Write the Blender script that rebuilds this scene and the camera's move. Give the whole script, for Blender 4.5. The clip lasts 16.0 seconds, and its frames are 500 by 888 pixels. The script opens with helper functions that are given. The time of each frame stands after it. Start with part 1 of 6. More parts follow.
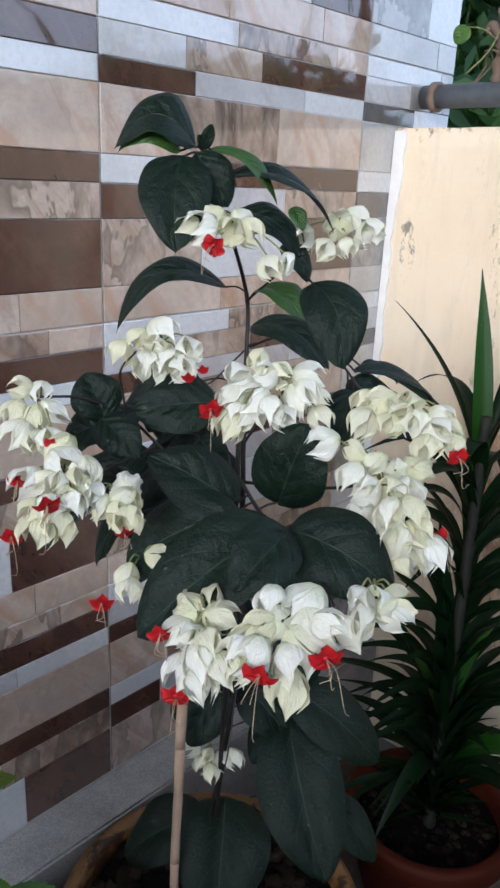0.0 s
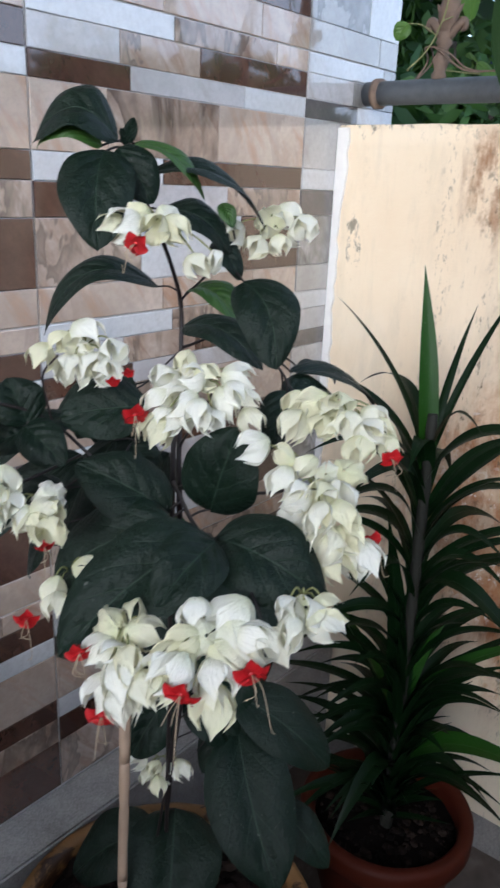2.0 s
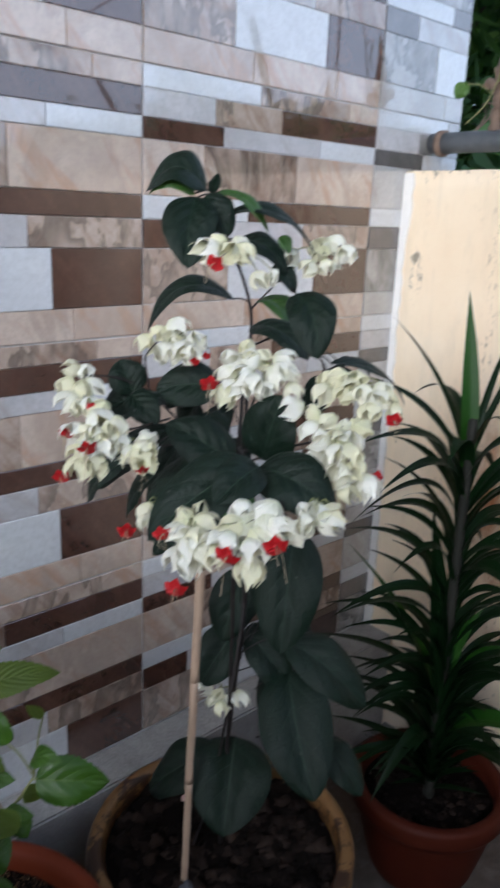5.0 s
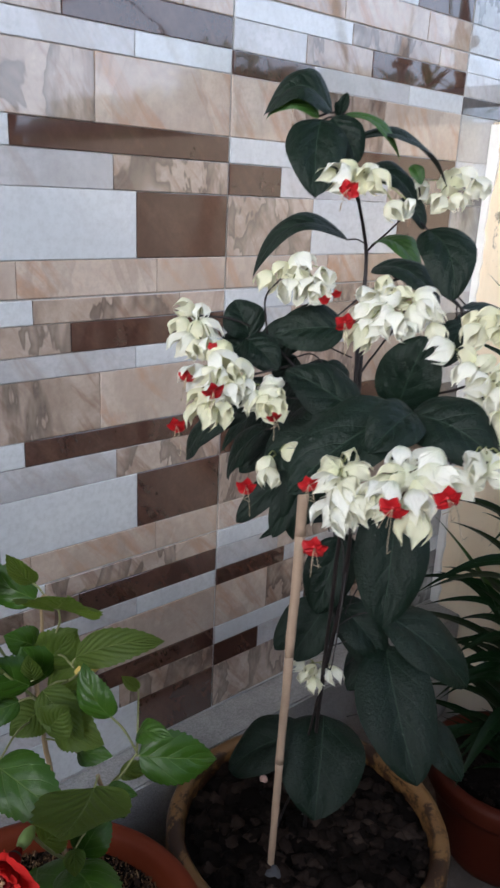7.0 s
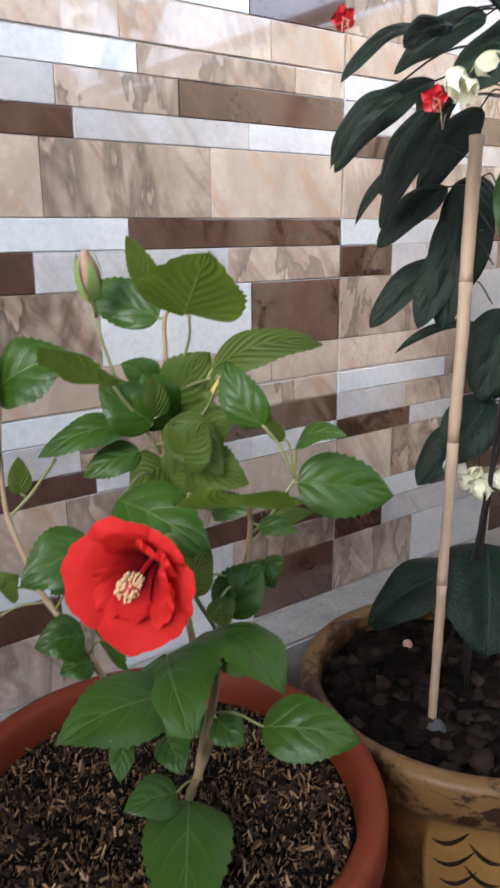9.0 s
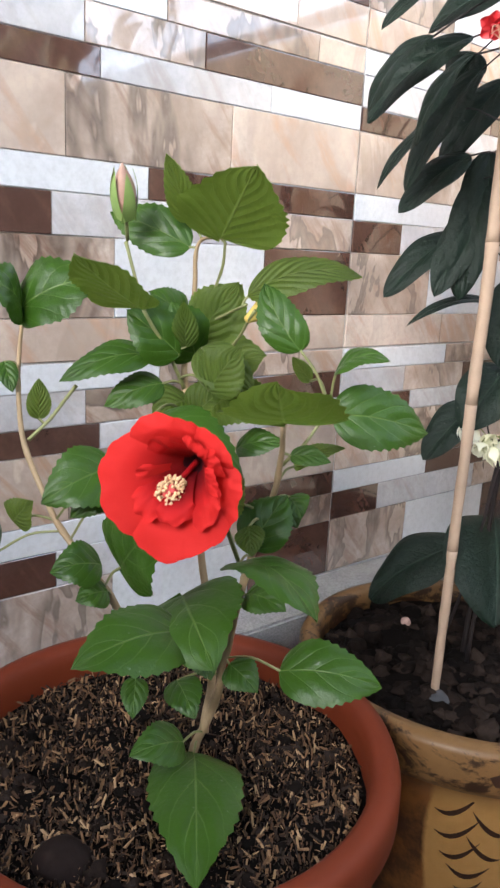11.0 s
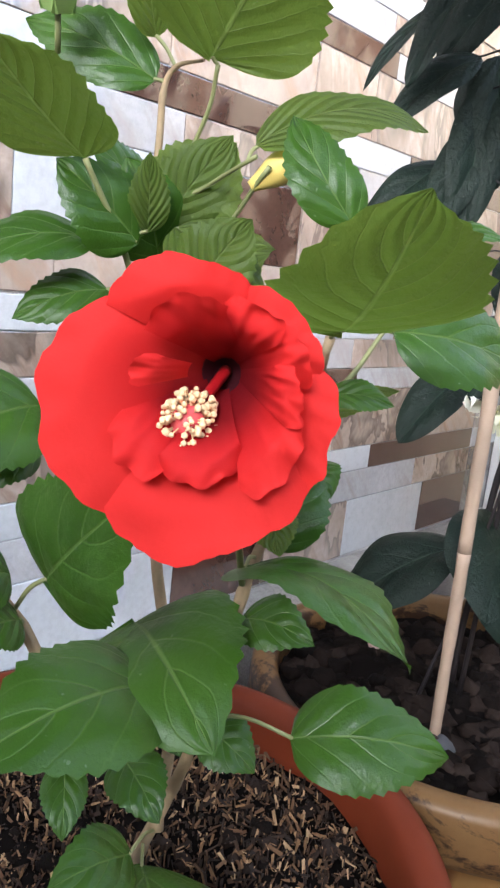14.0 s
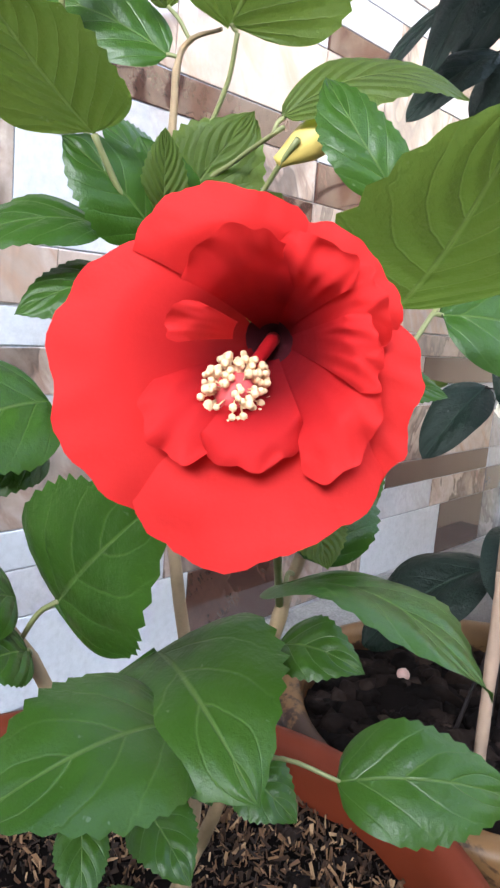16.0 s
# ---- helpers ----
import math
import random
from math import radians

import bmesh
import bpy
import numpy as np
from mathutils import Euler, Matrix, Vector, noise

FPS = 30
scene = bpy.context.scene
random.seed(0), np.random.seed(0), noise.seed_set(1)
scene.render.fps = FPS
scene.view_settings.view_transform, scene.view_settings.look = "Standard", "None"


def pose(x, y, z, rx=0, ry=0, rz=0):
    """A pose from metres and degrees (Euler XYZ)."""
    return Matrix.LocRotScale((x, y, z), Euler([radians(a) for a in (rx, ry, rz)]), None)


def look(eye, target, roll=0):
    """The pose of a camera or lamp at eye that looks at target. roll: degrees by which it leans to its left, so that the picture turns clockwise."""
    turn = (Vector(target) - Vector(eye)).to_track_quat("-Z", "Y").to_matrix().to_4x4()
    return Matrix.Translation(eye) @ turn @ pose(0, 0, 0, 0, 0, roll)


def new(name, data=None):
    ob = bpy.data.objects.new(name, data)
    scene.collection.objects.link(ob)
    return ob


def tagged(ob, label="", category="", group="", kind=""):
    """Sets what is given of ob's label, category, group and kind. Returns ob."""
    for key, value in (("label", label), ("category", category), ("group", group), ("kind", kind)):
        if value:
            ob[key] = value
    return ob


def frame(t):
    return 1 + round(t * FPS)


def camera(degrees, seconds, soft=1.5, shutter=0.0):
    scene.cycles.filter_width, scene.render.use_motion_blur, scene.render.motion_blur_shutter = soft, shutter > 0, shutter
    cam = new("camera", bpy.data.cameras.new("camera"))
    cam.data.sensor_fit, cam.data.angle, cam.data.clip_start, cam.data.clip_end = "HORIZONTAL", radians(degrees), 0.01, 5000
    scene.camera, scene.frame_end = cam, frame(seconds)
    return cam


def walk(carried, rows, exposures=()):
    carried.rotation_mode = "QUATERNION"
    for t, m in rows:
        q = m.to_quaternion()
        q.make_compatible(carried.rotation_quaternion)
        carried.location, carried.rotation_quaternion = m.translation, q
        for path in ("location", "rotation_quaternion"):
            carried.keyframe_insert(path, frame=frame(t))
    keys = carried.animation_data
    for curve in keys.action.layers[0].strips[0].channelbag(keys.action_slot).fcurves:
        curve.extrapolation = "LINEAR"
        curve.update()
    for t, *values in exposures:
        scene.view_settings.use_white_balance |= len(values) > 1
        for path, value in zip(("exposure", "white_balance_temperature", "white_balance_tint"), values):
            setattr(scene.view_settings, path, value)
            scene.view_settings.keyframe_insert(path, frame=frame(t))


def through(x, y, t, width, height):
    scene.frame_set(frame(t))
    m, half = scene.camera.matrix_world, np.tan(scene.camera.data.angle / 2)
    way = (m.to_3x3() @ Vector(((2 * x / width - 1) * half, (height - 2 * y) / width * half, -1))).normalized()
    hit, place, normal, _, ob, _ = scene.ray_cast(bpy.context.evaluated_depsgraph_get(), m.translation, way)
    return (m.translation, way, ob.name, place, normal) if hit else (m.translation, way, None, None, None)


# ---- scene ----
cam = camera(36.3, 16.0, soft=2.5, shutter=0.5)
PATH = [
    (0, (-1.269, -0.838, 1.26), (0.124, 0.439, 0.606), 2.7),
    (0.5, (-1.263, -0.842, 1.261), (0.148, 0.415, 0.605), 2.4),
    (1, (-1.257, -0.844, 1.259), (0.16, 0.404, 0.6), 2.3),
    (1.5, (-1.252, -0.842, 1.256), (0.187, 0.376, 0.588), 2.7),
    (2, (-1.239, -0.842, 1.258), (0.221, 0.36, 0.607), 2.5),
    (2.5, (-1.212, -0.878, 1.265), (0.327, 0.24, 0.646), 2.4),
    (3, (-1.21, -0.918, 1.269), (0.377, 0.14, 0.667), 2.8),
    (3.5, (-1.249, -0.962, 1.278), (0.327, 0.127, 0.703), 3.5),
    (4, (-1.297, -0.989, 1.278), (0.201, 0.214, 0.722), 3.4),
    (4.5, (-1.338, -1.01, 1.271), (0.089, 0.271, 0.704), 3.2),
    (5, (-1.364, -1.012, 1.259), (-0.05, 0.383, 0.686), 2.4),
    (5.2, (-1.37, -1.008, 1.251), (-0.102, 0.412, 0.638), 2.4),
    (7.5, (-1.4, -0.86, 1.159), (-0.135, 0.561, 0.541), 2.6),
    (8, (-1.402, -0.825, 1.072), (-0.192, 0.631, 0.428), 1.2),
    (8.2, (-1.4, -0.822, 1.027), (-0.215, 0.658, 0.391), 0.9),
    (8.5, (-1.409, -0.814, 0.962), (-0.246, 0.694, 0.351), -0.4),
    (9, (-1.419, -0.805, 0.868), (-0.267, 0.74, 0.334), -0.5),
    (9.5, (-1.444, -0.825, 0.848), (-0.306, 0.737, 0.333), -0.2),
    (11.8, (-1.458, -0.703, 0.756), (-0.164, 0.759, 0.321), 4.7),
    (12, (-1.443, -0.681, 0.748), (-0.126, 0.764, 0.327), 4.4),
    (12.5, (-1.422, -0.652, 0.738), (-0.052, 0.753, 0.351), 4.2),
    (13, (-1.408, -0.624, 0.719), (0.018, 0.722, 0.327), 4.7),
    (13.5, (-1.395, -0.597, 0.708), (0.048, 0.731, 0.316), 5.7),
    (14, (-1.376, -0.576, 0.702), (0.107, 0.698, 0.282), 6.1),
    (14.5, (-1.381, -0.574, 0.705), (0.079, 0.729, 0.295), 5.3),
    (15, (-1.377, -0.563, 0.693), (0.112, 0.708, 0.286), 5.1),
    (15.5, (-1.364, -0.549, 0.683), (0.128, 0.735, 0.327), 5.1),
    (16, (-1.356, -0.542, 0.679), (0.132, 0.751, 0.344), 4.7),
]
EXPOSURES = [(0.0, 0.27, 5480, 10), (5.2, 0.24, 5500, 10), (7.5, 0.50, 5750, 10), (8.5, 0.98, 5880, 10), (9.5, 1.42, 5900, 10), (12.0, 1.60, 6000, 10), (14.0, 1.82, 5640, 10), (16.0, 2.00, 5500, 10)]
walk(cam, [(t, look(eye, target, roll)) for t, eye, target, roll in PATH], exposures=EXPOSURES)

# ---- world, sun, exposure ----
world = bpy.data.worlds.new("sky")
scene.world = world
world.use_nodes = True
wn = world.node_tree
bg = wn.nodes["Background"]
sky = wn.nodes.new("ShaderNodeTexSky")
sky.sky_type, sky.sun_disc = "NISHITA", False
SUN_ELEVATION, SUN_TURN = radians(19), radians(242)
sky.sun_elevation, sky.sun_rotation = SUN_ELEVATION, SUN_TURN
sky.air_density, sky.dust_density, sky.ozone_density = 1.0, 5.0, 1.0
soft = wn.nodes.new("ShaderNodeMixRGB")
soft.inputs[0].default_value = 0.6
soft.inputs[2].default_value = (9.0, 9.9, 11.4, 1)
wn.links.new(sky.outputs[0], soft.inputs[1])
wn.links.new(soft.outputs[0], bg.inputs[0])
bg.inputs[1].default_value = 0.20
sun = new("sun", bpy.data.lights.new("sun", "SUN"))
sun.data.energy, sun.data.angle, sun.data.color = 2.0, radians(24), (1.0, 0.97, 0.93)
sun.matrix_world = look((-2.65, -1.4, 1.03), (0, 0, 0))

# ---- small helpers ----


def part(name, bm, material, parent, label="", smooth=True):
    """Links a bmesh as one mesh object under a thing or a part."""
    me = bpy.data.meshes.new(name)
    bm.normal_update()
    bm.to_mesh(me)
    bm.free()
    return put(name, me, material, parent, label, smooth)


def put(name, me, material, parent, label="", smooth=True):
    if material and not me.materials:
        me.materials.append(material)
    if smooth:
        me.polygons.foreach_set("use_smooth", [True] * len(me.polygons))
    ob = new(name, me)
    ob.parent = parent
    if label:
        tagged(ob, label)
    return ob


def thing(name, place, label, category, group="", kind=""):
    ob = new(name)
    ob.empty_display_size = 0.05
    ob.location = place
    return tagged(ob, label, category, group, kind)


def local(ob, p):
    """A place of the world, seen from a thing that is only moved."""
    return Vector(p) - ob.location


def box(bm, lo, hi, bevel=0.0):
    r = bmesh.ops.create_cube(bm, size=1.0)
    lo, hi = Vector(lo), Vector(hi)
    for v in r["verts"]:
        v.co = Vector([(lo[i] + hi[i]) / 2 + v.co[i] * (hi[i] - lo[i]) for i in range(3)])
    if bevel:
        bmesh.ops.bevel(bm, geom=list({e for v in r["verts"] for e in v.link_edges}), offset=bevel, segments=2, affect="EDGES")
    return r


def lathe(bm, profile, segments=48, centre=(0, 0, 0), uneven=0.0):
    """Turns a profile of (radius, height) about the upright axis."""
    c = Vector(centre)
    rings = []
    for r, z in profile:
        ring = []
        for i in range(segments):
            a = math.tau * i / segments
            k = r * (1 + uneven * noise.noise((math.cos(a) * 2, math.sin(a) * 2, z * 9)))
            ring.append(bm.verts.new(c + Vector((k * math.cos(a), k * math.sin(a), z))))
        rings.append(ring)
    for a, b in zip(rings, rings[1:]):
        for i in range(segments):
            j = (i + 1) % segments
            bm.faces.new((a[i], a[j], b[j], b[i]))
    return rings


def tube(bm, points, radii, sides=8, cap=True):
    """A round rod along a line of places, with a radius at each."""
    pts = [Vector(p) for p in points]
    if not hasattr(radii, "__len__"):
        radii = [radii] * len(pts)
    rings, side = [], None
    for i, p in enumerate(pts):
        d = (pts[min(i + 1, len(pts) - 1)] - pts[max(i - 1, 0)]).normalized()
        if side is None:
            side = d.orthogonal().normalized()
        side = (side - d * side.dot(d)).normalized()
        up = d.cross(side)
        rings.append([bm.verts.new(p + radii[i] * (side * math.cos(math.tau * k / sides) + up * math.sin(math.tau * k / sides))) for k in range(sides)])
    for a, b in zip(rings, rings[1:]):
        for k in range(sides):
            j = (k + 1) % sides
            bm.faces.new((a[k], a[j], b[j], b[k]))
    if cap:
        bm.faces.new(rings[0][::-1])
        bm.faces.new(rings[-1])


def curve(points, steps=6):
    """Places along a smooth line through the given ones."""
    p = [Vector(q) for q in points]
    p = [p[0] * 2 - p[1]] + p + [p[-1] * 2 - p[-2]]
    out = []
    for i in range(1, len(p) - 2):
        for k in range(steps):
            t = k / steps
            out.append(0.5 * (2 * p[i] + (p[i + 1] - p[i - 1]) * t + (2 * p[i - 1] - 5 * p[i] + 4 * p[i + 1] - p[i + 2]) * t * t + (3 * p[i] - p[i - 1] - 3 * p[i + 1] + p[i + 2]) * t ** 3))
    return out + [p[-2]]


# ---- materials ----


class Nodes:
    """A short way to write a procedural material."""

    def __init__(self, name, roughness=0.5, specular=0.5):
        self.m = bpy.data.materials.new(name)
        self.m.use_nodes = True
        self.t = self.m.node_tree
        self.b = self.t.nodes["Principled BSDF"]
        self.b.inputs["Roughness"].default_value = roughness
        self.b.inputs["Specular IOR Level"].default_value = specular

    def add(self, kind, values=(), **links):
        n = self.t.nodes.new("ShaderNode" + kind)
        for k, v in dict(values).items():
            n.inputs[k].default_value = v
        for k, v in links.items():
            self.t.links.new(v, n.inputs[k.replace("_", " ")])
        return n

    def link(self, a, b):
        self.t.links.new(a, b)

    def coords(self, kind="Object", scale=(1, 1, 1), shift=None):
        c = self.add("TexCoord").outputs[kind]
        n = self.add("Mapping", {"Scale": scale})
        self.link(c, n.inputs["Vector"])
        if shift is not None:
            self.link(shift, n.inputs["Location"])
        return n.outputs[0]

    def noise(self, vec, scale, detail=5.0, rough=0.6, distort=0.0):
        n = self.add("TexNoise", {"Scale": scale, "Detail": detail, "Roughness": rough, "Distortion": distort})
        self.link(vec, n.inputs["Vector"])
        return n.outputs["Fac"]

    def ramp(self, fac, *stops):
        n = self.add("ValToRGB")
        e = n.color_ramp.elements
        while len(e) < len(stops):
            e.new(0.5)
        for el, (p, c) in zip(e, stops):
            el.position = p
            el.color = (*c, 1) if len(c) == 3 else c
        self.link(fac, n.inputs[0])
        return n.outputs[0]

    def mix(self, fac, a, b, how="MIX"):
        n = self.t.nodes.new("ShaderNodeMixRGB")
        n.blend_type = how
        for i, v in enumerate((fac, a, b)):
            if isinstance(v, bpy.types.NodeSocket):
                self.link(v, n.inputs[i])
            else:
                n.inputs[i].default_value = v if i == 0 else ((*v, 1) if len(v) == 3 else v)
        return n.outputs[0]

    def math(self, how, a, b=0.0, c=0.0):
        n = self.t.nodes.new("ShaderNodeMath")
        n.operation = how
        for i, v in enumerate((a, b, c)):
            if isinstance(v, bpy.types.NodeSocket):
                self.link(v, n.inputs[i])
            else:
                n.inputs[i].default_value = v
        return n.outputs[0]

    def random(self):
        return self.add("ObjectInfo").outputs["Random"]

    def bump(self, height, strength=0.3, distance=0.002):
        n = self.add("Bump", {"Strength": strength, "Distance": distance})
        self.link(height, n.inputs["Height"])
        self.link(n.outputs[0], self.b.inputs["Normal"])

    def colour(self, c):
        if isinstance(c, bpy.types.NodeSocket):
            self.link(c, self.b.inputs["Base Color"])
        else:
            self.b.inputs["Base Color"].default_value = (*c, 1)
        return self

    def rough(self, s):
        self.link(s, self.b.inputs["Roughness"])


def stone_tile(name, dark, mid, light, vein, gloss=0.045, cracks=0.0, scale=7.0, veins=0.6):
    """Glazed printed stone: clouds, soft slanting streaks and fine grain under a clear glaze."""
    n = Nodes(name, gloss, 0.7)
    r = n.random()
    off = n.math("MULTIPLY", r, 7.0)
    turn = n.add("VectorRotate", {"Angle": 0.65, "Axis": (0, 1, 0)})
    n.link(n.coords("Object", (1, 1, 1), off), turn.inputs["Vector"])
    slant = n.add("Mapping", {"Scale": (2.6, 1.0, 0.55)})
    n.link(turn.outputs[0], slant.inputs["Vector"])
    v = n.coords("Object", (1.0, 1.0, 1.0), off)
    clouds = n.ramp(n.noise(v, scale, 6, 0.6, 0.4), (0.3, dark), (0.5, mid), (0.72, light))
    streak = n.noise(slant.outputs[0], scale * 1.5, 5, 0.62, 0.5)
    col = n.mix(n.math("MULTIPLY", n.ramp(streak, (0.50, (0, 0, 0)), (0.64, (1, 1, 1)), (0.70, (0.4, 0.4, 0.4))), veins), clouds, vein)
    height = streak
    if cracks:
        edge = n.noise(n.coords("Object", (1.0, 1, 0.45), off), scale * 0.9, 4, 0.65, 0.5)
        shade = n.ramp(edge, (0.42, (0, 0, 0)), (0.52, (1, 1, 1)), (0.535, (0, 0, 0)))
        col = n.mix(n.math("MULTIPLY", shade, cracks), col, tuple(0.38 * x for x in dark))
        height = n.math("SUBTRACT", streak, shade)
    grain = n.noise(v, 120, 5, 0.75)
    col = n.mix(n.ramp(grain, (0.42, (0, 0, 0)), (0.75, (0.5, 0.5, 0.5))), col, tuple(0.55 * x for x in mid))
    col = n.mix(n.math("MULTIPLY", r, 0.22), col, light)
    n.colour(col)
    n.rough(n.math("MULTIPLY_ADD", n.noise(n.coords("Object"), 9, 5, 0.7), 0.09, gloss - 0.015))
    n.b.inputs["Coat Weight"].default_value = 1.0
    n.b.inputs["Coat Roughness"].default_value = 0.03
    n.b.inputs["Coat IOR"].default_value = 1.6
    n.bump(n.math("ADD", n.math("MULTIPLY", height, 0.6), n.noise(v, 16, 2)), 0.05, 0.002)
    return n.m


TILE = {
    "beige": stone_tile("beige_stone_glaze", (0.37, 0.275, 0.215), (0.53, 0.43, 0.36), (0.64, 0.56, 0.495), (0.43, 0.235, 0.135), cracks=0.25, veins=0.75),
    "rough": stone_tile("split_stone_glaze", (0.20, 0.14, 0.105), (0.42, 0.33, 0.27), (0.60, 0.51, 0.445), (0.21, 0.11, 0.07), cracks=0.9, scale=11, veins=0.75),
    "brown": stone_tile("brown_glaze", (0.056, 0.026, 0.020), (0.076, 0.038, 0.029), (0.115, 0.062, 0.046), (0.15, 0.08, 0.052), scale=12, veins=0.35),
    "white": stone_tile("white_glaze", (0.56, 0.585, 0.62), (0.63, 0.655, 0.685), (0.69, 0.715, 0.74), (0.55, 0.565, 0.60), scale=5, veins=0.4),
    "grey": stone_tile("pale_grey_glaze", (0.40, 0.39, 0.40), (0.52, 0.52, 0.54), (0.62, 0.62, 0.64), (0.38, 0.33, 0.30), scale=7, veins=0.7),
}


# the last tiles before the corner have greyer colours
GREYED = {
    "beige": stone_tile("greyed_beige_glaze", (0.38, 0.37, 0.36), (0.47, 0.465, 0.46), (0.56, 0.56, 0.56), (0.36, 0.31, 0.27)),
    "rough": stone_tile("greyed_split_stone_glaze", (0.20, 0.195, 0.19), (0.36, 0.355, 0.35), (0.50, 0.50, 0.50), (0.20, 0.18, 0.16), cracks=0.8, scale=11, veins=0.75),
    "brown": stone_tile("greyed_brown_glaze", (0.085, 0.078, 0.078), (0.115, 0.105, 0.105), (0.16, 0.15, 0.15), (0.19, 0.17, 0.16), scale=12, veins=0.35),
    "white": TILE["white"],
    "grey": TILE["grey"],
}


def plaster_grey(name, a, b, c, scale=6.0, rough=0.85, bump=0.5):
    n = Nodes(name, rough, 0.25)
    v = n.coords("Object")
    base = n.ramp(n.noise(v, scale, 8, 0.65, 0.3), (0.3, a), (0.52, b), (0.74, c))
    fine = n.noise(v, scale * 22, 4, 0.7)
    col = n.mix(0.35, base, n.ramp(fine, (0.35, tuple(0.5 * x for x in a)), (0.65, tuple(min(1, 1.25 * x) for x in c))))
    n.colour(col)
    n.bump(fine, bump, 0.002)
    return n.m


GROUT = plaster_grey("grout", (0.48, 0.47, 0.46), (0.57, 0.56, 0.55), (0.66, 0.65, 0.64), 20)
LEDGE = plaster_grey("dusty_granite_ledge", (0.22, 0.21, 0.205), (0.32, 0.31, 0.30), (0.44, 0.425, 0.41), 16, 0.8)
FLOOR = plaster_grey("worn_cement_floor", (0.050, 0.040, 0.034), (0.090, 0.072, 0.061), (0.19, 0.160, 0.138), 30, 0.9, 0.8)
FILLET = plaster_grey("grey_cement_fillet", (0.14, 0.13, 0.125), (0.20, 0.19, 0.18), (0.27, 0.255, 0.24), 14)
HOUSE = plaster_grey("house_plaster", (0.5, 0.47, 0.43), (0.58, 0.55, 0.5), (0.64, 0.61, 0.56), 3)
YARD = plaster_grey("weathered_yard_cement", (0.16, 0.15, 0.14), (0.22, 0.21, 0.195), (0.29, 0.275, 0.255), 3)
GROUND = plaster_grey("earth_ground", (0.10, 0.09, 0.06), (0.15, 0.135, 0.09), (0.2, 0.18, 0.13), 1.5)


def stained_plaster():
    """Cream limewash with rusty run-down stains, black specks and flaked white patches."""
    n = Nodes("stained_cream_limewash", 0.82, 0.25)
    v = n.coords("Object")
    base = n.ramp(n.noise(v, 3.5, 7, 0.6), (0.3, (0.82, 0.655, 0.46)), (0.55, (0.87, 0.73, 0.54)), (0.75, (0.90, 0.80, 0.64)))
    sep = n.add("SeparateXYZ")
    n.link(n.add("TexCoord").outputs["Object"], sep.inputs[0])
    y, z = sep.outputs["Y"], sep.outputs["Z"]
    runs = n.noise(n.coords("Object", (1, 9, 1.6)), 1.7, 9, 0.68, 0.25)
    blot = n.noise(n.coords("Object", (1, 3.2, 1.5)), 2.4, 10, 0.72, 0.5)
    # the patches of rust: place on the wall, reach along and up, strength
    away = n.ramp(n.math("MULTIPLY_ADD", y, -1.0, 0.0), (0.10, (0, 0, 0)), (0.30, (1, 1, 1)))
    field = None
    for y0, z0, ry, rz, strength in (
        (-0.385, 1.270, 0.040, 0.100, 1.15), (-0.440, 1.240, 0.040, 0.080, 1.15), (-0.310, 1.285, 0.045, 0.090, 0.72), (-0.530, 1.290, 0.050, 0.055, 0.68), (-0.550, 1.135, 0.045, 0.035, 0.72), (-0.412, 0.990, 0.050, 0.120, 0.95),
        (-0.400, 0.690, 0.170, 0.240, 0.80), (-0.650, 0.590, 0.105, 0.220, 1.15), (-0.500, 0.395, 0.085, 0.070, 0.95), (-0.880, 0.800, 0.130, 0.480, 0.85), (-1.400, 0.750, 0.320, 0.420, 0.75), (-2.300, 0.900, 0.400, 0.400, 0.75),
    ):
        a = n.math("DIVIDE", n.math("SUBTRACT", y, y0), ry)
        b = n.math("DIVIDE", n.math("SUBTRACT", z, z0), rz)
        d = n.math("ADD", n.math("MULTIPLY", a, a), n.math("MULTIPLY", b, b))
        patch = n.math("DIVIDE", strength, n.math("MULTIPLY_ADD", d, d, 1.0))
        field = patch if field is None else n.math("MAXIMUM", field, patch)
    amount = n.math("ADD", n.math("MULTIPLY", n.math("ADD", runs, blot), 0.5), n.math("MULTIPLY_ADD", field, 0.40, -0.14))
    rust = n.ramp(amount, (0.46, (0, 0, 0)), (0.54, (0.5, 0.5, 0.5)), (0.62, (1, 1, 1)))
    broken = n.ramp(n.noise(n.coords("Object", (1, 1.5, 0.8)), 10, 10, 0.72, 0.1), (0.42, (0.08, 0.08, 0.08)), (0.50, (0.75, 0.75, 0.75)), (0.56, (1, 1, 1)))
    rust = n.math("MULTIPLY", rust, broken)
    rustcol = n.ramp(n.noise(v, 9, 6, 0.7), (0.3, (0.20, 0.075, 0.032)), (0.5, (0.40, 0.175, 0.075)), (0.7, (0.52, 0.29, 0.14)))
    # weathered to a grey brown near the coping
    half = n.math("MULTIPLY", z, 0.5)
    high = n.ramp(half, (0.43, (0, 0, 0)), (0.51, (1, 1, 1)))
    rustcol = n.mix(n.math("MULTIPLY", high, 0.5), rustcol, (0.26, 0.155, 0.085))
    rust = n.math("MULTIPLY", rust, n.math("MULTIPLY_ADD", high, -0.1, 1.0))
    # a broad brown wash behind the rust, thinning out towards the foot
    a = n.math("DIVIDE", n.math("SUBTRACT", y, -0.52), 0.30)
    b = n.math("DIVIDE", n.math("SUBTRACT", z, 0.70), 0.36)
    d = n.math("ADD", n.math("MULTIPLY", a, a), n.math("MULTIPLY", b, b))
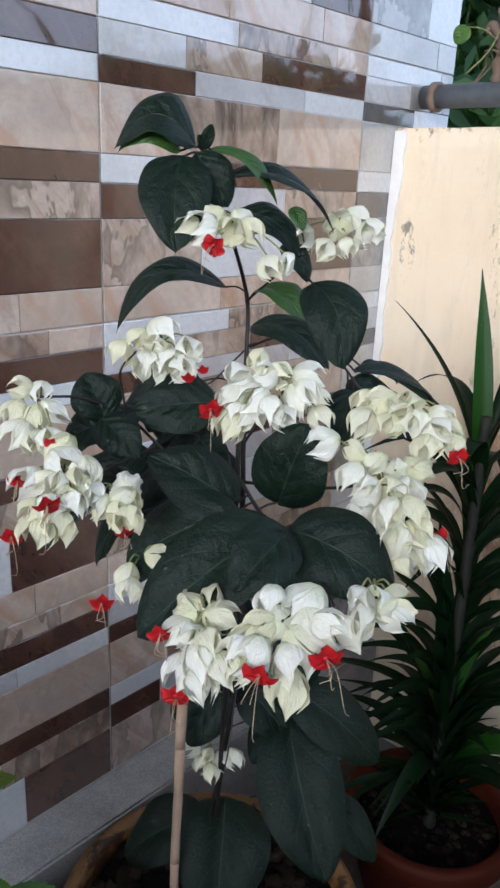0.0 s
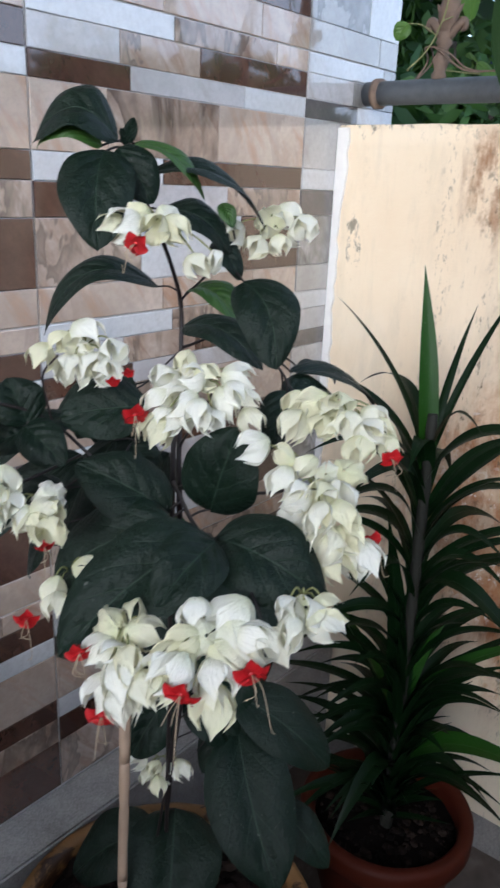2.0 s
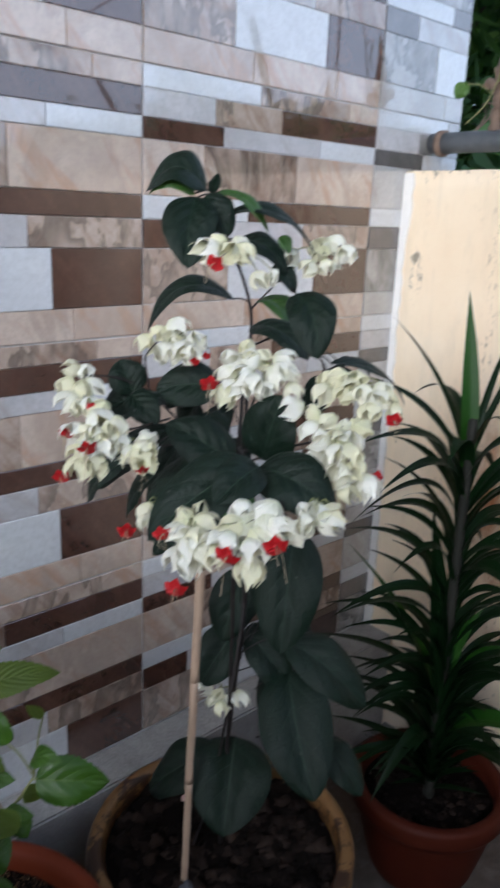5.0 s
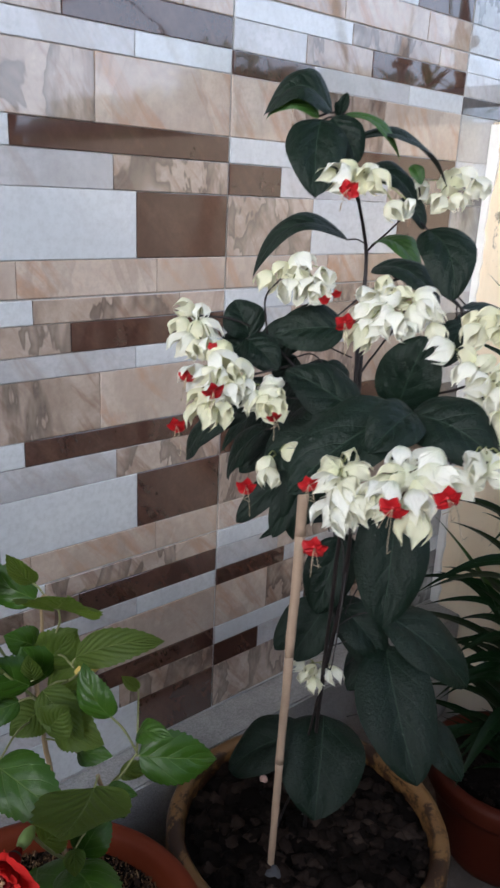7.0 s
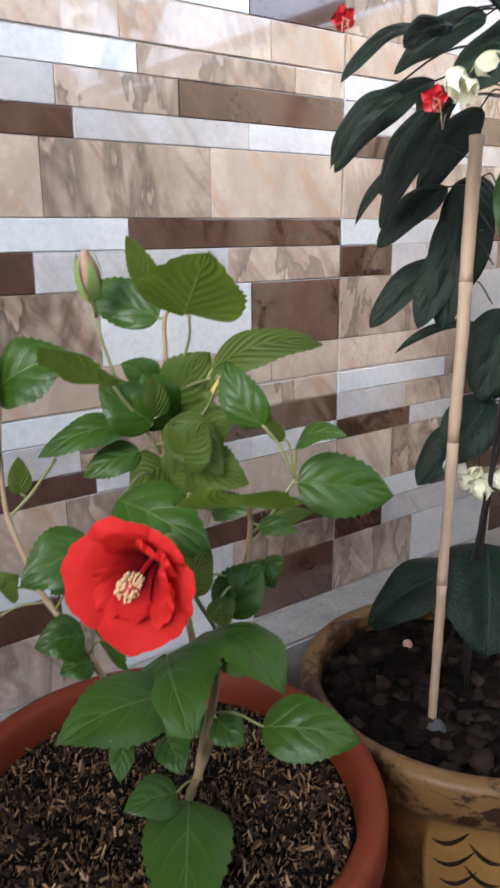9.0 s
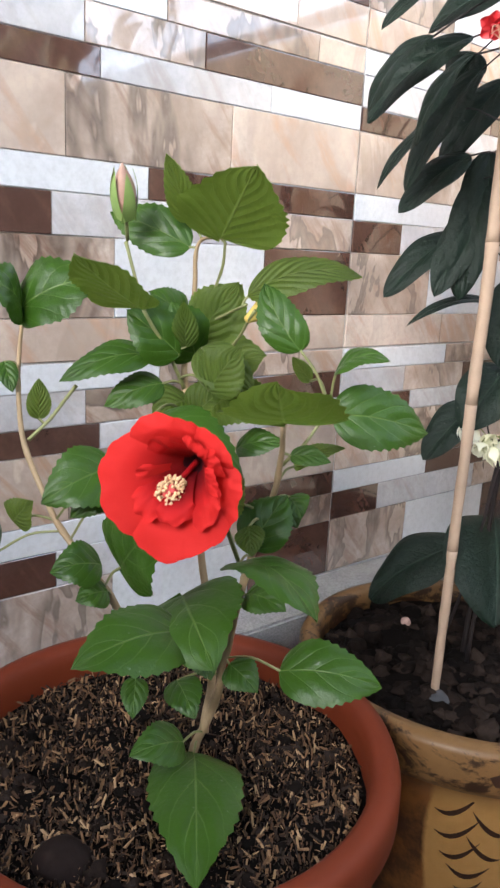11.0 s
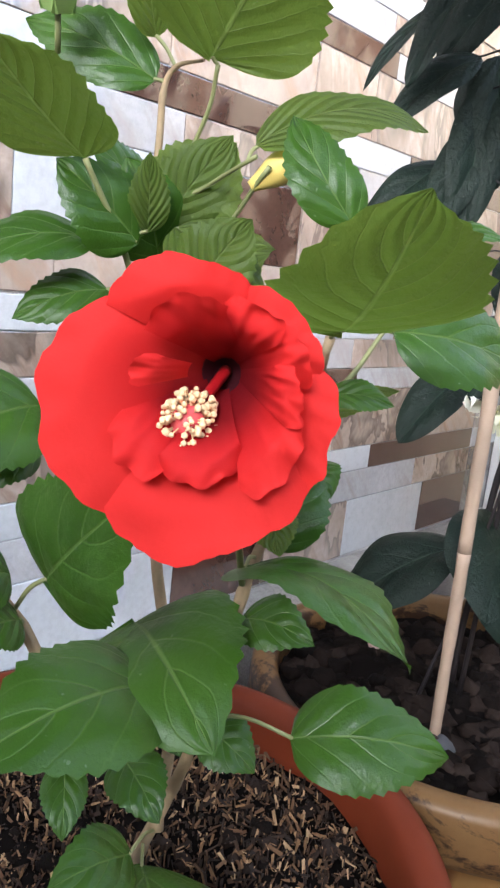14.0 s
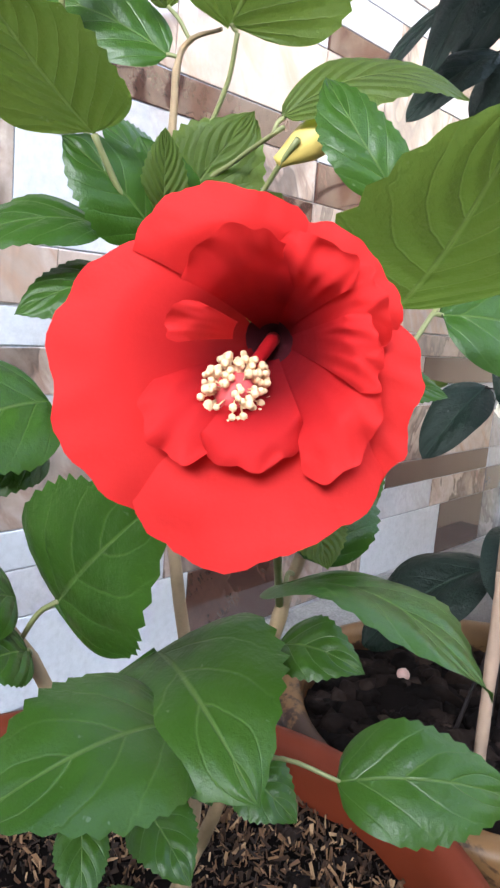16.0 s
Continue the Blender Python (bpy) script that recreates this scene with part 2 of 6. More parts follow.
    wash = n.math("MULTIPLY", n.math("DIVIDE", 1.0, n.math("MULTIPLY_ADD", n.math("MULTIPLY", d, d), d, 1.0)), n.ramp(n.math("MULTIPLY_ADD", runs, 0.5, n.math("MULTIPLY", blot, 0.5)), (0.38, (0.25, 0.25, 0.25)), (0.56, (0.85, 0.85, 0.85))))
    base = n.mix(wash, base, (0.47, 0.325, 0.225))
    col = n.mix(rust, base, rustcol)
    film = n.ramp(n.noise(n.coords("Object", (1, 4.0, 0.9)), 5.0, 8, 0.7, 0.2), (0.50, (0, 0, 0)), (0.66, (1, 1, 1)))
    col = n.mix(n.math("MULTIPLY", film, 0.22), col, (0.50, 0.44, 0.33))
    speck = n.noise(n.coords("Object", (1, 1.6, 1)), 34, 6, 0.75)
    dark = n.math("MULTIPLY", n.ramp(speck, (0.56, (0, 0, 0)), (0.62, (1, 1, 1))), n.math("MULTIPLY_ADD", amount, 3.0, -1.2))
    dark.node.use_clamp = True
    col = n.mix(n.math("MULTIPLY", dark, 0.7), col, (0.075, 0.06, 0.045))
    band = n.ramp(z, (0.36, (0, 0, 0)), (0.46, (1, 1, 1)), (0.70, (1, 1, 1)), (0.86, (0, 0, 0)))
    chip = n.ramp(n.noise(n.coords("Object", (1, 1.3, 1)), 64, 4, 0.7), (0.57, (0, 0, 0)), (0.61, (1, 1, 1)))
    chip = n.math("MULTIPLY", chip, n.math("MULTIPLY", n.math("MULTIPLY", band, away), n.ramp(n.noise(v, 5.5, 3), (0.48, (0, 0, 0)), (0.56, (1, 1, 1)))))
    col = n.mix(chip, col, (0.80, 0.77, 0.72))
    crumb = n.ramp(n.noise(n.coords("Object", (1, 2.4, 0.9)), 46, 5, 0.75, 0.3), (0.56, (0, 0, 0)), (0.61, (1, 1, 1)))
    crumb = n.math("MULTIPLY", crumb, n.math("MULTIPLY", away, n.ramp(n.noise(n.coords("Object", (1, 7, 1.0)), 2.1, 6, 0.6), (0.50, (0, 0, 0)), (0.58, (0.8, 0.8, 0.8)))))
    col = n.mix(crumb, col, (0.10, 0.075, 0.05))
    flake = n.ramp(n.noise(v, 26, 6, 0.7, 0.4), (0.58, (0, 0, 0)), (0.62, (1, 1, 1)))
    flake = n.math("MULTIPLY", flake, n.math("MULTIPLY", rust, n.ramp(n.noise(v, 4, 3), (0.5, (0, 0, 0)), (0.6, (1, 1, 1)))))
    col = n.mix(flake, col, (0.78, 0.74, 0.68))
    pale = n.ramp(n.math("ADD", z, n.math("MULTIPLY", n.noise(v, 7, 5), 0.18)), (0.36, (1, 1, 1)), (0.50, (0, 0, 0)))
    col = n.mix(n.math("MULTIPLY", pale, 0.6), col, (0.80, 0.71, 0.57))
    # black mould beside the white corner strip and along the coping
    beside = n.math("MULTIPLY", n.ramp(n.math("MULTIPLY", y, -1.0), (0.018, (0, 0, 0)), (0.035, (1, 1, 1)), (0.055, (1, 1, 1)), (0.085, (0, 0, 0))), n.ramp(half, (0.51, (0, 0, 0)), (0.56, (0.8, 0.8, 0.8)), (0.595, (1, 1, 1)), (0.62, (0, 0, 0))))
    coping = n.ramp(half, (0.655, (0, 0, 0)), (0.681, (0.9, 0.9, 0.9)))
    grime = n.math("ADD", n.noise(n.coords("Object", (1, 1.2, 0.8)), 48, 7, 0.75, 0.3), n.math("MULTIPLY_ADD", n.math("MAXIMUM", beside, coping), 0.22, -0.22))
    col = n.mix(n.math("MULTIPLY", n.ramp(grime, (0.49, (0, 0, 0)), (0.58, (1, 1, 1))), 0.75), col, (0.12, 0.105, 0.085))
    n.colour(col)
    n.bump(n.math("ADD", n.noise(v, 60, 5, 0.7), n.math("MULTIPLY", rust, -0.5)), 0.5, 0.002)
    return n.m


CREAM = stained_plaster()


def plain(name, colour, rough=0.5, grain=30.0, vary=0.25, bump=0.2, metal=0.0, specular=0.5):
    n = Nodes(name, rough, specular)
    v = n.coords("Object")
    f = n.noise(v, grain, 6, 0.65)
    g = n.noise(v, grain * 0.17, 4, 0.6)
    c = n.mix(f, tuple(x * (1 - vary) for x in colour), tuple(min(1, x * (1 + vary)) for x in colour))
    n.colour(n.mix(n.math("MULTIPLY", g, 0.5), c, tuple(x * (1 - vary) for x in colour)))
    n.b.inputs["Metallic"].default_value = metal
    n.bump(f, bump, 0.001)
    return n.m


WHITEWASH = plain("flaking_whitewash", (0.83, 0.81, 0.78), 0.85, 40, 0.15, 0.6)
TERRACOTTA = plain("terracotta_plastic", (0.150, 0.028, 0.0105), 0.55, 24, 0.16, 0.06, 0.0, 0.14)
# the same plastic darkened, with the corner's shade put into its colour
SHADED_TERRACOTTA = plain("shaded_terracotta_plastic", (0.060, 0.0115, 0.0052), 0.55, 24, 0.2, 0.08, 0.0, 0.14)
OCHRE = plain("ochre_paint", (0.52, 0.40, 0.22), 0.4, 18, 0.25, 0.06)


def pot_glaze():
    """Tan glazed panels between mottled brown ones, under a blotched ochre rim with two dark grooves."""
    n = Nodes("brushed_ochre_glaze", 0.42, 0.3)
    v = n.coords("Object")
    f = n.noise(n.coords("Object", (1, 1, 0.55)), 14, 6, 0.65, 0.4)
    g = n.noise(v, 46, 5, 0.7)
    sep = n.add("SeparateXYZ")
    n.link(v, sep.inputs[0])
    turn = n.math("ARCTAN2", sep.outputs["Y"], sep.outputs["X"])
    wave = n.math("COSINE", n.math("MULTIPLY_ADD", turn, 6.0, 14.4))
    panel = n.ramp(n.math("MULTIPLY_ADD", f, 0.5, n.math("MULTIPLY", wave, 0.5)), (0.10, (0, 0, 0)), (0.20, (1, 1, 1)))
    tan = n.mix(n.math("MULTIPLY_ADD", g, 0.5, n.math("MULTIPLY", f, 0.5)), (0.28, 0.135, 0.036), (0.45, 0.26, 0.085))
    brown = n.mix(n.ramp(n.math("MULTIPLY_ADD", g, 0.4, f), (0.62, (0, 0, 0)), (0.78, (1, 1, 1))), (0.19, 0.075, 0.020), (0.050, 0.019, 0.008))
    col = n.mix(panel, brown, tan)
    z = sep.outputs["Z"]
    rim = n.ramp(z, (0.255, (0, 0, 0)), (0.262, (1, 1, 1)))
    blotch = n.ramp(n.math("MULTIPLY_ADD", g, 0.35, n.noise(n.coords("Object", (1, 1, 2.2)), 17, 6, 0.7, 0.5)), (0.66, (0, 0, 0)), (0.74, (1, 1, 1)))
    col = n.mix(rim, col, n.mix(blotch, n.mix(g, (0.125, 0.062, 0.020), (0.215, 0.120, 0.046)), (0.030, 0.013, 0.006)))
    n.colour(col)
    n.bump(g, 0.15, 0.001)
    return n.m


POT_GLAZE = pot_glaze()
POT_BROWN = plain("brown_pot_paint", (0.040, 0.016, 0.008), 0.4, 40, 0.4, 0.1)
PIPE = plain("weathered_grey_pipe_paint", (0.085, 0.096, 0.11), 0.5, 60, 0.5, 0.25)
RUSTED = plain("rusted_iron", (0.20, 0.140, 0.105), 0.75, 70, 0.5, 0.6)
SOIL = plain("dark_potting_soil", (0.005, 0.0035, 0.003), 0.95, 60, 0.5, 0.9, 0.0, 0.06)
CLOD = plain("soil_clods", (0.019, 0.0125, 0.0105), 0.92, 90, 0.6, 0.9, 0.0, 0.08)

# ---- setting ----
FLOOR_Z = 0.055
LEDGE_Z, LEDGE_Y = 0.323, -0.085

ground = thing("ground", (0, 0, 0), "bare earth ground beyond the compound", "ground", kind="structure")
bm = bmesh.new()
bmesh.ops.create_grid(bm, x_segments=8, y_segments=8, size=400)
for v in bm.verts:
    v.co.z = -0.06
part("ground_sheet", bm, GROUND, ground, smooth=False)

floor = thing("floor", (0, 0, FLOOR_Z), "worn grey cement floor of the yard", "floor", kind="structure")
bm = bmesh.new()
box(bm, (-4.2, -3.6, -0.12), (0.16, 0.0, 0.0))
part("slab", bm, FLOOR, floor, smooth=False)

# one tile's printed pieces: row heights and the ends of each piece
TILE_W, TILE_H, TILE_X, TILE_Z = 0.551, 0.398, -0.657, 0.273
PIECES = []
for z0, z1, cuts, kinds in (
    (0.366, 0.398, (0.0, 0.240, 0.466, 0.551), ("white", "rough", "beige")),
    (0.326, 0.366, (0.0, 0.142, 0.292, 0.551), ("grey", "rough", "brown")),
    (0.295, 0.326, (0.0, 0.160, 0.392, 0.551), ("brown", "grey", "white")),
    (0.214, 0.295, (0.0, 0.120, 0.334, 0.551), ("beige", "rough", "beige")),
    (0.179, 0.214, (0.0, 0.220, 0.551), ("white", "brown")),
    (0.135, 0.179, (0.0, 0.104, 0.359, 0.551), ("brown", "grey", "rough")),
    (0.048, 0.135, (0.0, 0.178, 0.394, 0.551), ("rough", "white", "brown")),
    (0.000, 0.048, (0.0, 0.220, 0.427, 0.551), ("beige", "beige", "beige")),
):
    for a, b, k in zip(cuts, cuts[1:], kinds):
        PIECES.append((a, b, z0, z1, k))

WALL_END = 0.178
wall_tiled = thing("wall_tiled", (0, 0, 0), "house wall clad in glossy beige, brown and white stone-look tiles", "wall", kind="structure")
bm = bmesh.new()
box(bm, (-4.2, 0.0026, -0.06), (WALL_END, 0.24, 2.799))
part("wall_core", bm, GROUT, wall_tiled, "pale grout and mortar", smooth=False)
bm = bmesh.new()
box(bm, (WALL_END, 0.006, -0.06), (WALL_END + 0.006, 0.24, 2.799))
part("wall_return", bm, HOUSE, wall_tiled, "plain plastered end of the wall", smooth=False)

shared = {}


def strip_mesh(w, h, key, greyed):
    """A glazed strip with softened edges; its proud face points to -y."""
    k = (round(w, 4), round(h, 4), key, greyed)
    if k not in shared:
        bm = bmesh.new()
        g, e = 0.0005, 0.0008
        x0, x1, y0, y1 = -w / 2 + g, w / 2 - g, -h / 2 + g, h / 2 - g
        back = [bm.verts.new(p) for p in ((x0, 0.0045, y0), (x1, 0.0045, y0), (x1, 0.0045, y1), (x0, 0.0045, y1))]
        rim = [bm.verts.new(p) for p in ((x0, 0.0005, y0), (x1, 0.0005, y0), (x1, 0.0005, y1), (x0, 0.0005, y1))]
        face = [bm.verts.new(p) for p in ((x0 + e, 0, y0 + e), (x1 - e, 0, y0 + e), (x1 - e, 0, y1 - e), (x0 + e, 0, y1 - e))]
        for i in range(4):
            j = (i + 1) % 4
            bm.faces.new((back[i], back[j], rim[j], rim[i]))
            bm.faces.new((rim[i], rim[j], face[j], face[i]))
        bm.faces.new(face)
        me = bpy.data.meshes.new("strip")
        bm.normal_update()
        bm.to_mesh(me)
        bm.free()
        me.materials.append((GREYED if greyed else TILE)[key])
        shared[k] = me
    return shared[k]


rng = random.Random(4)
for col in range(-2, 2):
    for level in range(6):
        ox, oz = TILE_X + col * TILE_W, TILE_Z + level * TILE_H
        tile = new("tile")
        tile.parent, tile.location = wall_tiled, (ox, 0, oz)
        tile.empty_display_size = 0.05
        for a, b, z0, z1, kind in PIECES:
            x0, x1 = ox + a + (0.0012 if a == 0 else 0), min(ox + b - (0.0012 if b > 0.55 else 0), WALL_END)
            lo, hi = max(oz + z0 + (0.0008 if z0 == 0 else 0), LEDGE_Z), oz + z1 - (0.0008 if z1 > 0.397 else 0)
            if x1 - x0 < 0.004 or hi - lo < 0.004:
                continue
            ob = new("strip", strip_mesh(x1 - x0, hi - lo, kind, col == 1))
            ob.parent = tile
            ob.location = ((x0 + x1) / 2 - ox, -0.0004 * rng.random(), (lo + hi) / 2 - oz)

ledge = thing("ledge", (0, 0, FLOOR_Z), "dusty grey granite plinth at the foot of the tiled wall", "ledge", kind="structure")
bm = bmesh.new()
box(bm, (-4.2, LEDGE_Y, 0.0), (-0.003, 0.002, LEDGE_Z - FLOOR_Z - 0.002), 0.004)
part("plinth", bm, LEDGE, ledge, smooth=False)

wall_cream = thing("wall_cream", (0, 0, 0), "cream limewashed compound wall with rust-brown stains and specks", "wall", kind="structure")
bm = bmesh.new()
WALL_TOP = 1.360
ny, nz = 90, 40
rows = []
for i in range(nz + 1):
    z = FLOOR_Z - 0.1 + (WALL_TOP - FLOOR_Z + 0.1) * i / nz
    ring = []
    for j in range(ny + 1):
        y = -0.0015 - 3.6 * j / ny
        dx = 0.004 * noise.noise((y * 3, z * 3, 0.3)) + 0.0015 * noise.noise((y * 21, z * 21, 4.0))
        dz = 0.004 * noise.noise((y * 9, 2.0, 0)) if i == nz else 0
        ring.append(bm.verts.new((dx, y, z + dz)))
    rows.append(ring)
for a, b in zip(rows, rows[1:]):
    for j in range(ny):
        bm.faces.new((a[j], b[j], b[j + 1], a[j + 1]))
backs = [bm.verts.new((0.155, v.co.y, v.co.z)) for v in rows[-1]]
foot = [bm.verts.new((0.155, v.co.y, v.co.z)) for v in rows[0]]
for j in range(ny):
    bm.faces.new((rows[-1][j], backs[j], backs[j + 1], rows[-1][j + 1]))
    bm.faces.new((backs[j], foot[j], foot[j + 1], backs[j + 1]))
part("plaster", bm, CREAM, wall_cream)
# the flaked white strip where the limewash meets the tiles
bm = bmesh.new()
edge = [[], [], []]
for i in range(61):
    z = FLOOR_Z + (WALL_TOP - FLOOR_Z - 0.004) * i / 60
    w = 0.015 + 0.012 * noise.noise((z * 7, 1.0, 0)) + 0.012 * noise.noise((z * 27, 3.0, 0)) + 0.016 * max(0.0, min(1.0, (z - 1.22) * 8))
    edge[0].append(bm.verts.new((-0.0072, -0.0012, z)))
    edge[1].append(bm.verts.new((-0.0056, -0.0012 - max(0.008, w), z)))
    edge[2].append(bm.verts.new((0.004, -0.0016 - max(0.008, w), z)))
for i in range(60):
    bm.faces.new((edge[0][i], edge[0][i + 1], edge[1][i + 1], edge[1][i]))
    bm.faces.new((edge[1][i], edge[1][i + 1], edge[2][i + 1], edge[2][i]))
part("white_edge", bm, WHITEWASH, wall_cream, "flaking white edge along the corner", smooth=False)

# a sloping strip of cement where the compound wall meets the floor
trim = thing("trim", (0, 0, FLOOR_Z), "narrow grey cement fillet along the foot of the compound wall", "trim", kind="structure")
bm = bmesh.new()
last = None
for i in range(61):
    y = LEDGE_Y - 0.004 - (3.5 + LEDGE_Y) * i / 60
    w = 0.052 + 0.008 * noise.noise((y * 6, 2.0, 1.0))
    row = [bm.verts.new(p) for p in ((-w, y, -0.002), (-w + 0.004, y, 0.006), (-0.008, y, 0.026 + 0.003 * noise.noise((y * 9, 0, 0))), (0.010, y, 0.027))]
    if last:
        for k in range(3):
            bm.faces.new((last[k], row[k], row[k + 1], last[k + 1]))
    last = row
part("fillet", bm, FILLET, trim)

# unseen plain walls behind the camera, added to shade the low parts
wall_unseen = thing("wall_unseen", (0, 0, 0), "unseen plain plastered walls, added round the yard to block light", "wall", kind="structure")
bm = bmesh.new()
box(bm, (-3.5, -3.6, -0.06), (-3.3, -0.0012, 1.55))
part("west_side", bm, YARD, wall_unseen, smooth=False)
bm = bmesh.new()
box(bm, (-3.3, -2.45, -0.06), (-0.012, -2.3, 2.15))
part("south_side", bm, YARD, wall_unseen, smooth=False)

# unseen slab over the house wall, added to hold back light from above
added_eave = thing("added_eave", (0, 0, 2.80), "unseen plastered eave slab, added to block sky light", "eave", kind="structure")
bm = bmesh.new()
box(bm, (-3.0, -1.9, 0.0), (0.45, 0.24, 0.12))
part("eave_slab", bm, HOUSE, added_eave, smooth=False)

# ---- railing on the compound wall ----
railing = thing("railing", (0.08, 0, WALL_TOP), "grey-painted pipe railing with rusty spear finials", "railing")
bm = bmesh.new()
tube(bm, [(0, -0.001 - 0.09 * i, 0.059 + 0.0015 * noise.noise((i * 0.4, 0, 0))) for i in range(40)], 0.0208, 16)
part("rail", bm, PIPE, railing, "round grey pipe with worn paint")
bm = bmesh.new()
lathe(bm, [(0.0, 0), (0.026, 0), (0.026, 0.012), (0.0, 0.012)], 18)
for v in bm.verts:
    v.co = Vector((v.co.x, -0.02 - v.co.z, v.co.y + 0.059))
part("collar", bm, RUSTED, railing)


def finial(y, size, tilt):
    """A cast spear head: baluster foot, side leaves and a pointed blade."""
    bm = bmesh.new()
    lathe(bm, [(0.011, 0.0), (0.014, 0.006), (0.010, 0.014), (0.013, 0.024), (0.016, 0.032), (0.011, 0.040), (0.009, 0.05), (0.015, 0.058), (0.012, 0.066), (0.010, 0.075)], 12)
    spear = [(0.010, 0.07), (0.017, 0.088), (0.021, 0.104), (0.017, 0.13), (0.010, 0.16), (0.0035, 0.19), (0.0006, 0.2)]
    rings = lathe(bm, spear, 8)
    for ring in rings:
        for i, v in enumerate(ring):
            v.co.x *= 0.55
            if i % 2:
                v.co.x, v.co.y = v.co.x * 0.8, v.co.y * 0.8
    for s in (-1, 1):
        tube(bm, curve([(0, s * 0.008, 0.066), (0, s * 0.020, 0.083), (0, s * 0.031, 0.092), (0, s * 0.036, 0.083), (0, s * 0.029, 0.077)], 4), [0.006, 0.0065, 0.0065, 0.007, 0.0075, 0.008, 0.008, 0.008, 0.0075, 0.007, 0.006, 0.0055, 0.005, 0.0045, 0.004, 0.003, 0.003], 6)
        tube(bm, curve([(0, s * 0.006, 0.098), (0, s * 0.017, 0.108), (0, s * 0.024, 0.118)], 4), [0.006, 0.006, 0.0055, 0.005, 0.0045, 0.004, 0.003, 0.002, 0.001], 6)
    ob = part("finial", bm, RUSTED, railing, "rust-brown cast spear finial")
    ob.location, ob.scale, ob.rotation_euler = (0, y, 0.078), (size, size, size), (tilt, 0, 0)


finial(-0.143, 0.98, 0.07)
finial(-0.302, 0.72, 0.03)
for a, b, c in ((-0.12, -0.16, 0.006), (-0.13, -0.15, -0.005)):
    bm = bmesh.new()
    tube(bm, curve([(c, a + 0.03, 0.075), (0.02, a + 0.012, 0.11), (-0.012, a, 0.128), (-0.016, b, 0.12), (-0.022, b - 0.05, 0.088), (-0.024, b - 0.11, 0.084), (-0.022, b - 0.19, 0.088)], 5), 0.0017, 5)
    part("tie_wire", bm, RUSTED, railing)
bm = bmesh.new()
box(bm, (-0.008, -0.284, -0.001), (0.008, -0.270, 0.04), 0.002)
part("support", bm, OCHRE, railing, "small ochre-painted upright under the rail")

bm = bmesh.new()
box(bm, (-0.009, -0.382, -0.001), (0.009, -0.364, 0.04), 0.002)
part("support", bm, WHITEWASH, railing, "small white-painted upright under the rail")

# ---- pots ----


def pot(name, centre, rim_r, rim_z, foot_r, material, label, lip, soil_z, soil_material, round_lip=True):
    h = rim_z - FLOOR_Z
    ob = thing(name, (centre[0], centre[1], FLOOR_Z), label, "plant pot", "potted plants' pots")
    t = 0.010
    prof = [(0.0, 0.002), (foot_r * 0.96, 0.0), (foot_r, 0.006)]
    for i in range(1, 9):
        k = i / 9
        prof.append((foot_r + (rim_r - 0.014 - foot_r) * k ** 0.85, (h - lip) * k))
    prof += [(rim_r - 0.012, h - lip), (rim_r - 0.003, h - lip + 0.003), (rim_r, h - lip + 0.010), (rim_r, h - 0.009), (rim_r - 0.003, h - 0.002), (rim_r - 0.010, h), (rim_r - 0.019, h - 0.001), (rim_r - 0.024, h - 0.006)]
    prof += [(rim_r - 0.026, h - 0.02), (rim_r - 0.028, soil_z - FLOOR_Z - 0.03)]
    bm = bmesh.new()
    lathe(bm, prof, 72, uneven=0.004)
    part("pot_body", bm, material, ob)
    rs = rim_r - 0.0265
    bm = bmesh.new()
    rings = lathe(bm, [(rs * k, 0.0) for k in (1.0, 0.9, 0.78, 0.64, 0.5, 0.36, 0.22, 0.1, 0.01)], 48)
    for v in bm.verts:
        v.co.z = soil_z - FLOOR_Z + 0.009 * noise.noise((v.co.x * 19 + centre[0] * 7, v.co.y * 19, 1)) + 0.004 * noise.noise((v.co.x * 60, v.co.y * 60, 1))
    bm.faces.new(rings[-1])
    part("soil", bm, soil_material, ob, "dark potting soil")
    return ob


clero_pot = pot("decorated_pot", (-0.738, -0.321), 0.200, 0.366, 0.120, POT_GLAZE, "ochre-glazed planter with brown painted sprigs and rim", 0.052, 0.338, SOIL)
hibiscus_pot = pot("terracotta_pot", (-1.136, -0.287), 0.203, 0.388, 0.125, TERRACOTTA, "large terracotta-red plastic pot filled with bark mulch", 0.045, 0.352, SOIL)
dracaena_pot = pot("terracotta_pot", (-0.265, -0.380), 0.148, 0.252, 0.095, SHADED_TERRACOTTA, "small terracotta-red plastic pot in the wall corner", 0.042, 0.216, SOIL)


